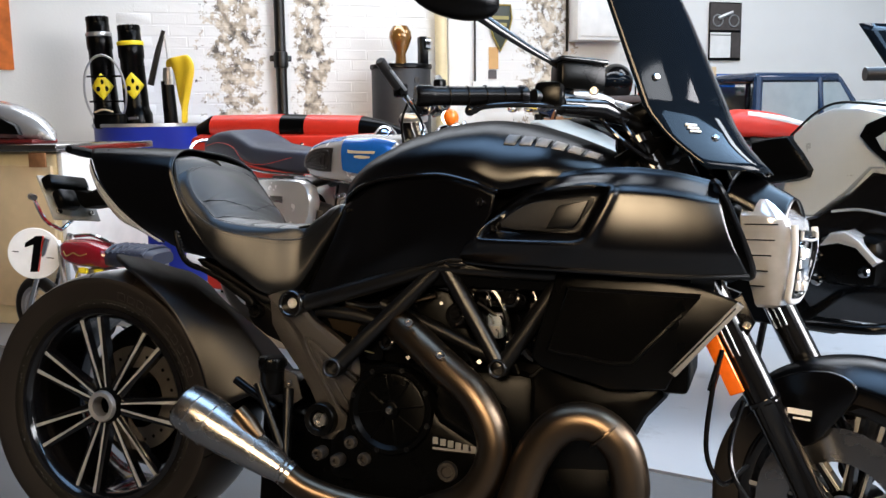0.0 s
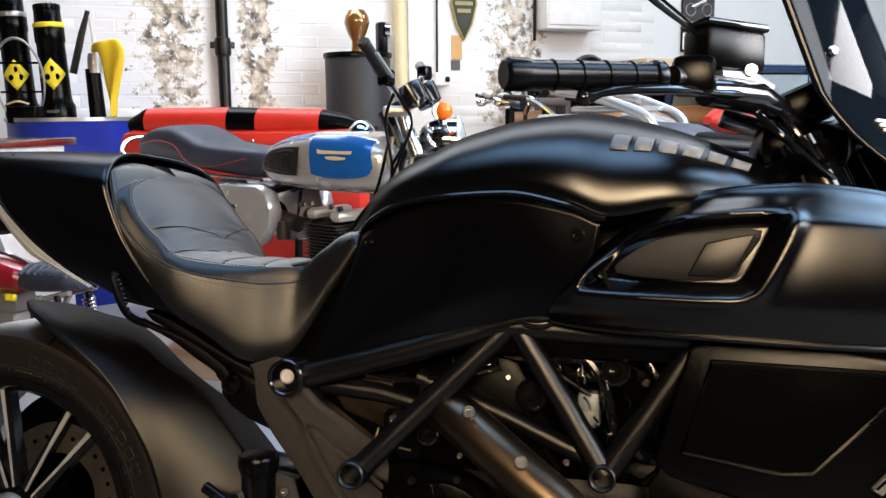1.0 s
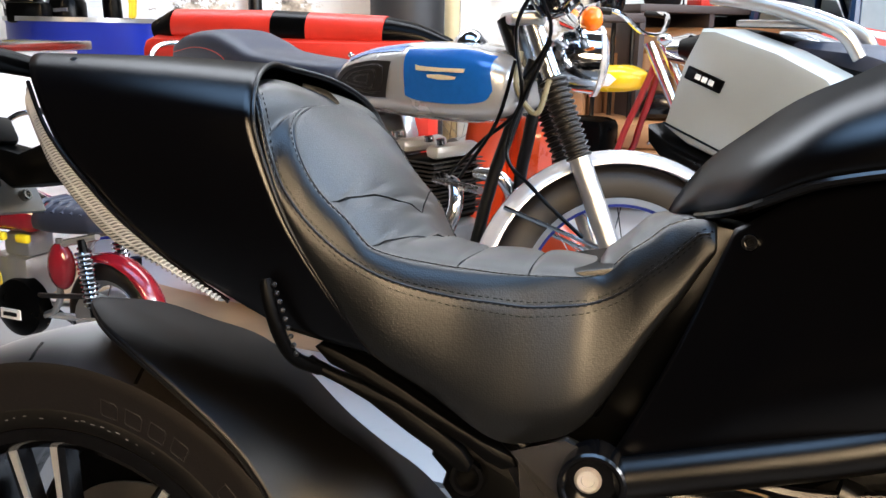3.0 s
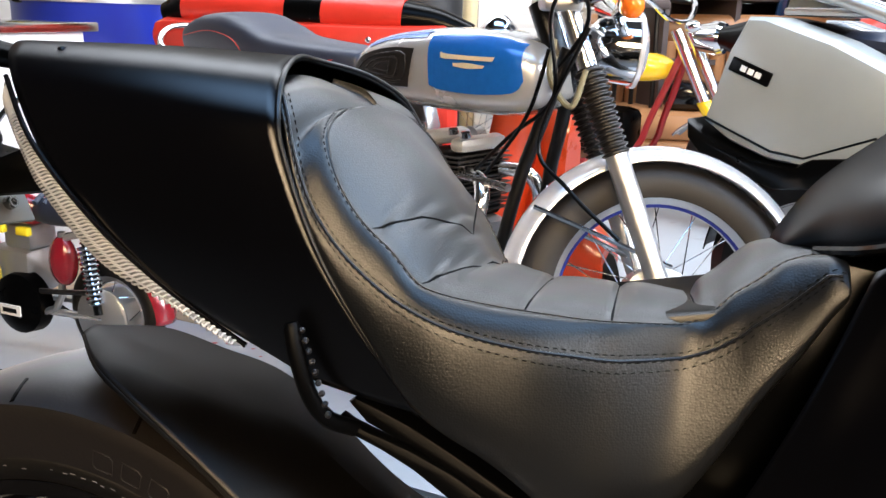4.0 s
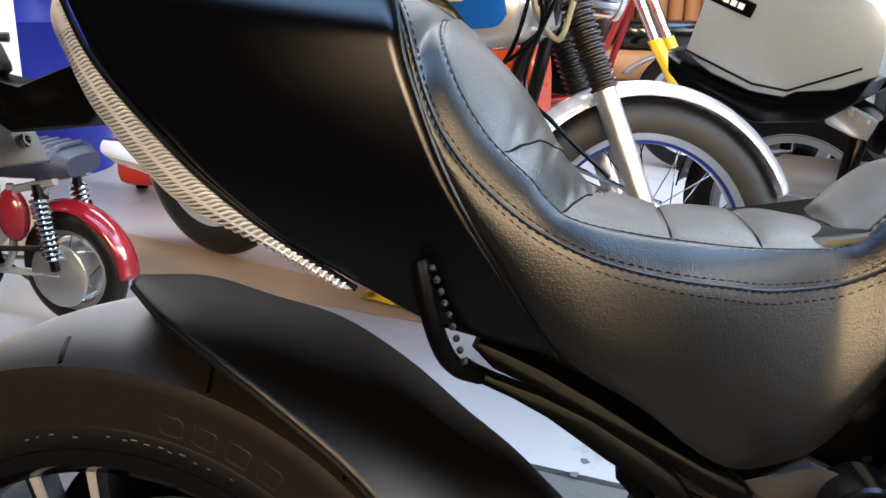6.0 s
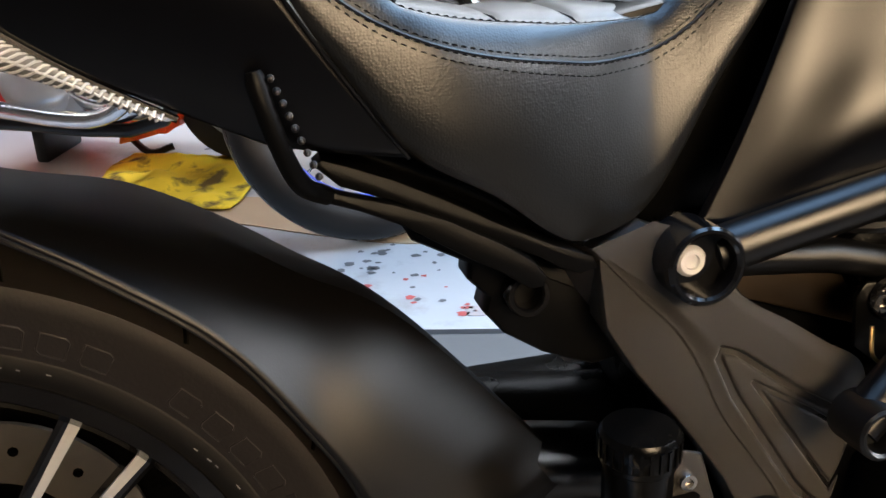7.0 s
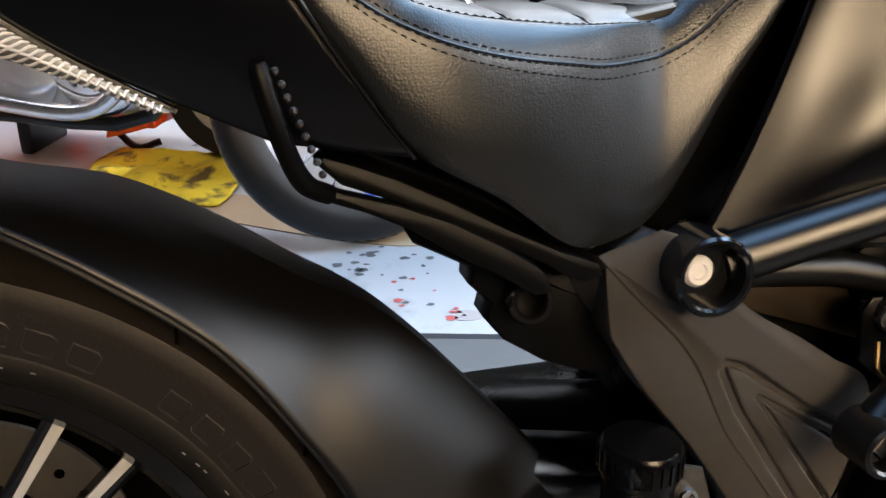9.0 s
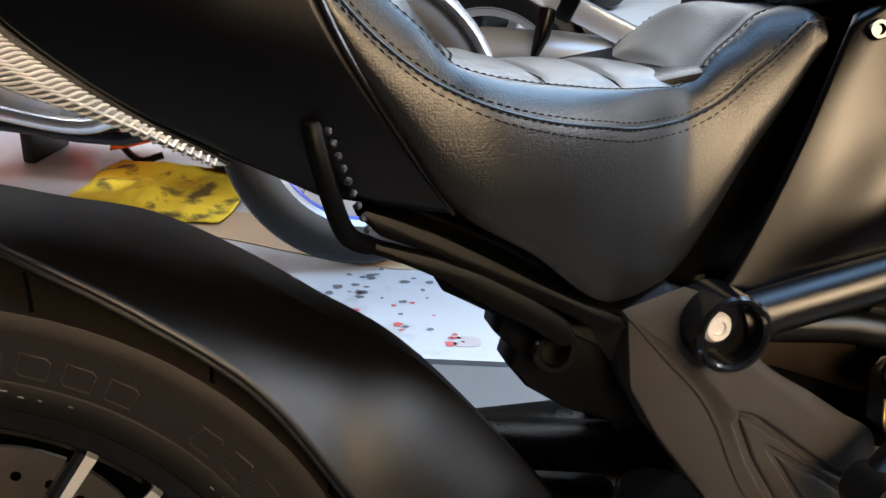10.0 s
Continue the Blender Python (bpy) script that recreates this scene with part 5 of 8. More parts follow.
uguide = curve([(0.078, -0.062, 0.045), (0.08, -0.06, 0.0), (0.067, -0.045, -0.07), (0.058, -0.028, -0.1), (0.058, 0.028, -0.1), (0.067, 0.045, -0.07), (0.08, 0.06, 0.0), (0.078, 0.062, 0.045)], 5)
part("light_guide", tube(B(), [hl @ p for p in uguide], 0.0065, 10), "lens", lampm)
part("inner_frame", tube(B(), [hl @ (p * 0.86 + Vector((0.014, 0, -0.004))) for p in uguide], 0.005, 8), "gloss", lampm)
part("lamp_slot", box(B(), (0.082, 0, 0.03), (0.014, 0.084, 0.014), 0.004, hl), "gloss", lampm)
part("slot_lip", tube(B(), [hl @ Vector(p) for p in ((0.09, -0.045, 0.034), (0.09, -0.045, 0.02), (0.092, 0, 0.017), (0.09, 0.045, 0.02), (0.09, 0.045, 0.034))], 0.003, 8), "lens", lampm)
part("projector", ball(B(), (0.068, 0, -0.03), (0.022, 0.034, 0.045), 18, hl), "chrome", lampm)
for z in (-0.008, -0.03, -0.052, -0.072):
    for y in (-0.02, 0.0, 0.02):
        part("reflector_facet", box(B(), (0.084 - 0.0025 * abs(y) * 100 + 0.06 * z, y, z), (0.012, 0.017, 0.019), 0.003, hl), "lamp_silver", lampm)
for k in range(5):
    w = 0.094 - 0.0072 * k
    part("reflector_rib", box(B(), (0.018 - 0.004 * k, -w, 0.045 - 0.03 * k), (0.075 - 0.01 * k, 0.006, 0.0025), 0.001, hl), "gloss", lampm)
for y in (-0.045, 0.045):
    part("bulb", ball(B(), (0.012, y, 0.075), (0.02, 0.018, 0.016), 14, hl), "chrome", lampm)
part("lamp_cowl", patch(B(), 14, 12, lambda u, v: hl @ Vector((-0.06 + 0.12 * u, (v - 0.5) * (0.22 - 0.08 * u), 0.16 - 0.062 * u - 0.06 * (2 * v - 1) ** 2))), "satin", bike, thick=0.004)
part("lamp_shell", tube(B(), [hl @ Vector((-0.12, 0, 0.03)), hl @ Vector((-0.055, 0, 0.01))], [0.06, 0.085], 20), "matt", bike)

# smoked screen
def screen_point(u, v):
    z = 0.885 + 0.5 * v
    rx = interp([(0.885, 1.352), (0.944, 1.281), (0.996, 1.239), (1.196, 1.165), (1.4, 1.1)], z)
    w = interp([(0.885, 0.115), (0.944, 0.148), (1.0, 0.163), (1.2, 0.147), (1.4, 0.09)], z)
    b = 2 * u - 1
    r = Vector((rx, -0.155, z))
    fwd, left = Vector((0.883, -0.469, 0)), Vector((0.469, 0.883, 0))
    c = r + left * w + fwd * 0.055
    return c + left * (w * b) - fwd * (0.055 * b * b)
scr = part("windscreen", patch(B(), 24, 30, screen_point), "glass_dark", bike, "smoked dark windscreen", thick=0.004)
for u, v in ((0.12, 0.34), (0.3, 0.12), (0.88, 0.34)):
    a, b, c = screen_point(u, v), screen_point(u + 0.02, v), screen_point(u, v + 0.02)
    n = (b - a).cross(c - a).normalized()
    n = n if n.y < 0 else -n
    part("screen_screw", lathe(B(), [(0, 0.005), (0.005, 0.005), (0.0075, 0.002), (0.0075, 0)], 16, axis(a + n * 0.001, n)), "chrome", scr)
for i in range(3):
    a, b = screen_point(0.16, 0.165 - 0.012 * i), screen_point(0.23, 0.165 - 0.012 * i)
    part("marking", tube(B(), [a + Vector((0, -0.003, 0)), b + Vector((0, -0.003, 0))], 0.0022, 5), "white", scr)
part("instrument", box(B(), (1.24, -0.02, 1.0), (0.1, 0.14, 0.05), 0.015, Matrix.Translation((1.24, 0, 1.0)) @ Euler((0, radians(-25), 0)).to_matrix().to_4x4() @ Matrix.Translation((-1.24, 0, -1.0))), "matt", bike)
part("instrument_glass", box(B(), (1.17, -0.03, 0.972), (0.09, 0.12, 0.012), 0.004, Matrix.Translation((1.17, 0, 0.97)) @ Euler((0, radians(18), 0)).to_matrix().to_4x4() @ Matrix.Translation((-1.17, 0, -0.97))), "gloss", bike)
part("ignition_cowl", box(B(), (1.235, 0, 0.94), (0.12, 0.16, 0.06), 0.02), "matt", bike)

# handlebar, grip, lever, reservoir, mirror
bar = part("handlebar", tube(B(), curve([(1.06, -0.285, 0.999), (1.12, -0.21, 1.0), (1.19, -0.12, 0.985), (1.25, -0.03, 0.965), (1.31, 0.08, 0.985), (1.345, 0.17, 1.0), (1.36, 0.29, 0.999)], 6), 0.0135, 14), "frame", bike)
GA, GB = Vector((0.888, -0.4035, 0.985)), Vector((1.062, -0.285, 0.999))
gd = (GB - GA).normalized()
grip = part("grip", lathe(B(), [(0, -0.004), (0.015, -0.004), (0.0185, 0.0), (0.0185, 0.024), (0.0175, 0.026), (0.0165, 0.028), (0.0165, 0.18), (0.0195, 0.183), (0.0195, 0.193), (0.016, 0.198), (0.0, 0.198)], 28, axis(GA, gd)), "grip", bar, "ribbed black rubber grip")
for h in (0.055, 0.088, 0.121, 0.154):
    lathe_m = axis(GA + gd * h, (gd + Vector((0.25, 0.1, 0.1))).normalized())
    part("grip_rib", tube(B(), [lathe_m @ Vector((0.0168 * math.cos(a), 0.0172 * math.sin(a), 0)) for a in [i * math.pi / 10 for i in range(20)]], 0.0011, 5, True), "matt", grip)
part("lever", tube(B(), curve([(0.968, -0.352, 0.966), (1.0, -0.345, 0.975), (1.06, -0.31, 0.981), (1.11, -0.25, 0.985), (1.15, -0.2, 0.99)], 5), [0.008, 0.0095, 0.007, 0.006] + [0.0065] * 13 + [0.008] * 4, 10, squash=0.8), "gloss", bar)
part("lever_ball", ball(B(), (0.966, -0.353, 0.966), (0.0095, 0.0095, 0.0095), 14), "gloss", bar)
part("switch_box", box(B(), (1.085, -0.262, 1.004), (0.05, 0.045, 0.045), 0.01), "matt", bar)
part("master_cylinder", tube(B(), [(1.10, -0.235, 0.99), (1.16, -0.175, 0.992), (1.2, -0.13, 0.98)], [0.018, 0.022, 0.014], 14), "gloss", bar)
resm = Matrix.Translation((1.122, -0.195, 1.045)) @ Matrix.Rotation(radians(38), 4, "Z")
rb = part("fluid_reservoir", box(B(), (0, 0, 0), (0.092, 0.05, 0.052), 0.008, resm), "matt", bar)
part("reservoir_lid", box(B(), (0, 0, 0.029), (0.096, 0.054, 0.01), 0.003, resm), "gloss", rb)
bolt(rb, resm @ Vector((0.02, -0.026, -0.025)), (0, -1, 0), 0.008)
part("clamp_alloy", tube(B(), [(1.115, -0.215, 1.012), (1.15, -0.19, 1.01), (1.18, -0.16, 1.005)], [0.01, 0.014, 0.008], 10), "alu", bar)
part("mirror_stem", tube(B(), curve([(1.092, -0.215, 1.045), (1.085, -0.224, 1.066), (1.045, -0.277, 1.088), (1.0, -0.34, 1.114), (0.965, -0.385, 1.138)], 5), [0.0065] * 4 + [0.007 + 0.0006 * k for k in range(17)], 12, squash=0.55), "gloss", bar)
mm = Matrix.Translation((0.945, -0.405, 1.155)) @ Matrix.Rotation(radians(35), 4, "Z") @ Euler((0, radians(10), 0)).to_matrix().to_4x4()
mirror = part("mirror", ball(B(), (0, 0, 0), (0.085, 0.03, 0.042), 24, mm), "matt", bar)
part("mirror_glass", lathe(B(), [(0, 0.0), (0.034, 0.0), (0.035, -0.003)], 30, mm @ Matrix.Translation((0, 0.029, 0)) @ Matrix.Diagonal((2.0, 1, 1, 1)) @ Euler((radians(-90), 0, 0)).to_matrix().to_4x4()), "chrome", mirror)
for pts in ([(1.19, -0.15, 0.985), (1.22, -0.16, 0.94), (1.26, -0.13, 0.9), (1.3, -0.1, 0.86)], [(1.16, -0.18, 0.975), (1.2, -0.19, 0.935), (1.25, -0.15, 0.9), (1.3, -0.08, 0.88)], [(1.2, -0.1, 0.97), (1.24, -0.12, 0.92), (1.28, -0.1, 0.88)]):
    part("cable", tube(B(), curve(pts, 6), 0.0045, 8), "gloss", bike)

# ---- the back wall and what hangs on it ----
def W(a, out, z):
    """A place by the back wall: metres along it, out from it, and up."""
    return WALL @ Vector((a, -out, z))


def on_wall(a, out=0.0, z=0.0):
    return WALL @ Matrix.Translation((a, -out, z))


bm = lathe(B(), [(0.037, 0), (0.037, 1.36), (0.047, 1.365), (0.05, 1.38), (0.05, 1.45), (0.046, 1.47), (0.037, 1.475), (0.037, 3.6)], 24)
pipe = solid("drain_pipe", bm, "frame", "black cast iron drain pipe on the wall", "pipe", m=on_wall(-1.97, 0.06))
part("clamp", box(B(), (0, 0.02, 1.43), (0.15, 0.02, 0.04), 0.005), "frame", pipe)
cream = mat("cream_paint", (0.72, 0.6, 0.36), 0.35, coat=0.3)
solid("water_pipe", lathe(B(), [(0.045, 0), (0.045, 3.6)], 20), cream, "cream painted pipe on the wall", "pipe", m=on_wall(-0.81, 0.07))
solid("wall_pier", box(B(), (0, 0, 1.8), (0.2, 0.05, 3.6), 0.01), "white", "shallow white painted wall pier", "wall pier", m=on_wall(-0.65, 0.027))
solid("cable", tube(B(), [(0, 0, 1.26), (0.004, 0, 1.8), (0, 0, 3.5)], 0.008, 8), "matt", "thin black cable on the wall", "cable", m=on_wall(-0.55, 0.065))
sw = thing("wall_socket", "white socket box with a black switch on the wall", "socket", on_wall(-0.515, 0.06, 1.225))
part("case", box(B(), (0, 0, 0), (0.11, 0.06, 0.09), 0.01), "white", sw)
part("switch", box(B(), (0.03, -0.035, 0), (0.03, 0.02, 0.035), 0.006), "matt", sw)
sh = thing("shield_sign", "dark green shield sign with a gold border", "sign", on_wall(-0.33, 0.01, 1.64))
shape = [(-0.085, 0.2), (0.085, 0.2), (0.095, 0.1), (0.06, -0.04), (0.0, -0.15), (-0.06, -0.04), (-0.095, 0.1)]
part("board", slab(B(), shape, -0.012, 0.0, 0.003), mat("sign_green", (0.03, 0.035, 0.02), 0.4), sh)
part("border", tube(B(), [(x * 0.96, -0.013, z * 0.96) for x, z in shape], 0.006, 6, True), mat("sign_gold", (0.4, 0.3, 0.06), 0.4), sh)
for z, w in ((0.1, 0.13), (0.05, 0.1)):
    part("marking", box(B(), (0, -0.014, z), (w, 0.004, 0.025)), mat("sign_mark", (0.35, 0.3, 0.1), 0.5), sh)
solid("paper_note", box(B(), (0, 0, 0), (0.075, 0.004, 0.16)), mat("tan_paper", (0.62, 0.36, 0.14), 0.7), "tan paper note pinned to the wall", "paper", m=on_wall(-0.38, 0.006, 1.445))
solid("paper_note", box(B(), (0, 0, 0), (0.065, 0.004, 0.065)), mat("grey_paper", (0.1, 0.09, 0.09), 0.7), "small dark paper note on the wall", "paper", m=on_wall(-0.39, 0.006, 1.325))
mb = thing("meter_box", "white steel meter box on the wall", "box", on_wall(0.45, 0.0, 1.8))
part("case", box(B(), (0, -0.09, 0), (0.44, 0.17, 0.46), 0.012), "white", mb)
part("door", box(B(), (0, -0.178, 0.01), (0.41, 0.01, 0.42), 0.004), "white", mb)
part("conduit", tube(B(), [(-0.235, -0.02, -0.3), (-0.235, -0.02, 1.6)], 0.011, 8), "matt", mb)
cal = thing("calendar", "wall calendar with a dark motorcycle picture", "calendar", on_wall(1.62, 0.012, 1.67))
dark_print = mat("dark_print", (0.06, 0.05, 0.045), 0.5, var=0.5, scale=30)
part("board", box(B(), (0, 0, 0), (0.3, 0.012, 0.46), 0.003), "matt", cal)
part("picture", box(B(), (0, -0.008, 0.115), (0.29, 0.004, 0.21)), dark_print, cal)
for x in (-0.075, 0.075):
    part("picture_mark", tube(B(), [(x + 0.045 * math.cos(a), -0.011, 0.085 + 0.045 * math.sin(a)) for a in [i * math.pi / 10 for i in range(20)]], 0.006, 5, True), "alu", cal)
part("picture_mark", tube(B(), [(-0.07, -0.011, 0.1), (0, -0.011, 0.13), (0.06, -0.011, 0.15)], 0.016, 6), "alu", cal)
part("page", box(B(), (-0.045, -0.009, -0.11), (0.19, 0.004, 0.2)), "white", cal)
part("page_mark", box(B(), (-0.045, -0.012, -0.03), (0.19, 0.003, 0.006)), "matt", cal)
part("side_print", box(B(), (0.1, -0.009, -0.11), (0.08, 0.004, 0.2)), dark_print, cal)
solid("red_post", box(B(), (0, 0, 1.5), (0.05, 0.05, 3.0), 0.006), mat("red_gloss", (0.4, 0.02, 0.015), 0.3), "narrow red painted post by the wall", "post", m=on_wall(3.78, 0.04))
notice = thing("notice_sheet", "white notice sheet with a red heading", "sheet", on_wall(4.3, 0.01, 1.75))
part("sheet", box(B(), (0, 0, 0), (0.5, 0.004, 0.4)), "white", notice)
part("marking", box(B(), (0, -0.004, 0.12), (0.42, 0.004, 0.03)), "red", notice)
for i in range(4):
    part("marking", box(B(), (0, -0.004, 0.05 - 0.05 * i), (0.4, 0.004, 0.008)), "grey_mark", notice)
poster = thing("poster", "bright red, orange and blue printed poster", "poster", on_wall(-4.02, 0.01, 1.85))
part("sheet", box(B(), (0, 0, 0), (0.7, 0.006, 1.0)), mat("poster_orange", (0.7, 0.16, 0.03), 0.5, var=0.6, scale=14), poster)
rng = random.Random(3)
for i in range(46):
    a = rng.uniform(0, 6.28)
    r = 0.08 + 0.4 * rng.random()
    col = rng.choice(["poster_red", "poster_blue", "poster_cream", "poster_gold"])
    if col not in M:
        M[col] = mat(col, {"poster_red": (0.45, 0.02, 0.02), "poster_blue": (0.02, 0.25, 0.4), "poster_cream": (0.75, 0.6, 0.35), "poster_gold": (0.7, 0.35, 0.02)}[col], 0.5)
    part("print_shape", lathe(B(), [(0, 0.001), (0.03 + 0.05 * rng.random(), 0.001), (0.02, -0.001)], 12, axis((0.33 * math.cos(a) * r * 2, -0.004 - 0.0004 * (i % 8), 0.45 * math.sin(a) * r * 2), (0, -1, 0))), col, poster)

# ---- bench with its steel top, and the silver tank on it ----
bench = thing("workbench", "cream workbench with a worn steel top", "workbench")
steel_top = mat("worn_steel_top", (0.55, 0.53, 0.5), 0.2, metal=1, var=0.25, scale=4, bump=0.06, bscale=60, rvar=0.1)
tan = mat("tan_board", (0.62, 0.47, 0.28), 0.6)
part("worktop", box(B(), (-2.55, 1.98, 0.885), (1.8, 0.72, 0.035), 0.006), steel_top, bench)
part("end_panel", box(B(), (-1.69, 1.98, 0.45), (0.03, 0.6, 0.83), 0.004), "white", bench)
part("cabinet", box(B(), (-2.55, 1.99, 0.43), (1.68, 0.62, 0.86), 0.006), cream, bench)
part("front_panel", box(B(), (-2.5, 1.665, 0.45), (1.55, 0.02, 0.7), 0.004), tan, bench)
part("corner_plate", box(B(), (-1.76, 1.615, 0.83), (0.1, 0.01, 0.07), 0.003), mat("rusty_plate", (0.3, 0.14, 0.06), 0.6, 0.3, var=0.5, scale=40), bench)
tk = thing("spare_tank", "silver fuel tank with a dark knee pad on the bench", "fuel tank", pose(-2.14, 1.86, 0.9026, 0, 0, -6))
rings = []
for i in range(25):
    u = i / 24
    w, h = 0.13 * math.sin(math.pi * min(1, 0.08 + 0.92 * u)) ** 0.4 * (1 - 0.35 * u), 0.21 * (1 - u ** 2.6) ** 0.7 + 0.01
    rings.append([(-0.3 + 0.6 * u, w * math.sin(a), 0.012 + h * (0.5 - 0.5 * math.cos(a))) for a in [k * math.pi / 10 for k in range(20)]])
part("shell", skin(B(), rings), "silver", tk, sub=1)
part("knee_pad", slab(B(), [(-0.02, 0.13), (0.05, 0.14), (0.17, 0.09), (0.2, 0.045), (0.02, 0.05)], -0.128, -0.1, 0.006), "matt", tk)
part("badge", ball(B(), (-0.14, -0.128, 0.12), (0.06, 0.006, 0.022), 14), "red", tk)
part("base", box(B(), (-0.02, 0, 0.011), (0.5, 0.16, 0.022), 0.008), mat("maroon", (0.12, 0.01, 0.01), 0.4), tk)

# ---- drum with lamp tubes and rubber glove ----
drum = thing("oil_drum", "blue steel drum with a dished lid", "drum", pose(-2.12, 2.95, 0))
part("shell", lathe(B(), [(0, 0.0), (0.33, 0), (0.335, 0.02), (0.335, 0.32), (0.342, 0.335), (0.335, 0.35), (0.335, 0.64), (0.342, 0.655), (0.335, 0.67), (0.335, 0.965), (0.342, 0.98), (0.338, 0.99), (0.325, 0.985), (0.32, 0.965), (0, 0.965)], 48), "drum_blue", drum)
part("rim", lathe(B(), [(0.33, 0.975), (0.346, 0.975), (0.346, 0.995), (0.33, 0.995), (0.33, 0.975)], 48), "alu", drum)
hazard = mat("hazard_yellow", (0.9, 0.7, 0.02), 0.5, var=0.05)
for k, (x, y, h) in enumerate(((-2.35, 2.84, 0.68), (-2.14, 2.86, 0.62))):
    t = thing("lamp_tube", "black ribbed canister with a yellow hazard diamond", "canister", pose(x, y, 0.966, 0, -3, 0), "canisters on the drum")
    part("body", lathe(B(), [(0, 0), (0.085, 0), (0.088, 0.02), (0.088, 0.09), (0.078, 0.11), (0.074, 0.14), (0.07, h - 0.2), (0.076, h - 0.19), (0.076, h - 0.1), (0.068, h - 0.09), (0.066, h - 0.03), (0, h - 0.03)], 28), "matt", t)
    part("cap", lathe(B(), [(0.05, h - 0.04), (0.066, h - 0.035), (0.07, h - 0.02), (0.068, h), (0.04, h + 0.004), (0, h)], 14), "matt", t)
    part("band", lathe(B(), [(0.077, h - 0.12), (0.079, h - 0.115), (0.079, h - 0.1), (0.077, h - 0.095)], 28), "alu" if k == 0 else hazard, t)
    for i in range(5):
        a = radians(-50 - 20 * i + 40)
        part("grip_rib", box(B(), (0.068 * math.cos(a), 0.068 * math.sin(a), h - 0.012), (0.008, 0.008, 0.03), 0.002), "matt", t)
    part("hazard_diamond", patch(B(), 6, 6, lambda u, v: (lambda a, z: Matrix.Rotation(radians(30), 4, "Z") @ Vector((0.0765 * math.sin(a), -0.0765 * math.cos(a), 0.255 + z)))((u - v) * 0.95, (u + v - 1) * 0.082)), hazard, t, thick=-0.002)
    for i in range(3):
        a = radians(90 + 120 * i)
        m = Matrix.Rotation(radians(30), 4, "Z")
        part("hazard_mark", ball(B(), m @ Vector((0.028 * math.cos(a), -0.0775, 0.255 + 0.028 * math.sin(a))), (0.016, 0.004, 0.016), 8), "matt", t)
    part("label_strip", box(B(), (0.03, -0.084, 0.06), (0.07, 0.01, 0.015)), "grey_mark", t)
box_m = thing("tool_case", "small black case on the drum lid", "case", pose(-2.2, 2.68, 0.966, 0, 0, 10))
part("case", box(B(), (0, 0, 0.045), (0.17, 0.1, 0.09), 0.015), "matt", box_m)
part("handle", tube(B(), curve([(-0.1, 0, 0.1), (-0.03, -0.02, 0.115), (0.02, 0, 0.1)], 5), 0.006, 6), tan, box_m)
hoop = thing("wire_hoop", "thin grey wire hoop leaning on the canisters", "hoop", pose(-2.26, 2.72, 1.19, 8, 0, 20))
part("ring", tube(B(), [(0.125 * math.cos(a), 0, 0.215 * math.sin(a)) for a in [i * math.pi / 20 for i in range(40)]], 0.007, 8, True), "alu", hoop)
for z in (-0.06, 0.09):
    part("rung", tube(B(), [(-0.1, 0, z), (0.115, 0, z)], 0.006, 6), "matt", hoop)
st = thing("stand_post", "short black post with a grey lever on the drum", "post", pose(-1.9, 2.86, 0.966))
part("post", tube(B(), [(0, 0, 0), (-0.015, 0, 0.28)], [0.042, 0.038], 18), "matt", st)
part("collar", lathe(B(), [(0.038, 0.26), (0.036, 0.33), (0.03, 0.36), (0, 0.36)], 18), "alu", st)
part("lever", tube(B(), [(-0.02, 0, 0.58), (-0.06, -0.01, 0.46), (-0.12, -0.02, 0.26)], [0.012, 0.018, 0.02], 8), "cast", st)
part("hook", tube(B(), [(-0.02, 0, 0.58), (-0.005, 0, 0.45), (0, 0, 0.35)], 0.004, 6), "alu", st)
gl = []
for i in range(21):
    u = i / 20
    c = curve([(-1.86, 2.83, 1.33), (-1.8, 2.8, 1.38), (-1.74, 2.79, 1.30), (-1.745, 2.79, 1.15), (-1.765, 2.8, 0.99)], 5)[i]
    w = 0.012 + 0.06 * math.sin(math.pi * min(1, u * 0.97 + 0.1)) ** 1.1 * (1.25 - 0.5 * u)
    gl.append([c + Vector((w * math.cos(a) * (1 + 0.12 * math.sin(3 * a + 5 * u)), 0.022 * math.sin(a) * (1 + 0.5 * math.sin(4 * a + 9 * u)), 0.2 * w * math.cos(a))) for a in [k * math.pi / 8 for k in range(16)]])
solid("rubber_glove", skin(B(), gl), M["yellow"], "limp yellow rubber glove hung over the post", "glove", sub=1)

# ---- red and black rolled bench seat ----
rs = thing("padded_bench", "red vinyl bench seat with a black banded roll", "bench seat", pose(-0.93, 2.62, 0, 0, 0, 0))
part("back", box(B(), (0.0, 0.05, 0.52), (1.2, 0.16, 0.78), 0.05), "red", rs)
part("base", box(B(), (0.0, 0.05, 0.24), (1.2, 0.2, 0.42), 0.05), "red", rs)
part("cushion", box(B(), (0.0, -0.03, 0.86), (1.26, 0.16, 0.14), 0.06), "red", rs)
roll = [(-0.60, 0.94, "matt"), (-0.5, 0.965, "red"), (-0.06, 0.965, "matt"), (0.09, 0.96, "red"), (0.41, 0.95, "matt"), (0.66, 0.90, "")]
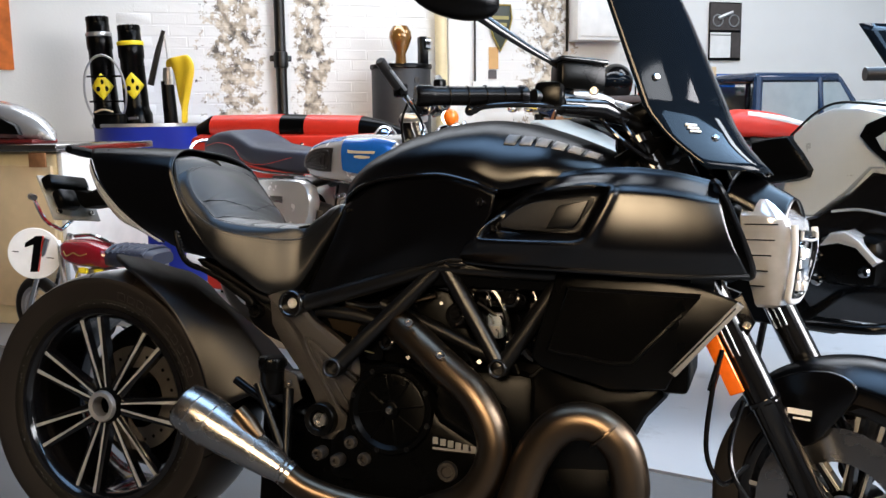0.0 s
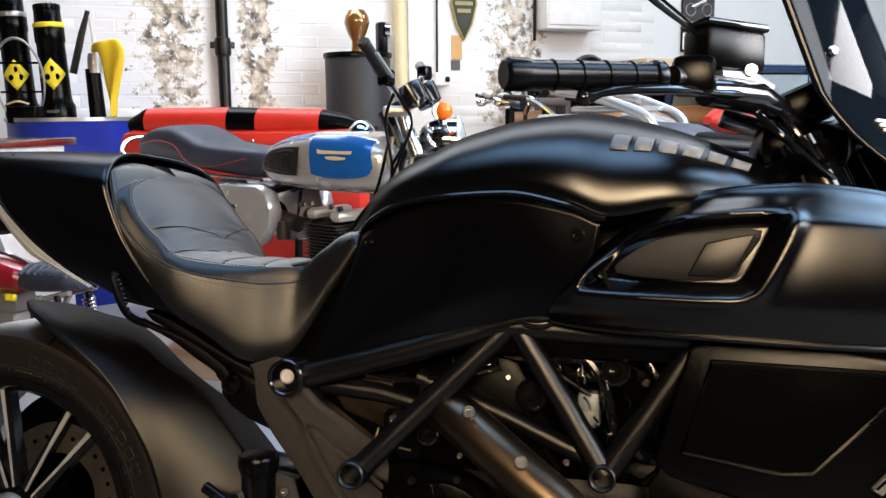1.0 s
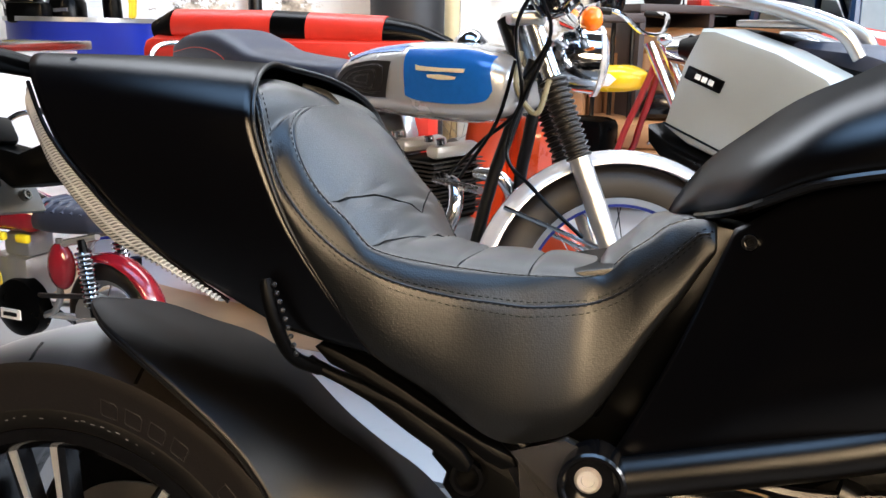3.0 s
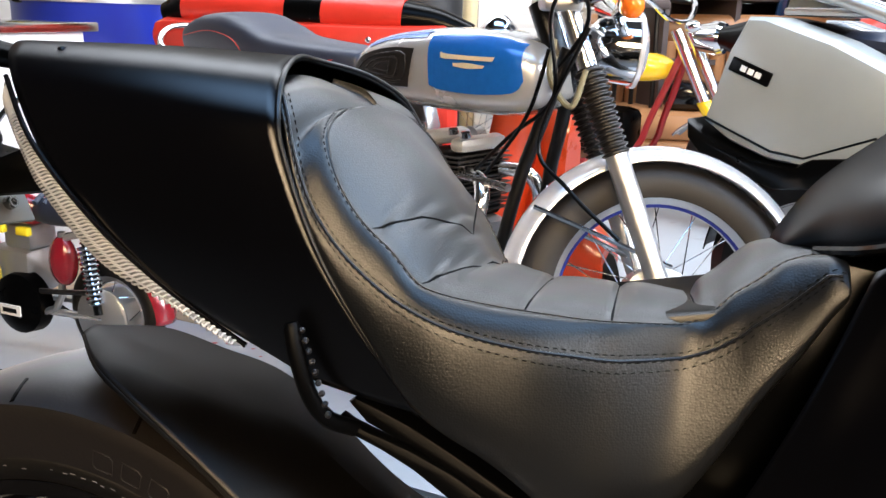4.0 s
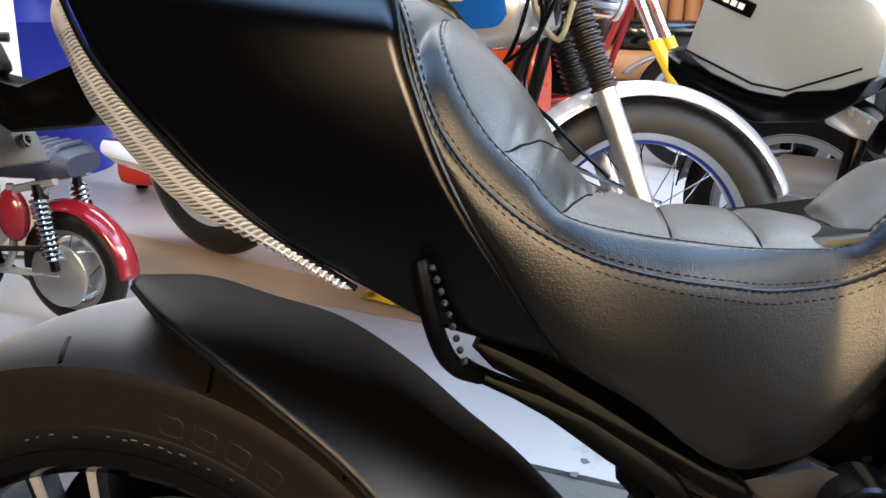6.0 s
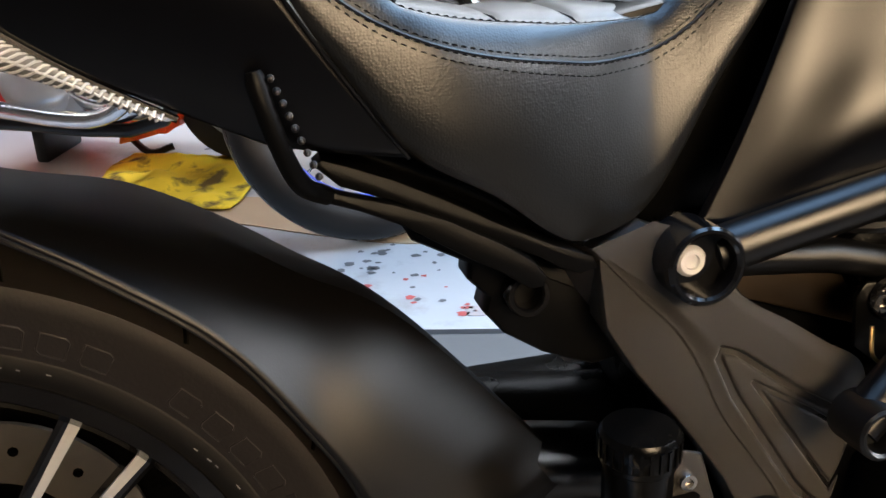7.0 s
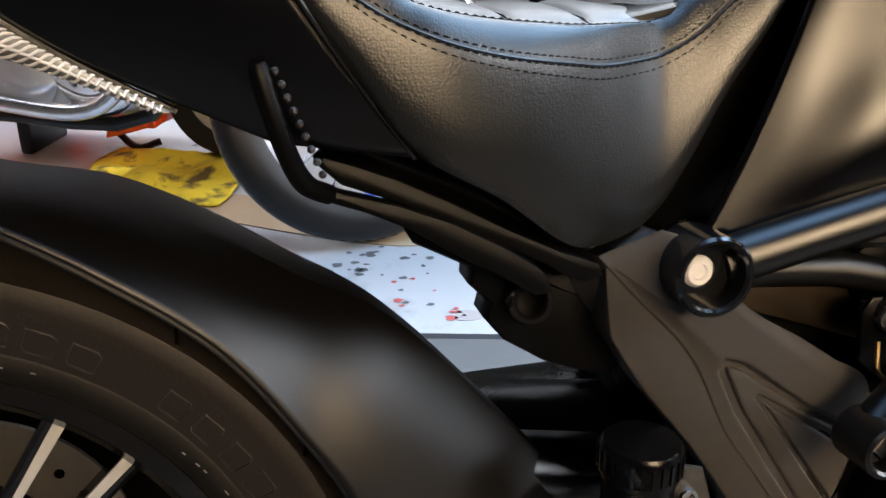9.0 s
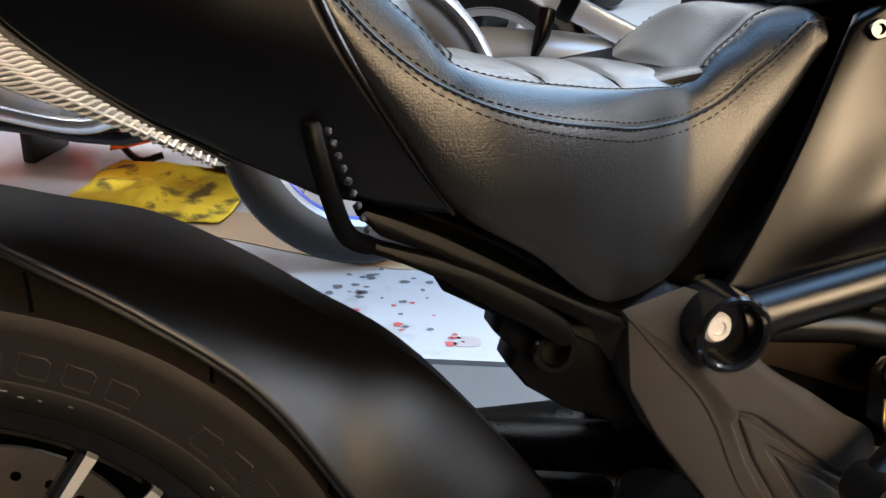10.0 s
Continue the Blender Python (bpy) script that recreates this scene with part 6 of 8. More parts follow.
for (x0, z0, mm_), (x1, z1, _) in zip(roll, roll[1:]):
    r0, r1 = (0.045, 0.07) if x0 < -0.55 else ((0.068, 0.04) if x1 > 0.6 else (0.07, 0.07))
    part("roll_section", tube(B(), curve([(x0, 0, z0), ((x0 + x1) / 2, 0, (z0 + z1) / 2 + (0.012 if x1 > 0.6 else 0)), (x1, 0, z1)], 4), [r0 + (r1 - r0) * k / 8 for k in range(9)], 20), mm_, rs)
for x in (-0.3, 0.1, 0.3):
    part("button", ball(B(), (x, -0.115, 0.87), (0.012, 0.006, 0.012), 10), "chrome", rs)
for x in (-0.55, 0.55):
    for y in (-0.34, 0.08):
        part("leg", tube(B(), [(x, y, 0), (x, y, 0.05)], 0.025, 10), "matt", rs)

# tall dark bin with oddments on it
bn = thing("dark_bin", "tall dark grey cylindrical bin", "bin", on_wall(-1.18, 0.32))
part("rim", lathe(B(), [(0.19, 1.367), (0.19, 1.372), (0.211, 1.372), (0.214, 1.366), (0.214, 1.345), (0.2065, 1.34)], 40), "matt", bn)
part("hoop", lathe(B(), [(0.2055, 0.6), (0.209, 0.605), (0.209, 0.62), (0.2055, 0.625)], 40), "matt", bn)
part("badge", lathe(B(), [(0, 0.004), (0.02, 0.003), (0.022, 0)], 18, axis((0.06, -0.198, 1.26), (0.28, -1, 0))), "old_alloy", bn)
part("shell", lathe(B(), [(0, 0), (0.2, 0), (0.205, 0.01), (0.205, 1.355), (0.2, 1.365), (0, 1.365)], 40), mat("charcoal", (0.014, 0.0135, 0.0145), 0.55, var=0.15), bn)
orn = thing("brass_head", "brown glass bulb lamp on the bin", "ornament", on_wall(-1.18, 0.32, 1.365))
part("bulb", lathe(B(), [(0, 0.28), (0.05, 0.27), (0.075, 0.23), (0.08, 0.19), (0.06, 0.13), (0.035, 0.08), (0.04, 0), (0, 0)], 24), mat("brown_glass", (0.28, 0.13, 0.03), 0.12, 0.5, coat=1), orn)
part("side_lamp", box(B(), (0.16, 0, 0.1), (0.06, 0.08, 0.2), 0.01), "matt", orn)
part("side_lamp_glass", lathe(B(), [(0, 0.02), (0.045, 0.01), (0.05, -0.02)], 18, axis((0.2, -0.03, 0.15), (1, -0.4, 0))), "chrome", orn)

# ---- the older twin with the blue and silver tank ----
def spoked_wheel(parent, x, r, w, rim_mat, hub_r=0.06, name="wheel", n=32):
    m = Matrix.Translation((x, 0, r)) @ Euler((radians(90), 0, 0)).to_matrix().to_4x4()
    rr = r - w * 0.95
    prof = [(rr, -w * 0.42)] + [(rr + (r - rr) * max(0, math.cos(a)) ** 0.55, w * 0.52 * math.sin(a)) for a in [radians(-84 + 168 * i / 14) for i in range(15)]] + [(rr, w * 0.42), (rr, -w * 0.42)]
    wh = part(name, lathe(B(), prof, 64, m), "rubber", parent, "spoked wheel with a treaded tyre")
    part("rim_band", tube(B(), [m @ Vector(((rr - 0.016) * math.cos(a), (rr - 0.016) * math.sin(a), w * 0.18)) for a in [i * math.pi / 32 for i in range(64)]], 0.006, 6, True), rim_mat, wh)
    part("rim", lathe(B(), [(rr - 0.014, -w * 0.25), (rr + 0.004, -w * 0.43), (rr + 0.006, -w * 0.4), (rr - 0.008, -w * 0.2), (rr - 0.008, w * 0.2), (rr + 0.006, w * 0.4), (rr + 0.004, w * 0.43), (rr - 0.014, w * 0.25), (rr - 0.016, 0), (rr - 0.014, -w * 0.25)], 64, m), "alu", wh)
    part("hub", lathe(B(), [(0, -0.06), (0.02, -0.06), (hub_r * 0.5, -0.05), (hub_r, -0.045), (hub_r, 0.045), (hub_r * 0.5, 0.05), (0.02, 0.06), (0, 0.06)], 28, m), "alu", wh)
    for i in range(n):
        a = 2 * math.pi * i / n
        b = a + (0.32 if i % 2 else -0.32)
        z = 0.04 if i % 4 < 2 else -0.04
        part("spoke", tube(B(), [m @ Vector((hub_r * math.cos(a), hub_r * math.sin(a), z)), m @ Vector(((rr - 0.012) * math.cos(b), (rr - 0.012) * math.sin(b), 0))], 0.0016, 5), "chrome", wh)
    bm = B()
    for i in range(64):
        for s in (-1, 1):
            box(bm, (r - 0.0045, (0.5 if s > 0 else 0) * 2 * math.pi * r / 64, s * w * 0.1), (0.004, 0.02, w * 0.16), 0, m @ Matrix.Rotation(2 * math.pi * i / 64, 4, "Z"))
    tagged(part("tread", bm, "rubber", wh), kind="stuff")
    return wh


def arc_guard(x, z, r, a0, a1, w, n=28, deep=0.02):
    def f(u, v):
        a = radians(a0 + (a1 - a0) * u)
        b = 2 * v - 1
        rr = r - deep * b * b
        return Vector((x + rr * math.cos(a), w * b, z + rr * math.sin(a)))
    return patch(B(), n, 8, f)


def shell(rows, n=18, power=0.75):
    """A closed body from rows of x, bottom, top and half width."""
    rings = []
    for x, z0, z1, w in rows:
        rings.append([(x, w * math.copysign(abs(math.cos(a)) ** power, math.cos(a)), (z0 + z1) / 2 + (z1 - z0) / 2 * math.copysign(abs(math.sin(a)) ** power, math.sin(a))) for a in [2 * math.pi * k / n for k in range(n)]])
    return skin(B(), rings)


def dense(rows, n=5):
    """More rows between those given, on smooth curves."""
    return [tuple(v) for v in curve_n(rows, n)]


def curve_n(rows, n):
    xs = [r[0] for r in rows]
    out = []
    for i in range(len(rows) - 1):
        for k in range(n):
            x = xs[i] + (xs[i + 1] - xs[i]) * k / n
            out.append((x, *[soft([(r[0], r[j]) for r in rows], x) for j in range(1, len(rows[0]))]))
    out.append(rows[-1])
    return out


twin = thing("classic_motorcycle", "classic twin motorcycle with a blue and silver tank", "motorcycle", pose(-0.83, 1.99, 0, 0, 0, -26))
blue_rim = mat("blue_rim", (0.02, 0.03, 0.2), 0.3, 0.4)
rw = spoked_wheel(twin, 0.0, 0.325, 0.105, blue_rim, 0.09)
fw = spoked_wheel(twin, 1.43, 0.335, 0.095, blue_rim, 0.085)
part("brake_plate", lathe(B(), [(0, 0.065), (0.03, 0.068), (0.085, 0.055), (0.088, 0.045)], 28, axis((1.43, 0, 0.335), (0, -1, 0))), "alu", fw)
tank_rows = dense([(0.552, 0.79, 0.83, 0.06), (0.575, 0.765, 0.868, 0.1), (0.64, 0.742, 0.905, 0.125), (0.75, 0.735, 0.928, 0.138), (0.88, 0.73, 0.94, 0.142), (1.0, 0.73, 0.94, 0.14), (1.1, 0.737, 0.925, 0.13), (1.16, 0.76, 0.895, 0.105), (1.19, 0.79, 0.86, 0.06)])
tank2 = part("fuel_tank", shell(tank_rows, 24, 0.62), "silver", twin, "silver and blue fuel tank", sub=1)


def tank_side(x, z, lift):
    z0, z1, w = (soft([(r[0], r[j]) for r in tank_rows], x) for j in (1, 2, 3))
    h = max(-0.98, min(0.98, (z - (z0 + z1) / 2) / ((z1 - z0) / 2)))
    s = abs(h) ** (1 / 0.62)
    return Vector((x, -(w * max(0, 1 - s * s) ** 0.31 + lift), z))


def decal(outline, lift, nu=16, nv=8):
    """A thin panel laid on the tank's side: lists of top and bottom points."""
    top, bot = ([(p.x, p.z) for p in curve([(x, 0, z) for x, z in q], 6)] for q in outline)
    tt, bb = ([(i / (len(q) - 1), *p) for i, p in enumerate(q)] for q in (top, bot))
    def f(u, v):
        x = interp([(k, a) for k, a, b in tt], u) * v + interp([(k, a) for k, a, b in bb], u) * (1 - v)
        z = interp([(k, b) for k, a, b in tt], u) * v + interp([(k, b) for k, a, b in bb], u) * (1 - v)
        return tank_side(x, z, lift)
    return patch(B(), nu, nv, f)


pale_gold = mat("pale_gold", (0.62, 0.54, 0.36), 0.35, metal=0.2)
part("blue_panel", decal(([(0.868, 0.918), (0.95, 0.924), (1.06, 0.922), (1.13, 0.908)], [(0.878, 0.8), (0.92, 0.79), (1.02, 0.787), (1.12, 0.797), (1.145, 0.825)]), 0.0015), "blue", tank2, "metallic blue panel")
part("blue_stripe", decal(([(0.62, 0.888), (0.68, 0.91), (0.76, 0.924), (0.85, 0.932)], [(0.64, 0.88), (0.70, 0.898), (0.77, 0.908), (0.85, 0.913)]), 0.0015), "blue", tank2)
part("knee_pad", decal(([(0.585, 0.82), (0.64, 0.862), (0.74, 0.884), (0.83, 0.886)], [(0.585, 0.805), (0.65, 0.796), (0.74, 0.79), (0.812, 0.79)]), 0.009), "rubber", tank2, "ribbed brown-black knee pad")
for k in (0.75, 0.5, 0.25):
    c0 = (0.72, 0.835)
    loop = [(c0[0] + (x - c0[0]) * k, c0[1] + (z - c0[1]) * k) for x, z in ((0.585, 0.812), (0.64, 0.86), (0.74, 0.882), (0.825, 0.88), (0.81, 0.795), (0.7, 0.795))]
    part("pad_rib", tube(B(), curve([tank_side(x, z, 0.009) for x, z in loop], 3, True), 0.003, 6, True), "rubber", tank2)
part("badge", decal(([(0.955, 0.857), (1.0, 0.859), (1.05, 0.855)], [(0.958, 0.85), (1.0, 0.846), (1.045, 0.849)]), 0.005, 10, 3), pale_gold, tank2)
part("badge_bar", decal(([(0.915, 0.882), (0.935, 0.878), (1.0, 0.876), (1.075, 0.876)], [(0.918, 0.868), (0.935, 0.866), (1.0, 0.866), (1.07, 0.866)]), 0.006, 10, 3), pale_gold, tank2)
part("filler_cap", lathe(B(), [(0.045, 0), (0.045, 0.012), (0.03, 0.03), (0.02, 0.04), (0, 0.042)], 24, axis((0.98, 0, 0.93), (0, 0, 1))), "chrome", tank2)
seat2 = part("seat", shell(dense([(-0.26, 0.83, 0.87, 0.07), (-0.22, 0.825, 0.92, 0.12), (-0.1, 0.815, 0.955, 0.135), (0.0, 0.805, 0.96, 0.138), (0.1, 0.795, 0.935, 0.138), (0.2, 0.785, 0.9, 0.135), (0.35, 0.772, 0.885, 0.125), (0.5, 0.763, 0.875, 0.105), (0.56, 0.765, 0.865, 0.08)]), 22, 0.55), "navy", twin, "navy blue dual seat with red piping", sub=1)
part("piping", tube(B(), curve([(-0.2, -0.13, 0.88), (-0.05, -0.142, 0.9), (0.08, -0.146, 0.88), (0.16, -0.145, 0.82), (0.3, -0.14, 0.805), (0.5, -0.118, 0.84)], 5), 0.0014, 6), "red", seat2)
part("seat_trim", tube(B(), [(-0.25, -0.1, 0.83), (0.0, -0.135, 0.802), (0.3, -0.128, 0.772), (0.55, -0.09, 0.762)], 0.006, 8), "chrome", seat2)
part("grab_rail", tube(B(), curve([(-0.18, -0.15, 0.8), (-0.3, -0.15, 0.85), (-0.34, -0.08, 0.9), (-0.34, 0.08, 0.9), (-0.3, 0.15, 0.85), (-0.18, 0.15, 0.8)], 6), 0.011, 10), "chrome", twin)
for s in (-1, 1):
    sc = part("side_cover", slab(B(), [(0.2, 0.745), (0.6, 0.75), (0.65, 0.72), (0.672, 0.66), (0.66, 0.6), (0.61, 0.54), (0.5, 0.5), (0.3, 0.54), (0.22, 0.64)], min(s * 0.16, s * 0.09), max(s * 0.16, s * 0.09), 0.025), "silver", twin)
    if s < 0:
        part("badge", box(B(), (0.42, -0.163, 0.66), (0.13, 0.006, 0.03), 0.003), "steel", sc)
    # fork
    leg = part("fork_leg", tube(B(), [(1.14, s * 0.1, 1.0), (1.227, s * 0.1, 0.82)], 0.024, 16), "polished", twin, "bright chrome fork leg")
    bm = B()
    pts, rad = [], []
    for i in range(57):
        k = i / 56
        pts.append((1.22 + 0.09 * k, s * 0.1, 0.835 - 0.185 * k))
        rad.append(0.036 - 0.004 * k if (i // 2) % 2 else 0.028 - 0.003 * k)
    part("gaiter", tube(bm, pts, rad, 18), "rubber", leg, "ribbed black rubber gaiter")
    part("slider", tube(B(), [(1.307, s * 0.1, 0.655), (1.368, s * 0.1, 0.53), (1.43, s * 0.1, 0.40), (1.457, s * 0.1, 0.345)], [0.026, 0.027, 0.025, 0.03], 16), "alu", leg)
    part("shock", tube(B(), [(0.02, s * 0.15, 0.36), (0.14, s * 0.15, 0.68)], 0.018, 12), "matt", twin)
    bm = B()
    tube(bm, [Vector((0.03, s * 0.15, 0.38)).lerp(Vector((0.13, s * 0.15, 0.66)), i / 96) + Vector((0.03 * math.cos(i * 0.7), 0.03 * math.sin(i * 0.7), 0)) for i in range(97)], 0.005, 6)
    part("spring", bm, "chrome", twin)
    part("swing_arm", tube(B(), [(0.0, s * 0.11, 0.325), (0.52, s * 0.11, 0.38)], 0.02, 12), "frame", twin)
    part("silencer", tube(B(), [(-0.28, s * 0.19, 0.34), (-0.2, s * 0.19, 0.335), (0.2, s * 0.19, 0.315), (0.38, s * 0.18, 0.31), (0.5, s * 0.17, 0.31)], [0.03, 0.042, 0.045, 0.04, 0.02], 18), "chrome", twin)
    part("exhaust_pipe", tube(B(), curve([(0.95, s * 0.07, 0.58), (1.02, s * 0.1, 0.57), (1.04, s * 0.13, 0.50), (0.98, s * 0.15, 0.38), (0.85, s * 0.165, 0.29), (0.5, s * 0.17, 0.31)], 6), 0.02, 14), "polished", twin, "chrome exhaust pipe")
    for pts, r in (([(0.55, s * 0.05, 0.72), (1.18, s * 0.03, 0.86)], 0.016), ([(1.2, s * 0.02, 0.9), (1.12, s * 0.06, 0.62), (1.0, s * 0.1, 0.28), (0.55, s * 0.12, 0.25)], 0.017), ([(0.55, s * 0.1, 0.72), (0.5, s * 0.11, 0.45), (0.55, s * 0.12, 0.25)], 0.016), ([(0.0, s * 0.13, 0.72), (0.55, s * 0.1, 0.73)], 0.014)):
        part("frame_tube", tube(B(), curve(pts, 4), r, 10), "frame", twin)
    ix, iy = (1.345, 0.0) if s < 0 else (1.17, 0.19)
    part("indicator", ball(B(), (ix, iy, 1.0), (0.026, 0.026, 0.03), 16), "orange", twin, "amber indicator lens")
    part("indicator_body", tube(B(), [(1.25, 0.09, 0.98), (ix - 0.01, iy, 1.0)], [0.01, 0.026], 14), "chrome", twin)
part("front_mudguard", arc_guard(1.43, 0.335, 0.37, 176, 25, 0.064, deep=0.042), "lamp_silver", twin, "polished front mudguard", thick=0.004)
part("rear_mudguard", arc_guard(0.0, 0.325, 0.36, 190, 45, 0.08), "silver", twin, thick=0.004)
a = 150
for s in (-1, 1):
    part("guard_stay", tube(B(), [(1.43 + 0.36 * math.cos(radians(a)), s * 0.06, 0.335 + 0.36 * math.sin(radians(a))), (1.44, s * 0.09, 0.42)], 0.006, 6), "chrome", twin)
# forks and wheel turned to the left about the raked steering head
stem = Vector((-0.436, 0, 0.9)).normalized()
steered = Matrix.Translation((1.1, 0, 0.98)) @ Matrix.Rotation(radians(42), 4, stem) @ Matrix.Translation((-1.1, 0, -0.98))
for ob in [fw] + list(fw.children) + [q for q in twin.children if q.name.startswith(("front_mudguard", "guard_stay", "fork_leg"))]:
    rolls = ob is fw or ob.parent is fw or ob.name.startswith(("front_mudguard", "guard_stay"))
    ob.data.transform(steered @ Matrix.Translation((0.027 if rolls else 0, 0, 0)))
    if ob.name.startswith("fork_leg"):
        for q in ob.children:
            q.data.transform(steered)
eng2 = part("engine", box(B(), (0.78, 0, 0.36), (0.42, 0.24, 0.2), 0.06), "alu", twin, "alloy parallel twin engine")
part("timing_cover", lathe(B(), [(0, 0.03), (0.05, 0.028), (0.1, 0.015), (0.11, 0)], 28, axis((0.88, -0.12, 0.38), (0, -1, 0))), "chrome", eng2)
part("gearbox_cover", lathe(B(), [(0, 0.03), (0.05, 0.028), (0.09, 0.012), (0.1, 0)], 28, axis((0.68, -0.12, 0.36), (0, -1, 0))), "alu", eng2)
for i in range(14):
    part("cooling_fin", box(B(), (0.87, 0, 0.472 + 0.0115 * i), (0.175 - 0.02 * (i % 2), 0.225, 0.0035), 0.001), "old_alloy", eng2)
part("cylinder", box(B(), (0.87, 0, 0.54), (0.15, 0.2, 0.18), 0.02), "engine", eng2)
part("rocker_box", box(B(), (0.81, 0, 0.655), (0.05, 0.19, 0.04), 0.018), "alu_bright", eng2)
part("rocker_box", box(B(), (0.93, 0, 0.65), (0.05, 0.19, 0.04), 0.018), "alu_bright", eng2)
for x, z in ((0.77, 0.68), (0.81, 0.685), (0.92, 0.68), (0.96, 0.675)):
    part("head_bolt", lathe(B(), [(0, 0.015), (0.012, 0.013), (0.014, 0)], 12, axis((x, -0.09, z), (0, -0.2, 1))), "chrome", eng2)
for y in (-0.07, 0.07):
    part("carburettor", tube(B(), [(0.62, y, 0.62), (0.72, y, 0.61)], [0.035, 0.03], 14), "old_alloy", eng2)
    part("float_bowl", lathe(B(), [(0, -0.05), (0.025, -0.045), (0.027, 0.02)], 16, axis((0.66, y - 0.02, 0.6), (0, 0, 1))), "old_alloy", eng2)
part("air_filter", lathe(B(), [(0, 0.05), (0.06, 0.045), (0.065, 0), (0.06, -0.05), (0, -0.05)], 24, axis((0.56, -0.08, 0.63), (1, 0, 0))), "engine", eng2)
part("oil_pipe", tube(B(), [(0.95, -0.1, 0.58), (1.12, -0.12, 0.575)], 0.011, 12), "steel", twin)
hd = axis((1.268, 0.11, 0.9), (0.74, 0.67, -0.06))
hl2 = part("headlamp", lathe(B(), [(0, -0.1), (0.035, -0.095), (0.066, -0.066), (0.08, -0.02), (0.083, 0.02), (0, 0.02)], 32, hd), "chrome", twin)
part("headlamp_glass", lathe(B(), [(0.081, 0.02), (0.089, 0.022), (0.089, 0.032), (0.08, 0.036), (0.06, 0.046), (0.03, 0.054), (0, 0.056)], 32, hd), "lamp_silver", hl2, "bright ribbed headlamp glass")
for y in (-0.06, 0.06):
    part("gauge", lathe(B(), [(0, -0.05), (0.04, -0.04), (0.046, 0), (0.048, 0.02), (0.04, 0.024), (0, 0.022)], 24, axis((1.235 - y * 0.4, y, 1.055), (-0.5, -0.2, 0.85))), "gloss", twin)
part("yoke", box(B(), (0, 0, 0), (0.09, 0.26, 0.035), 0.012, Matrix.Translation((1.13, 0.02, 1.0)) @ Matrix.Rotation(radians(42), 4, "Z")), "alu", twin)
part("steering_head", tube(B(), [(1.1, 0, 1.0), (1.175, 0, 0.84)], 0.03, 14), "frame", twin)
part("handlebar", tube(B(), curve([(1.302, -0.28, 1.18), (1.29, -0.2, 1.1), (1.26, -0.1, 1.04), (1.22, 0, 1.02), (1.14, 0.1, 1.05), (1.03, 0.26, 1.14), (0.95, 0.33, 1.16)], 6), 0.012, 10), "chrome", twin)
for ga, gb in (((1.306, -0.305, 1.197), (1.292, -0.21, 1.11)), ((0.945, 0.335, 1.163), (1.04, 0.25, 1.135))):
    ga, gb = Vector(ga), Vector(gb)
    part("grip", tube(B(), [ga, ga.lerp(gb, 0.04), gb], [0.014, 0.019, 0.018], 12), "rubber", twin)
    part("lever", tube(B(), [ga.lerp(gb, 0.25) + Vector((0.035, 0, -0.012)), gb + Vector((0.03, 0.01, -0.012))], 0.005, 8), "alu", twin)
    part("switch", box(B(), gb.lerp(ga, -0.15), (0.045, 0.04, 0.05), 0.01), "matt", twin)
for pts in ([(1.29, -0.2, 1.1), (1.31, -0.16, 1.04), (1.28, -0.08, 0.95), (1.15, -0.06, 0.8)], [(1.27, -0.14, 1.06), (1.22, -0.13, 0.97), (1.24, -0.13, 0.8), (1.12, -0.12, 0.7), (1.0, -0.1, 0.6)], [(1.3, -0.1, 0.95), (1.22, -0.15, 0.7), (1.3, -0.14, 0.6), (1.42, -0.11, 0.5)], [(1.2, -0.1, 0.9), (1.17, -0.13, 0.75), (1.05, -0.12, 0.6)]):
    part("cable", tube(B(), curve(pts, 6), 0.005, 8), "matt", twin)
part("plug_lead", tube(B(), curve([(1.2, -0.08, 0.92), (1.22, -0.12, 0.84), (1.28, -0.12, 0.78), (1.3, -0.1, 0.86)], 6), 0.007, 8), mat("olive_hose", (0.16, 0.14, 0.08), 0.5), twin)
part("side_stand", tube(B(), curve([(0.5, 0.12, 0.28), (0.464, 0.36, 0.14), (0.519, 0.414, 0.07), (0.636, 0.367, 0.017), (0.701, 0.401, 0.03)], 4), 0.011, 8), "frame", twin)

# ---- silver touring motorcycle with panniers ----
tour = thing("touring_motorcycle", "silver touring motorcycle with a large pannier", "motorcycle", pose(0.25, 2.2, 0, 0, 0, -26))
tm = mat("silver_blue_paint", (0.5, 0.55, 0.58), 0.3, 0.3, coat=0.6, var=0.08)
for x, w in ((0.75, 0.16), (2.25, 0.11)):
    m = Matrix.Translation((x, 0, 0.31)) @ Euler((radians(90), 0, 0)).to_matrix().to_4x4()
    wh = part("wheel", lathe(B(), [(0.21, -w * 0.45), (0.26, -w * 0.5), (0.3, -w * 0.35), (0.31, 0), (0.3, w * 0.35), (0.26, w * 0.5), (0.21, w * 0.45), (0.21, -w * 0.45)], 56, m), "rubber", tour)
    part("rim", lathe(B(), [(0.19, -w * 0.4), (0.215, -w * 0.46), (0.215, w * 0.46), (0.19, w * 0.4), (0.19, -w * 0.4)], 56, m), "alu", wh)
    part("hub", lathe(B(), [(0, -0.08), (0.05, -0.08), (0.06, 0), (0.05, 0.08), (0, 0.08)], 24, m), "alu", wh)
    for i in range(5):
        part("spoke", box(B(), (0.125, 0, 0), (0.15, 0.03, 0.04), 0.008, m @ Matrix.Rotation(i * 2 * math.pi / 5, 4, "Z")), "alu", wh)
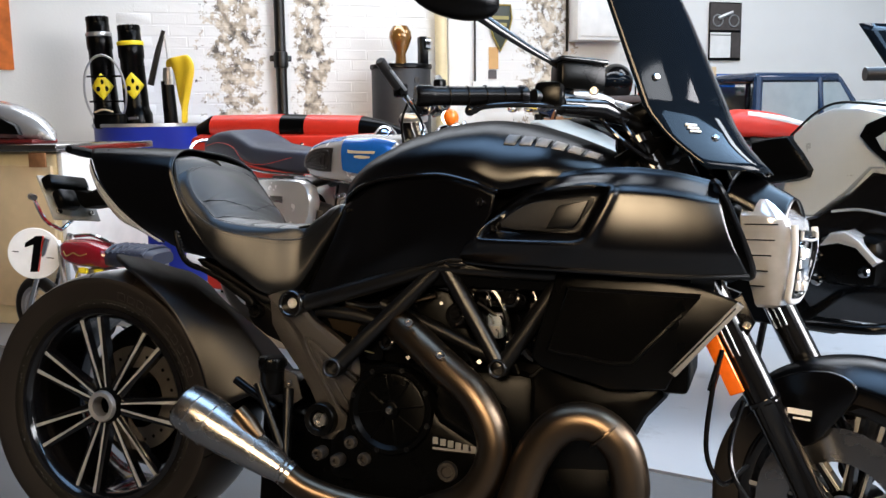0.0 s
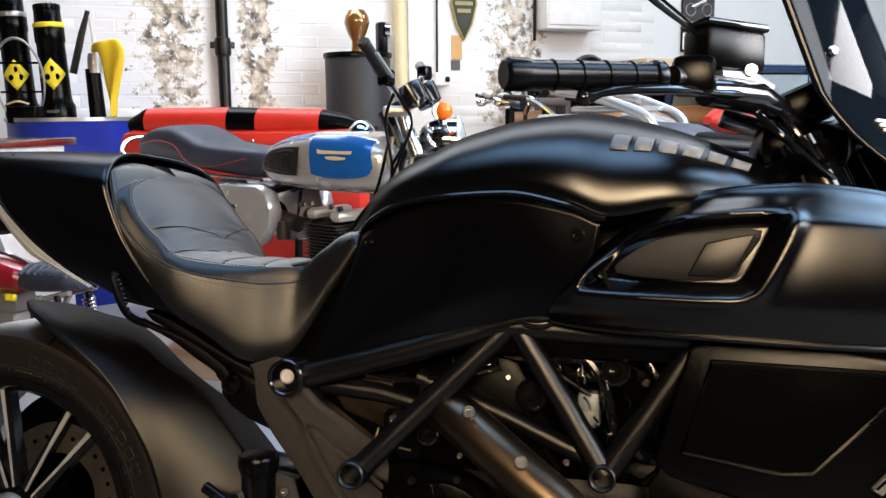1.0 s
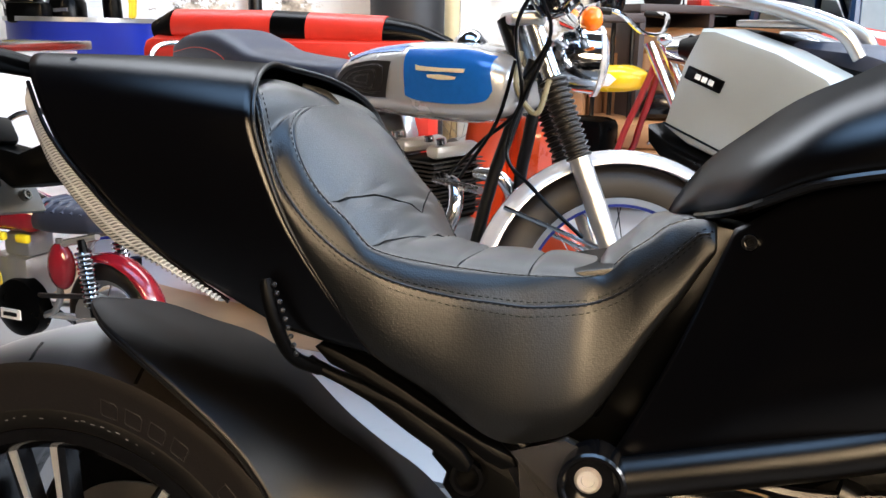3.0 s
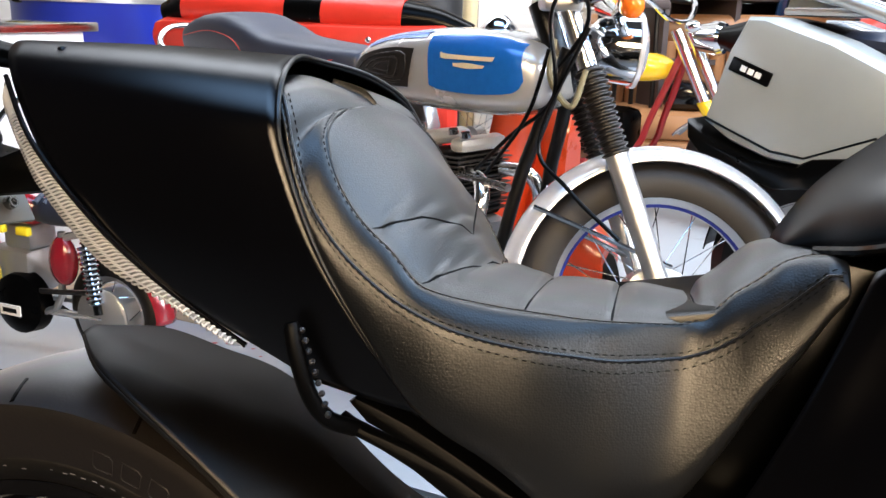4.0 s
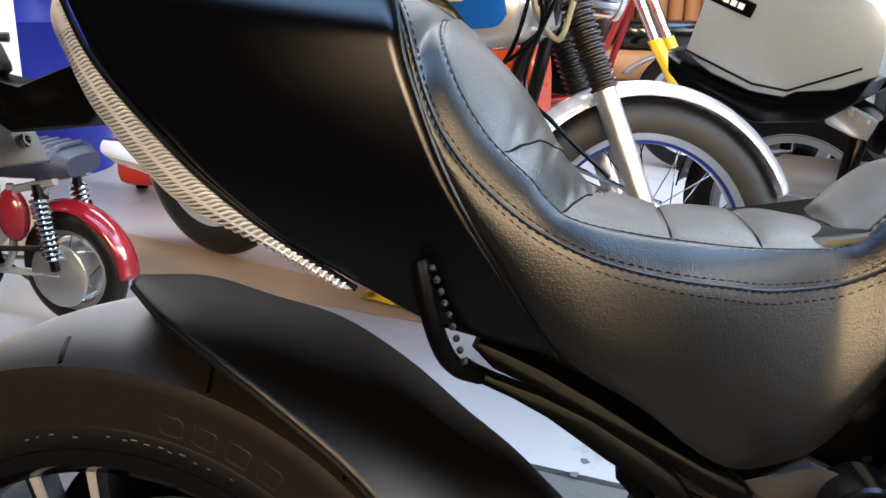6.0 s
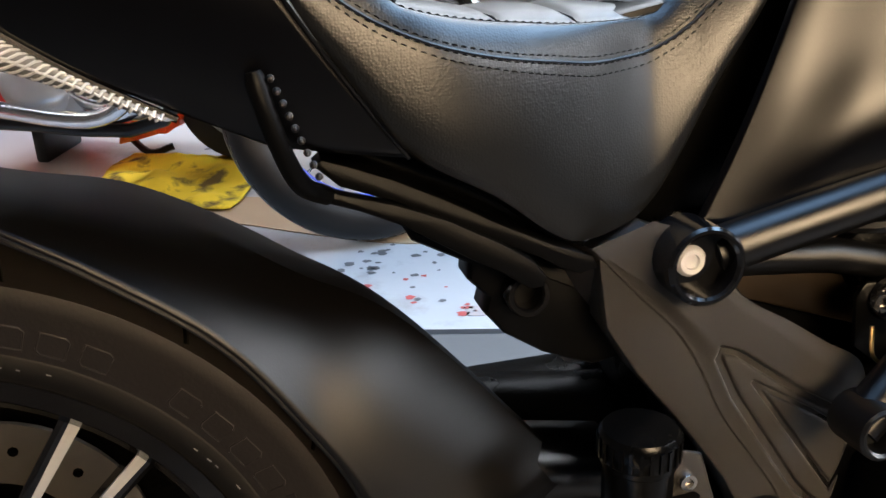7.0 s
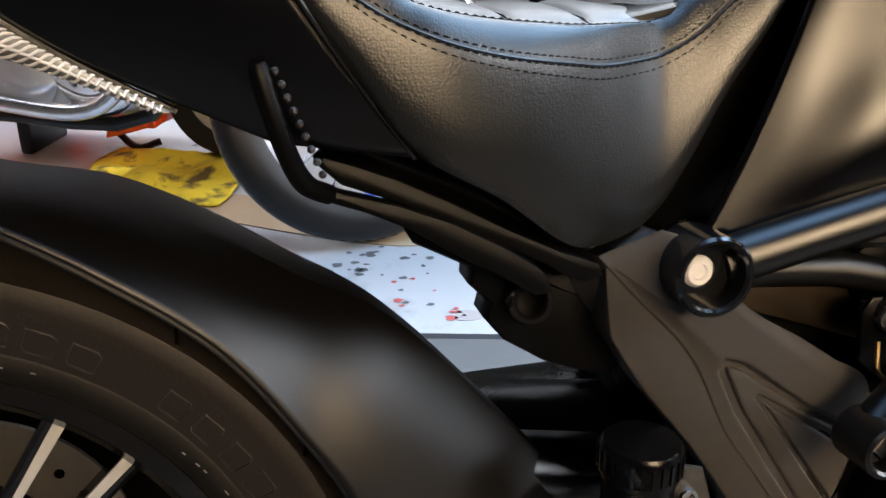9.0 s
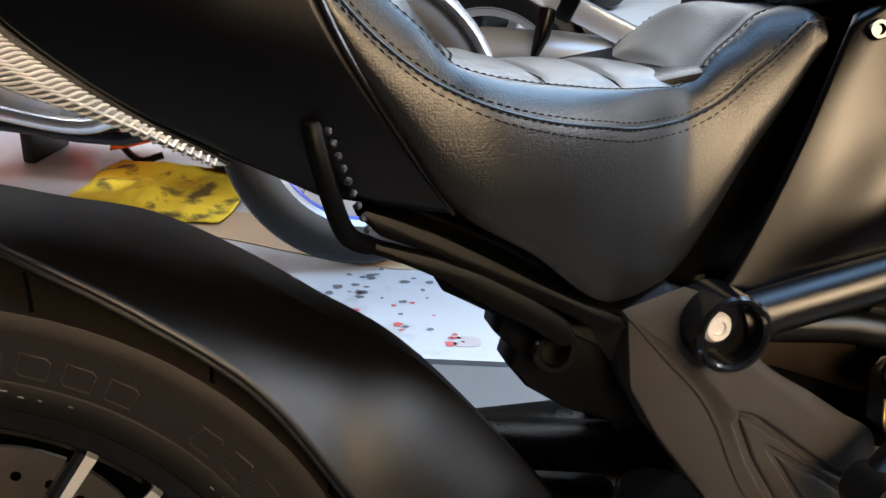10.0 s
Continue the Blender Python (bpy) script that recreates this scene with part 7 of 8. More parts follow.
for s in (-1, 1):
    prof = [(0.49, 0.735), (0.535, 0.90), (0.575, 0.985), (0.62, 0.985), (0.78, 0.935), (0.9, 0.88), (0.95, 0.83), (0.94, 0.72), (0.88, 0.67), (0.78, 0.645), (0.66, 0.655), (0.56, 0.69)]
    prof = [(x + 0.03, z) for x, z in prof]
    y0, y1 = (-0.38, -0.16) if s < 0 else (0.16, 0.38)
    pan = part("pannier", slab(B(), prof, y0, y1, 0.03), mat("pannier_silver", (0.3, 0.325, 0.32), 0.38, 0.2, var=0.06) if s < 0 else "silver", tour, "silver grey hard pannier with a black base")
    part("pannier_base", slab(B(), [(0.485, 0.735), (0.56, 0.69), (0.66, 0.655), (0.76, 0.648), (0.8, 0.675), (0.88, 0.685), (0.96, 0.72), (0.93, 0.66), (0.86, 0.61), (0.72, 0.59), (0.55, 0.63), (0.49, 0.69)], y0 - 0.006, y1 + 0.006, 0.012), "matt", pan)
    part("pannier_seam", tube(B(), [(0.53, y0 - 0.001, 0.745), (0.7, y0 - 0.001, 0.68), (0.78, y0 - 0.001, 0.672), (0.93, y0 - 0.001, 0.735)], 0.003, 6), "matt", pan)
    if s < 0:
        bd = Matrix.Translation((0.633, -0.382, 0.86)) @ Euler((0, radians(20), 0)).to_matrix().to_4x4()
        part("badge", box(B(), (0, 0, 0), (0.105, 0.008, 0.034), 0.003, bd), "matt", pan)
        for i in range(3):
            part("badge_mark", box(B(), (-0.016 + 0.019 * i, -0.005, 0), (0.014, 0.004, 0.013), 0, bd), "white", pan)
part("rack_rail", tube(B(), curve([(0.555, -0.2, 1.066), (0.7, -0.2, 1.045), (0.82, -0.2, 1.01), (0.9, -0.19, 0.975), (0.94, -0.18, 0.92)], 6), 0.018, 12), "silver", tour)
part("rack_rail", tube(B(), curve([(0.5, 0.12, 1.066), (0.66, 0.12, 1.045), (0.78, 0.12, 1.01), (0.86, 0.12, 0.975), (0.9, 0.12, 0.92)], 6), 0.018, 12), "silver", tour)
part("rack", box(B(), (0.72, -0.04, 1.0), (0.2, 0.3, 0.02), 0.008), "silver", tour)
part("tail", shell(dense([(0.4, 0.9, 0.96, 0.06), (0.55, 0.84, 0.99, 0.12), (0.8, 0.78, 0.95, 0.15), (1.05, 0.7, 0.92, 0.16), (1.3, 0.66, 0.9, 0.15)])), "matt", tour)
part("seat", shell(dense([(0.75, 0.9, 0.96, 0.12), (0.95, 0.86, 0.95, 0.15), (1.1, 0.83, 0.88, 0.15), (1.35, 0.82, 0.88, 0.14), (1.5, 0.84, 0.9, 0.1)])), "navy", tour)
fair_rows = dense([(1.42, 0.72, 0.86, 0.1), (1.5, 0.7, 0.90, 0.15), (1.56, 0.68, 0.945, 0.17), (1.62, 0.66, 1.0, 0.185), (1.68, 0.66, 1.035, 0.19), (1.8, 0.66, 1.04, 0.2), (1.95, 0.68, 1.02, 0.21), (2.1, 0.7, 0.98, 0.19), (2.25, 0.75, 0.92, 0.12)])
part("fairing", shell(fair_rows, 24, 0.7), tm, tour, "silver-blue fairing and tank", sub=1)
part("side_panel", slab(B(), [(1.56, 0.93), (1.62, 0.985), (1.68, 1.01), (1.76, 1.01), (1.84, 0.99), (1.84, 0.83), (1.8, 0.828), (1.735, 0.755), (1.635, 0.67), (1.515, 0.67), (1.535, 0.76)], -0.222, -0.17, 0.016), tm, tour)
part("panel_edge", tube(B(), curve([(1.55, -0.21, 0.925), (1.62, -0.205, 0.993), (1.68, -0.2, 1.024), (1.76, -0.2, 1.024), (1.86, -0.2, 1.01)], 6), 0.004, 8), "matt", tour)
part("air_intake", slab(B(), [(1.77, 0.925), (1.787, 0.96), (1.84, 0.985), (1.9, 0.98), (1.9, 0.84), (1.845, 0.85), (1.805, 0.885)], -0.24, -0.2, 0.008), "matt", tour)
part("intake_blade", slab(B(), [(1.82, 0.92), (1.85, 0.94), (1.89, 0.93), (1.88, 0.87), (1.84, 0.885)], -0.246, -0.236, 0.003), tm, tour)
part("belly", slab(B(), [(1.60, 0.66), (1.64, 0.672), (1.735, 0.752), (1.80, 0.822), (2.0, 0.83), (2.05, 0.6), (2.0, 0.40), (1.9, 0.345), (1.65, 0.34), (1.595, 0.41), (1.45, 0.45), (1.5, 0.6)], -0.205, 0.205, 0.025), "gloss", tour)
part("knee_bumper", slab(B(), [(1.43, 0.905), (1.5, 0.92), (1.556, 0.925), (1.6, 0.87), (1.633, 0.82), (1.625, 0.795), (1.585, 0.782), (1.497, 0.769), (1.43, 0.775)], -0.25, -0.17, 0.02), "matt", tour)
part("trim_line", tube(B(), curve([(1.69, -0.21, 0.69), (1.78, -0.212, 0.7), (1.9, -0.212, 0.68)], 5), 0.005, 8), "silver", tour)
for s in (-1, 1):
    part("cylinder_head", box(B(), (1.8, s * 0.3, 0.56), (0.19, 0.16, 0.15), 0.04), "engine", tour)
    part("head_cover", slab(B(), [(1.72, 0.6), (1.755, 0.645), (1.8, 0.652), (1.84, 0.63), (1.895, 0.57), (1.88, 0.555), (1.83, 0.605), (1.78, 0.615)], min(s * 0.39, s * 0.3), max(s * 0.39, s * 0.3), 0.01), "silver", tour)
    for bx, bz in ((1.718, 0.572), (1.855, 0.537), (1.72, 0.5)):
        part("head_bolt", lathe(B(), [(0, 0.012), (0.014, 0.01), (0.018, 0)], 14, axis((bx, s * 0.38, bz), (0, s, 0))), "chrome", tour)
    part("head_guard", tube(B(), curve([(1.64, s * 0.2, 0.36), (1.68, s * 0.36, 0.36), (1.8, s * 0.4, 0.37), (1.92, s * 0.38, 0.38), (1.95, s * 0.2, 0.38)], 5), 0.016, 10), "matt", tour)
    part("fork_leg", tube(B(), [(1.98, s * 0.09, 0.78), (2.25, s * 0.09, 0.31)], 0.027, 14), "alu", tour)
    part("handlebar", tube(B(), curve([(1.85, s * 0.40, 1.1), (1.92, s * 0.33, 1.1), (1.96, s * 0.15, 1.07), (1.96, 0, 1.06)], 5), 0.014, 10), "matt", tour)
    part("grip", tube(B(), [(1.838, s * 0.41, 1.1), (1.92, s * 0.335, 1.1)], 0.019, 12), "rubber", tour)
    part("mirror", ball(B(), (2.03, s * 0.44, 1.24), (0.03, 0.05, 0.045), 16), "matt", tour)
    part("mirror_stem", tube(B(), [(1.94, s * 0.3, 1.1), (2.03, s * 0.43, 1.22)], 0.007, 8), "matt", tour)
part("screen", patch(B(), 10, 10, lambda u, v: Vector((1.98 - 0.16 * v - 0.08 * (2 * u - 1) ** 2, 0.4 * (u - 0.5), 1.02 + 0.24 * v))), "glass_dark", tour, thick=0.004)
part("swing_arm", tube(B(), [(0.75, 0.13, 0.31), (1.3, 0.12, 0.42)], 0.045, 14), "alu", tour)
can = part("silencer", tube(B(), [(0.735, -0.225, 0.445), (0.755, -0.225, 0.447), (0.95, -0.225, 0.452), (1.14, -0.22, 0.45), (1.2, -0.2, 0.43), (1.27, -0.16, 0.38)], [0.05, 0.062, 0.066, 0.062, 0.04, 0.03], 24, squash=0.8), "alu_bright", tour, "satin silver silencer")
part("tail_ring", lathe(B(), [(0.03, -0.006), (0.034, 0.004), (0.046, 0.004), (0.049, -0.006)], 24, axis((0.738, -0.225, 0.445), (-0.85, -0.5, 0.1))), "gloss", can)
part("tail_bore", lathe(B(), [(0, -0.002), (0.031, -0.002), (0.031, -0.01)], 24, axis((0.738, -0.225, 0.445), (-0.85, -0.5, 0.1))), pale_gold, can)
part("peg_strut", box(B(), (0, 0, 0), (0.36, 0.035, 0.062), 0.012, Matrix.Translation((1.02, -0.255, 0.557)) @ Euler((0, radians(21), 0)).to_matrix().to_4x4()), "silver", tour, "flat silver footrest strut")
part("strut_clamp", box(B(), (0, 0, 0), (0.045, 0.045, 0.075), 0.008, Matrix.Translation((0.975, -0.257, 0.575)) @ Euler((0, radians(21), 0)).to_matrix().to_4x4()), "matt", tour)
part("rear_peg", tube(B(), [(0.925, -0.26, 0.56), (0.92, -0.285, 0.5), (0.905, -0.3, 0.44)], [0.024, 0.02, 0.008], 10), "matt", tour)
part("wheel_hugger", arc_guard(0.75, 0.31, 0.335, 175, 20, 0.09), "matt", tour, thick=0.004)
part("engine", box(B(), (1.5, 0, 0.42), (0.42, 0.26, 0.3), 0.04), "engine", tour)
part("foot_peg", tube(B(), [(1.3, -0.14, 0.42), (1.3, -0.3, 0.42)], 0.014, 10), "alu", tour)
part("centre_stand", tube(B(), [(1.35, -0.13, 0.34), (1.28, -0.17, 0.012)], 0.014, 8), "matt", tour)
part("centre_stand", tube(B(), [(1.35, 0.13, 0.34), (1.28, 0.17, 0.012)], 0.014, 8), "matt", tour)

# ---- yellow motorcycle ----
ycol = mat("yellow_paint", (0.85, 0.55, 0.015), 0.25, coat=0.6, var=0.08)
yb = thing("yellow_motorcycle", "small yellow motorcycle with chrome forks", "motorcycle", pose(-0.38, 4.2, 0, 0, 0, -22))
spoked_wheel(yb, -0.26, 0.3, 0.09, "alu", 0.06, n=24)
spoked_wheel(yb, 1.3, 0.3, 0.08, "alu", 0.06, n=24)
part("fuel_tank", shell(dense([(0.38, 0.745, 0.8, 0.06), (0.43, 0.73, 0.835, 0.11), (0.52, 0.725, 0.865, 0.13), (0.6, 0.73, 0.87, 0.13), (0.66, 0.745, 0.85, 0.1), (0.69, 0.765, 0.825, 0.05)]), 20, 0.65), ycol, yb, "yellow fuel tank with a pale flash", sub=1)
part("tank_flash", slab(B(), [(0.43, 0.78), (0.5, 0.80), (0.58, 0.825), (0.61, 0.80), (0.58, 0.765), (0.45, 0.755)], -0.134, -0.12, 0.003), "white", yb)
part("seat", shell(dense([(-0.25, 0.78, 0.84, 0.08), (0.0, 0.76, 0.83, 0.12), (0.35, 0.76, 0.82, 0.1)])), "navy", yb)
for s in (-1, 1):
    part("fork_leg", tube(B(), [(0.72, s * 0.09, 0.98), (0.86, s * 0.09, 0.64)], 0.022, 12), "polished", yb, "chrome fork leg")
    part("fork_slider", tube(B(), [(0.85, s * 0.09, 0.66), (0.9, s * 0.09, 0.55), (1.0, s * 0.09, 0.3)], [0.028, 0.026, 0.024], 12), ycol, yb)
    part("frame_tube", tube(B(), curve([(0.74, s * 0.03, 0.9), (0.66, s * 0.08, 0.6), (0.55, s * 0.11, 0.3), (0.1, s * 0.11, 0.3), (0.0, s * 0.11, 0.7)], 4), 0.014, 8), mat("red_frame", (0.25, 0.01, 0.012), 0.35), yb)
    part("indicator", ball(B(), (0.8, s * 0.15, 1.0), (0.03, 0.03, 0.03), 14), "chrome", yb)
    part("grip", tube(B(), [(0.55, s * 0.36, 1.13), (0.65, s * 0.33, 1.12)], 0.017, 10), "rubber", yb)
part("handlebar", tube(B(), curve([(0.56, -0.36, 1.13), (0.66, -0.3, 1.12), (0.7, -0.12, 1.03), (0.7, 0.12, 1.03), (0.66, 0.3, 1.12), (0.56, 0.36, 1.13)], 5), 0.011, 8), "chrome", yb)
part("headlamp", lathe(B(), [(0, -0.1), (0.06, -0.08), (0.08, 0), (0.07, 0.02), (0, 0.04)], 24, axis((0.86, 0, 0.95), (1, 0, 0))), "chrome", yb)
part("front_mudguard", arc_guard(1.0, 0.3, 0.33, 150, 20, 0.05), "silver", yb, thick=0.004)
part("engine", box(B(), (0.38, 0, 0.45), (0.36, 0.24, 0.28), 0.05), "engine", yb)
part("number_board", box(B(), (0.3, -0.16, 0.62), (0.2, 0.01, 0.14), 0.004), "white", yb)
part("stand", tube(B(), [(0.3, 0.11, 0.3), (0.28, 0.28, 0.01)], 0.012, 8), "frame", yb)

for ob in yb.children:
    if ob.name.startswith("wheel"):
        continue
    for v in ob.data.vertices:
        v.co.x, v.co.z = v.co.x * 1.3, v.co.z - 0.05 * min(1, max(0, (v.co.z - 0.3) / 0.3))

# orange-red leg shield of a scooter between the two
scooter = thing("scooter_shield", "orange-red scooter leg shield with a front wheel", "scooter", pose(0.1, 1.98, 0, 0, 0, -20))
ocol = mat("orange_red_paint", (0.75, 0.06, 0.008), 0.3, coat=0.5, var=0.1)
part("leg_shield", patch(B(), 16, 20, lambda u, v: Vector((0.06 - 0.25 * (1 - v) ** 1.4 * 0.5 - 0.1 * (2 * u - 1) ** 2, (u - 0.5) * (0.48 - 0.14 * v), 0.12 + 0.68 * v))), ocol, scooter, thick=0.006)
part("horn_cover", shell(dense([(0.0, 0.2, 0.5, 0.06), (0.06, 0.15, 0.78, 0.07), (0.12, 0.2, 0.7, 0.05)])), ocol, scooter)
part("front_guard", shell(dense([(-0.08, 0.24, 0.32, 0.05), (0.02, 0.18, 0.42, 0.085), (0.14, 0.17, 0.42, 0.09), (0.26, 0.18, 0.34, 0.06)])), ocol, scooter)
m = Matrix.Translation((0.1, 0, 0.2)) @ Euler((radians(90), 0, 0)).to_matrix().to_4x4()
part("tyre", lathe(B(), [(0.12, -0.04), (0.18, -0.045), (0.2, 0), (0.18, 0.045), (0.12, 0.04), (0.12, -0.04)], 40, m), "rubber", scooter)
part("rim", lathe(B(), [(0, -0.03), (0.12, -0.035), (0.125, 0), (0.12, 0.035), (0, 0.03)], 40, m), "alu", scooter)
part("floor_board", box(B(), (-0.32, 0, 0.14), (0.5, 0.3, 0.04), 0.01), ocol, scooter)
part("stand_leg", box(B(), (-0.5, 0, 0.06), (0.04, 0.2, 0.12), 0.01), "frame", scooter)

# ---- dark red mini motorcycle with a number disc ----
mini = thing("mini_motorcycle", "small dark red motorcycle with a white number disc", "motorcycle", pose(-0.93, 1.34, 0, 0, 0, 172))
mred = mat("maroon_paint", (0.22, 0.008, 0.015), 0.2, coat=0.7, var=0.2, scale=20)
spoked_wheel(mini, 0.0, 0.155, 0.05, "alu", 0.075, n=20)
spoked_wheel(mini, 0.72, 0.155, 0.05, "alu", 0.04, n=20)
part("sprocket", lathe(B(), [(0, 0.004), (0.08, 0.004), (0.085, 0), (0.08, -0.004), (0, -0.004)], 30, axis((0, 0.06, 0.155), (0, 1, 0))), "alu", mini)
part("fuel_tank", shell(dense([(0.2, 0.39, 0.45, 0.05), (0.24, 0.375, 0.475, 0.075), (0.36, 0.375, 0.5, 0.08), (0.46, 0.39, 0.495, 0.075), (0.52, 0.42, 0.47, 0.04)]), 20, 0.65), mred, mini, "dark red fuel tank with faded gold script", sub=1)
part("tank_script", tube(B(), curve([(0.44, 0.0815, 0.45), (0.42, 0.083, 0.43), (0.38, 0.083, 0.445), (0.34, 0.083, 0.435), (0.3, 0.081, 0.445)], 4), 0.003, 6), mat("gold_script", (0.4, 0.25, 0.08), 0.4, 0.6), mini)
part("tank_strap", tube(B(), curve([(0.46, 0, 0.505), (0.34, 0, 0.512), (0.22, 0, 0.475)], 5), 0.008, 8), "chrome", mini)
seatm = part("seat", shell(dense([(-0.06, 0.41, 0.46, 0.06), (0.0, 0.4, 0.48, 0.085), (0.15, 0.39, 0.475, 0.085), (0.22, 0.39, 0.45, 0.06)]), 20, 0.6), "navy", mini, "black ribbed seat")
for i in range(7):
    x = -0.02 + 0.034 * i
    part("seat_rib", tube(B(), [(x, -0.08, 0.455), (x, -0.04, 0.479), (x, 0.04, 0.479), (x, 0.08, 0.455)], 0.008, 8), "navy", seatm)
part("rear_guard", arc_guard(0.0, 0.155, 0.185, 180, 60, 0.04), mred, mini, thick=0.004)
part("side_box", ball(B(), (0.12, 0.06, 0.3), (0.045, 0.03, 0.07), 16), mred, mini)
for s in (-1, 1):
    part("frame_tube", tube(B(), curve([(0.54, s * 0.02, 0.48), (0.48, s * 0.05, 0.25), (0.4, s * 0.06, 0.15), (0.16, s * 0.06, 0.16), (0.12, s * 0.06, 0.38)], 4), 0.01, 8), "alu", mini)
    part("frame_tube", tube(B(), [(-0.02, s * 0.06, 0.40), (0.1, s * 0.06, 0.37), (0.16, s * 0.05, 0.28)], 0.011, 8), "silver", mini)
    part("swing_arm", tube(B(), [(0.0, s * 0.055, 0.155), (0.2, s * 0.055, 0.145)], 0.011, 8), "silver", mini)
    part("shock_rod", tube(B(), [(0.0, s * 0.07, 0.17), (0.03, s * 0.07, 0.39)], 0.012, 8), "matt", mini)
    part("spring", tube(B(), [Vector((0.004, s * 0.07, 0.2)).lerp(Vector((0.028, s * 0.07, 0.36)), i / 96) + Vector((0.02 * math.cos(i * 0.785), 0.02 * math.sin(i * 0.785), 0)) for i in range(97)], 0.0045, 6), "chrome", mini)
    part("fork_leg", tube(B(), [(0.56, s * 0.06, 0.5), (0.72, s * 0.06, 0.155)], 0.014, 10), "chrome", mini)
    part("handlebar", tube(B(), curve([(0.54, 0, 0.53), (0.54, s * 0.08, 0.58), (0.5, s * 0.16, 0.68), (0.44, s * 0.22, 0.70)], 5), 0.009, 8), "chrome", mini)
    part("grip", tube(B(), [(0.44, s * 0.22, 0.70), (0.37, s * 0.26, 0.70)], 0.014, 8), "rubber", mini)
part("engine", box(B(), (0.33, 0, 0.24), (0.16, 0.13, 0.14), 0.03), "alu", mini)
part("cylinder", box(B(), (0.3, 0, 0.34), (0.1, 0.1, 0.07), 0.015), "alu", mini)
part("engine_case", lathe(B(), [(0, 0.045), (0.05, 0.04), (0.085, 0.02), (0.09, -0.02)], 28, axis((0.28, 0.06, 0.16), (0, 1, 0))), "engine", mini)
part("case_label", box(B(), (0.28, 0.107, 0.15), (0.075, 0.004, 0.03)), "white", mini)
part("case_label_mark", box(B(), (0.28, 0.1095, 0.15), (0.05, 0.003, 0.012)), "matt", mini)
for x in (0.24, 0.33):
    part("yellow_tag", box(B(), (x, 0.075, 0.37), (0.045, 0.02, 0.025), 0.006), hazard, mini)
part("fuel_line", tube(B(), curve([(0.36, 0.07, 0.38), (0.38, 0.08, 0.32), (0.34, 0.08, 0.26), (0.35, 0.07, 0.2)], 5), 0.004, 6), mat("yellow_hose", (0.7, 0.5, 0.05), 0.4), mini)
part("chain_guard", tube(B(), [(0.02, 0.065, 0.225), (0.24, 0.065, 0.2)], 0.008, 6), "cast", mini)
dm = axis((0.62, 0.085, 0.43), (-0.55, 0.83, 0.0))
disc1 = part("number_disc", lathe(B(), [(0, 0.004), (0.112, 0.004), (0.115, 0.001), (0.115, -0.004), (0, -0.004)], 40, dm), "white", mini, "white racing number disc")
zz = Vector((-0.55, 0.83, 0)).normalized()
xx = Vector((0, 0, 1)).cross(zz)
face = Matrix.Translation(Vector((0.62, 0.085, 0.43)) + zz * 0.0055) @ Matrix((xx, -zz, Vector((0, 0, 1)))).transposed().to_4x4()
part("numeral", slab(B(), [(-0.024, -0.082), (0.008, -0.082), (0.04, 0.078), (0.012, 0.078), (-0.036, 0.048), (-0.038, 0.028), (0.0, 0.04)], -0.001, 0.001, m=face), "matt", disc1, "black numeral one")
part("numeral_edge", slab(B(), [(0.009, -0.082), (0.014, -0.082), (0.046, 0.078), (0.041, 0.078)], -0.001, 0.001, m=face), "red", disc1)
for x0, x1, z in ((-0.092, -0.066, 0.012), (0.05, 0.082, -0.022)):
    part("disc_mark", slab(B(), [(x0, z), (x1, z - 0.004), (x1, z), (x0, z + 0.004)], -0.001, 0.001, m=face), "matt", disc1)
part("kick_stand", tube(B(), [(0.3, -0.06, 0.12), (0.3, -0.18, 0.01)], 0.008, 8), "frame", mini)

# ---- brown tufted sofa ----
sofa = thing("sofa", "brown leather sofa with channelled back", "sofa", pose(0.72, 4.62, 0, 0, 0, 8))
bl = leather("tan_brown_hide", (0.33, 0.15, 0.06), 0.42, 240, 0.2)
part("base", box(B(), (0, 0, 0.2), (1.5, 0.75, 0.3), 0.05), bl, sofa)
part("cushion", box(B(), (0, -0.05, 0.42), (1.3, 0.62, 0.16), 0.06), bl, sofa)
part("back", box(B(), (0, 0.3, 0.62), (1.5, 0.16, 0.66), 0.06), bl, sofa)
part("top_roll", tube(B(), [(-0.74, 0.27, 0.92), (0.74, 0.27, 0.95)], 0.085, 18), bl, sofa)
for i in range(15):
    part("channel", tube(B(), [(-0.66 + 0.094 * i, 0.2, 0.48), (-0.66 + 0.094 * i, 0.2, 0.86)], 0.045, 12), bl, sofa)
for s in (-1, 1):
    part("arm", box(B(), (s * 0.72, -0.02, 0.42), (0.14, 0.74, 0.5), 0.06), bl, sofa)
    for y in (-0.3, 0.3):
        part("foot", tube(B(), [(s * 0.66, y, 0), (s * 0.66, y, 0.06)], 0.03, 10), "matt", sofa)
blackbag = solid("black_pad", box(B(), (0, 0, 0), (0.5, 0.2, 0.16), 0.05), "gloss", "glossy black cushion lying on the sofa", "cushion", m=pose(0.66, 4.45, 0.582, 0, 0, 8))

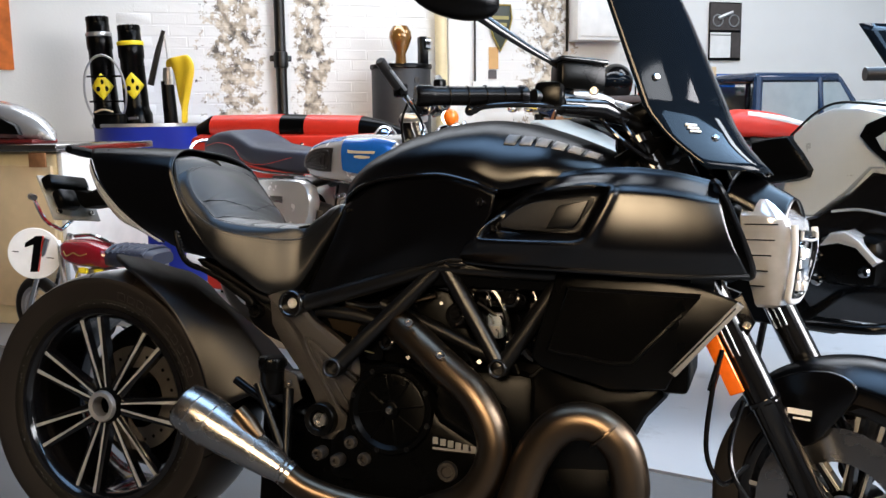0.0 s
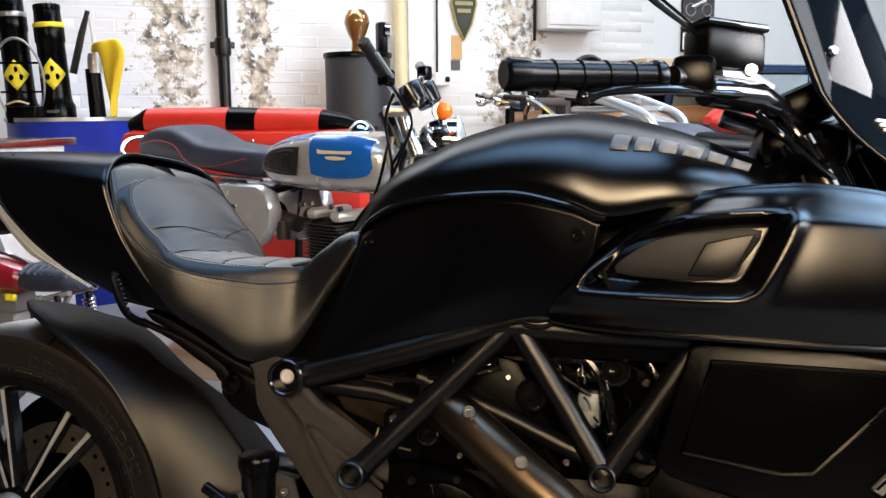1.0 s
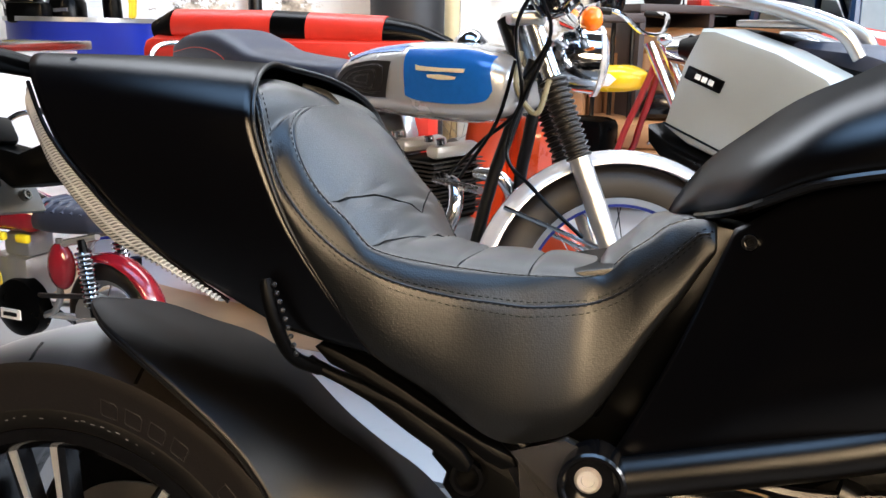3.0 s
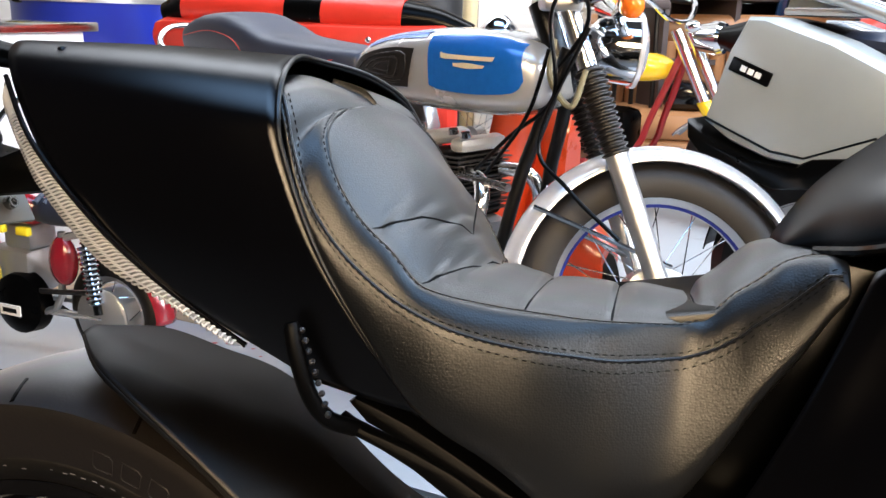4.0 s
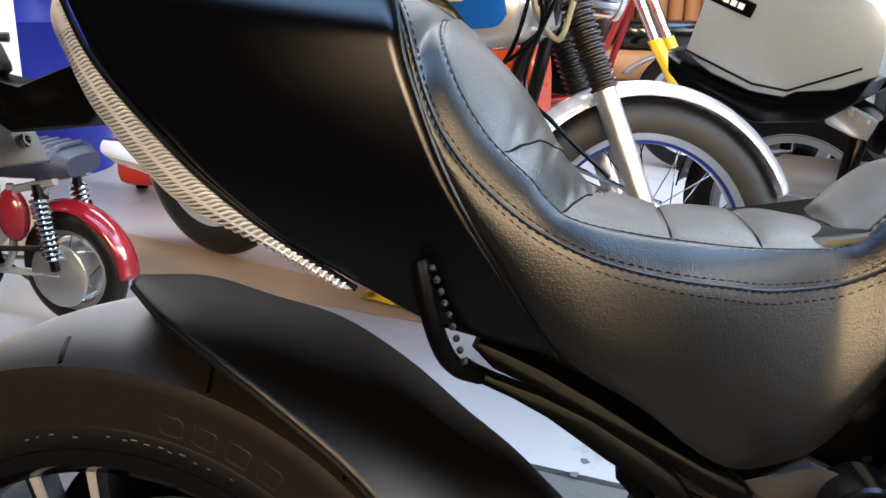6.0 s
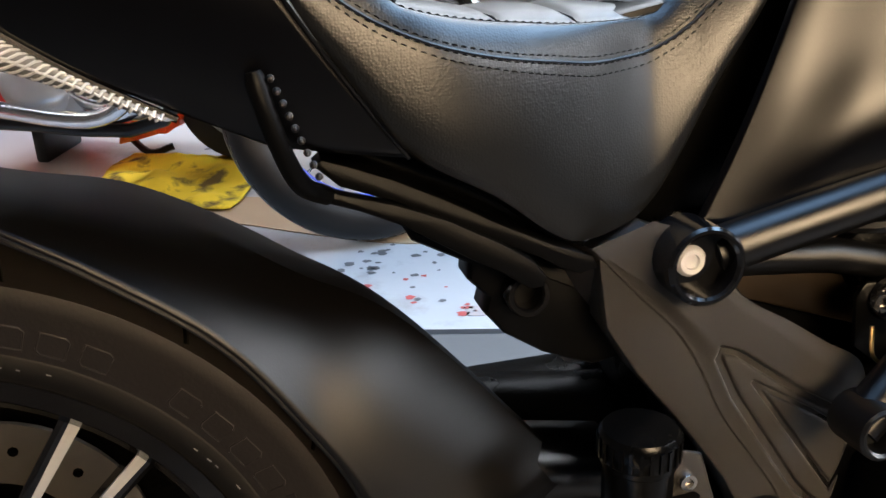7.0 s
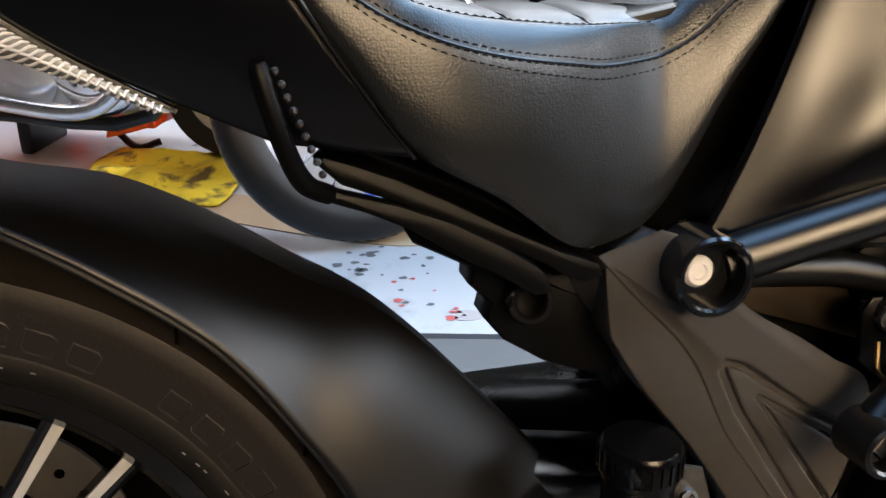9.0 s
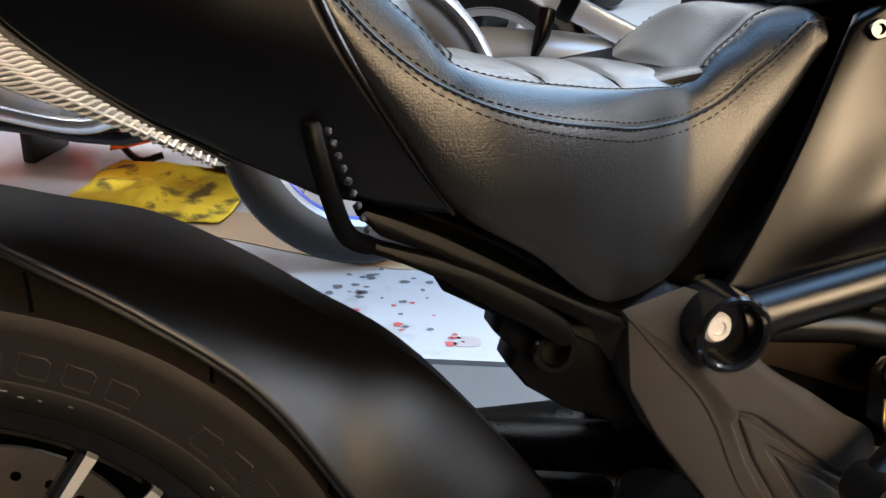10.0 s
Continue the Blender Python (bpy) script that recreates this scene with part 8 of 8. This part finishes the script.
# ---- counter by the wall with helmets and boxes ----
ct = thing("counter", "dark wooden counter along the wall", "counter", on_wall(0.85, 0.42))
wood_dark = mat("dark_wood", (0.07, 0.05, 0.045), 0.5, var=0.3, scale=8)
part("top", box(B(), (0, 0, 1.12), (1.5, 0.5, 0.045), 0.006), wood_dark, ct)
part("back_panel", box(B(), (0, 0.2, 0.55), (1.46, 0.03, 1.09)), wood_dark, ct)
for x in (-0.72, -0.24, 0.24, 0.72):
    part("upright", box(B(), (x, -0.02, 0.55), (0.035, 0.44, 1.1)), wood_dark, ct)
part("shelf", box(B(), (0, -0.02, 0.75), (1.44, 0.42, 0.03)), wood_dark, ct)


def helmet(a, z, r, out, label, visor=True):
    h = thing("helmet", label, "helmet", on_wall(a, out, z), "helmets")
    part("shell", lathe(B(), [(r * 0.72, 0), (r * 0.86, r * 0.12), (r * 0.98, r * 0.5), (r, r * 0.85), (r * 0.93, r * 1.3), (r * 0.7, r * 1.65), (r * 0.35, r * 1.86), (0, r * 1.92)], 32), "gloss", h)
    if visor:
        part("visor", lathe(B(), [(r * 1.0, r * 0.6), (r * 1.04, r * 0.85), (r * 0.99, r * 1.2)], 20, Matrix.Rotation(radians(180), 4, "Z"), 180), "glass_dark", h, thick=0.004)
    part("neck_trim", tube(B(), [(r * 0.73 * math.cos(q), r * 0.73 * math.sin(q), 0.008) for q in [i * math.pi / 14 for i in range(28)]], 0.008, 6, True), "rubber", h)
    return h


helmet(0.42, 1.1425, 0.125, 0.42, "glossy black helmet on the dark counter")
hs = thing("helmet_stand", "low dark stool under a helmet", "stool", on_wall(-0.08, 0.6))
part("seat", box(B(), (0, 0, 1.06), (0.34, 0.3, 0.05), 0.01), wood_dark, hs)
for x in (-0.13, 0.13):
    for y in (-0.11, 0.11):
        part("leg", tube(B(), [(x, y, 0), (x * 0.9, y * 0.9, 1.04)], 0.014, 8), "frame", hs)
helmet(-0.08, 1.0855, 0.105, 0.6, "black helmet with a pale stripe on a stool", False)
card = mat("cardboard", (0.5, 0.33, 0.17), 0.7, var=0.12, scale=12)
cb = thing("carton", "open brown cardboard carton on the counter", "carton", on_wall(0.98, 0.42, 1.1425))
part("body", box(B(), (0, 0, 0.06), (0.36, 0.26, 0.12), 0.003), card, cb)
part("lid", box(B(), (0, -0.005, 0.165), (0.39, 0.29, 0.09), 0.003), mat("pale_cardboard", (0.62, 0.46, 0.28), 0.7), cb)
part("marking", box(B(), (0, -0.132, 0.06), (0.22, 0.004, 0.03)), mat("card_print", (0.36, 0.2, 0.1), 0.7), cb)
rb2 = solid("red_box", box(B(), (0, 0, 0.02), (0.1, 0.14, 0.04), 0.003), "red", "small flat red box on the counter", "box", m=on_wall(0.68, 0.45, 1.1427))
cr = thing("blue_crate", "blue plastic storage crate on the counter", "crate", on_wall(1.27, 0.42, 1.1425))
part("body", box(B(), (0, 0, 0.08), (0.16, 0.28, 0.16), 0.006), "blue", cr)
for i in range(3):
    part("rib", box(B(), (0, -0.142, 0.035 + 0.045 * i), (0.16, 0.006, 0.008)), "drum_blue", cr)
wl = thing("wall_lamp", "thin black reading lamp by the helmets", "lamp", on_wall(0.62, 0.36, 1.1427))
part("stem", tube(B(), [(0, 0, 0), (0.0, 0, 0.16), (0.12, 0, 0.19)], 0.006, 8), "matt", wl)
part("foot", lathe(B(), [(0, 0), (0.05, 0), (0.05, 0.012), (0, 0.016)], 20), "matt", wl)
part("head", tube(B(), [(0.1, 0, 0.19), (0.17, 0, 0.18)], 0.014, 10), "matt", wl)

# ---- dark blue small car ----
car = thing("car", "small dark blue car parked by the wall", "car", on_wall(1.48, 1.1))
cblue = mat("car_blue", (0.012, 0.035, 0.085), 0.2, 0.2, coat=0.8)
cglass = mat("car_glass", (0.45, 0.5, 0.5), 0.05, trans=0.4)
part("body", box(B(), (0.3, 0, 0.64), (1.9, 0.84, 0.56), 0.08), cblue, car)
part("roof", box(B(), (-0.3, 0, 1.235), (0.66, 0.76, 0.06), 0.028), cblue, car)
for s in (-1, 1):
    part("pillar", tube(B(), [(0.02, s * 0.36, 1.23), (0.26, s * 0.4, 0.9)], 0.02, 8), cblue, car)
    part("pillar", tube(B(), [(-0.14, s * 0.37, 1.23), (-0.13, s * 0.41, 0.9)], 0.02, 8), cblue, car)
    part("pillar", tube(B(), [(-0.6, s * 0.36, 1.23), (-0.63, s * 0.4, 0.9)], 0.03, 8), cblue, car)
    part("side_window", slab(B(), [(-0.6, 0.92), (-0.58, 1.2), (-0.16, 1.2), (-0.15, 0.92)], s * 0.385 - 0.004, s * 0.385 + 0.004), cglass, car)
    part("quarter_window", slab(B(), [(-0.11, 0.92), (-0.12, 1.2), (0.01, 1.2), (0.22, 0.92)], s * 0.385 - 0.004, s * 0.385 + 0.004), cglass, car)
    for x in (-0.3, 0.85):
        wm = axis((x, s * 0.36, 0.27), (0, s, 0))
        cw = part("wheel", lathe(B(), [(0, 0.06), (0.15, 0.06), (0.17, 0.075), (0.24, 0.07), (0.27, 0.04), (0.27, -0.08), (0, -0.08)], 32, wm), "rubber", car)
        part("rim", lathe(B(), [(0, 0.062), (0.06, 0.07), (0.15, 0.064), (0.16, 0.06)], 32, wm), "alu", cw)
    part("wiper", tube(B(), [(0.31, s * 0.2, 0.92), (0.2, s * 0.05, 1.05)], 0.008, 6), "matt", car)
part("windscreen", patch(B(), 6, 8, lambda u, v: Vector((0.28 - 0.26 * u, (v - 0.5) * 0.76, 0.9 + 0.33 * u))), cglass, car, thick=0.006)
part("bonnet", box(B(), (0.74, 0, 0.91), (0.9, 0.74, 0.05), 0.02), mat("car_grey_blue", (0.05, 0.07, 0.1), 0.25, coat=0.5), car)
redc = thing("red_fairing", "bright red motorcycle fairing with a white screen edge", "fairing", on_wall(0.95, 1.74))
part("nose", shell(dense([(-0.56, 0.92, 0.96, 0.04), (-0.42, 0.87, 1.03, 0.1), (-0.2, 0.85, 1.01, 0.13), (0.0, 0.84, 0.95, 0.1), (0.11, 0.86, 0.9, 0.04)])), "red", redc)
part("screen_edge", tube(B(), curve([(-0.4, -0.08, 1.0), (-0.2, -0.12, 0.97), (0.05, -0.08, 0.92)], 5), 0.018, 8), "white", redc)
part("stand", box(B(), (-0.22, 0, 0.44), (0.3, 0.14, 0.86), 0.03), "matt", redc)
part("foot", box(B(), (-0.22, 0, 0.02), (0.5, 0.34, 0.04), 0.01), "matt", redc)
# chrome parts of a stripped motorcycle by the wall
ch = thing("bare_fork_set", "chrome handlebar and lamp set of a parked motorcycle", "motorcycle part", on_wall(-0.35, 0.75))
part("post", tube(B(), [(0, 0, 0), (0.02, 0, 1.02)], 0.03, 12), "matt", ch)
part("foot", lathe(B(), [(0, 0), (0.2, 0), (0.2, 0.02), (0.03, 0.03)], 24), "matt", ch)
part("lamp", lathe(B(), [(0, -0.1), (0.06, -0.08), (0.08, 0), (0, 0.02)], 24, axis((0.1, -0.05, 1.06), (0.6, -0.8, 0))), "chrome", ch)
part("bar", tube(B(), curve([(-0.25, -0.1, 1.1), (-0.1, 0, 1.08), (0.1, 0, 1.05), (0.3, 0.1, 1.1)], 5), 0.012, 8), "chrome", ch)
rng = random.Random(11)
for i in range(9):
    part("fitting", ball(B(), (rng.uniform(-0.2, 0.25), rng.uniform(-0.1, 0.1), rng.uniform(1.02, 1.12)), (rng.uniform(0.02, 0.05), 0.02, rng.uniform(0.015, 0.03)), 10), rng.choice(["chrome", "alu", "matt"]), ch)

# ---- on the floor ----
sheet_mat = mat("brown_sheet", (0.36, 0.25, 0.15), 0.6, var=0.3, scale=4, bump=0.1, bscale=40)
def ragged(outline, z, h, n=5):
    pts = curve([(x, y, 0) for x, y in outline], n, True)
    bm = B()
    vs = [bm.verts.new((p.x + 0.008 * noise.noise(p * 9), p.y + 0.008 * noise.noise(p * 7 + Vector((3, 1, 0))), z)) for p in pts]
    f = bm.faces.new(vs)
    r = bmesh.ops.extrude_face_region(bm, geom=[f])
    for v in r["geom"]:
        if isinstance(v, bmesh.types.BMVert):
            v.co.z += h
    return bm
solid("floor_sheet", ragged([(-1.9, 1.95), (-1.0, 1.72), (-0.2, 1.58), (0.12, 1.49), (0.55, 1.26), (0.8, 1.3), (0.6, 1.5), (0.2, 1.64), (-0.3, 1.78), (-1.0, 2.02), (-1.8, 2.25)], 0.0, 0.003), sheet_mat, "brown protective sheet laid over the floor", "sheet", sharp=20)
def cloth_point(u, v):
    x, y = (u - 0.5) * 0.44, (v - 0.5) * 0.4
    d = max(abs(u - 0.5), abs(v - 0.5)) * 2
    z = 0.006 + 0.035 * max(0, noise.noise(Vector((x * 9, y * 9, 2.0))) + 0.25) * (1 - d ** 4) + 0.02 * abs(noise.noise(Vector((x * 22, y * 17, 5.0)))) * (1 - 0.7 * d)
    return Vector((x * (1 + 0.12 * noise.noise(Vector((y * 6, 1, 0)))), y * (1 + 0.15 * noise.noise(Vector((x * 6, 4, 0)))), z))
cloth_mat = mat("yellow_cloth", (0.72, 0.52, 0.02), 0.8, var=0.25, scale=9, bump=0.3, bscale=220)
n, l = cloth_mat.node_tree.nodes, cloth_mat.node_tree.links
oil = n.new("ShaderNodeTexNoise")
oil.inputs["Scale"].default_value, oil.inputs["Detail"].default_value = 14, 6
l.new(n["Texture Coordinate"].outputs["Object"], oil.inputs["Vector"])
orr = n.new("ShaderNodeMapRange")
orr.inputs["From Min"].default_value, orr.inputs["From Max"].default_value = 0.54, 0.66
l.new(oil.outputs["Fac"], orr.inputs["Value"])
om = n.new("ShaderNodeMix")
om.data_type = "RGBA"
om.inputs["B"].default_value = (0.12, 0.075, 0.01, 1)
l.new(orr.outputs[0], om.inputs["Factor"])
l.new(n["Mix"].outputs["Result"], om.inputs["A"])
l.new(om.outputs["Result"], n["Principled BSDF"].inputs["Base Color"])
solid("floor_cloth", patch(B(), 40, 36, cloth_point), cloth_mat, "crumpled oily yellow cloth on the floor", "cloth", m=pose(0.0, 1.8, 0.004, 0, 0, -18), thick=0.003)
rng = random.Random(21)
for name, col, spots in (("dark_spots", (0.09, 0.085, 0.085), [(0.53, 1.21, 0.13, 26), (0.45, 1.0, 0.2, 8), (0.3, 2.3, 0.4, 20)]), ("red_spots", (0.35, 0.06, 0.05), [(0.63, 0.93, 0.03, 5), (0.5, 1.05, 0.15, 6), (-0.7, 1.5, 0.12, 12)])):
    bm = B()
    for cx, cy, rad, cnt in spots:
        for i in range(cnt):
            a, q = rng.uniform(0, 6.28), rad * math.sqrt(rng.random())
            x, y, r = cx + q * math.cos(a), cy + q * math.sin(a), rng.uniform(0.004, 0.013)
            vs = [bm.verts.new((x + r * rng.uniform(0.6, 1.3) * math.cos(k), y + 0.8 * r * rng.uniform(0.6, 1.3) * math.sin(k), 0.0012)) for k in [j * math.pi / 5 for j in range(10)]]
            bm.faces.new(vs)
    solid(name, bm, mat(name, col, 0.5), "dried paint spots on the floor" if "red" in name else "dark dirt spots on the floor", "spots", "stuff")
bm = ragged([(0.618, 0.905), (0.665, 0.90), (0.67, 0.93), (0.63, 0.94)], 0, 0.0012, 4)
solid("paint_stain", bm, mat("grey_stain", (0.3, 0.26, 0.25), 0.5), "dried grey-brown stain on the floor", "stain", "stuff")

# ---- bricks of the back wall, under their paint ----
def brick_mesh(seed):
    rg = random.Random(seed)
    bm = box(B(), (0, 0, 0), (0.2205, 0.016, 0.0705), 0.005)
    for v in bm.verts:
        v.co += Vector((rg.uniform(-1, 1) * 0.0015, rg.uniform(-1, 1) * 0.0012, rg.uniform(-1, 1) * 0.0015))
    me = bpy.data.meshes.new("brick")
    bm.to_mesh(me)
    bm.free()
    me.materials.append(M["wall_paint"])
    return me


brick_kinds = [brick_mesh(i) for i in range(6)]
rng = random.Random(2)
far = []
count = 0
for row in range(12, 30):
    z = 0.0375 + row * 0.075
    for k in range(-20, 24):
        a = k * 0.225 + (0.1125 if row % 2 else 0)
        if a > 1.15 or a < -2.95:
            continue
        near = -2.9 < a < 0.75 and row >= 14
        q = Matrix.Translation((a, 0.0075 - 0.001 * rng.random(), z)) @ Euler((radians(rng.uniform(-0.5, 0.5)), 0, radians(rng.uniform(-0.3, 0.3)))).to_matrix().to_4x4()
        me = brick_kinds[rng.randrange(6)]
        if near and count < 300:
            ob = new("brick", me)
            ob.parent = wall_n
            ob.matrix_local = q
            count += 1
        elif row < 28:
            far.append((me, q))
bm = B()
for me, q in far:
    bm.from_mesh(me)
    bm.verts.ensure_lookup_table()
    for v in bm.verts[-len(me.vertices):]:
        v.co = q @ v.co
ob = part("brickwork", bm, "wall_paint", wall_n)
tagged(ob, kind="stuff")
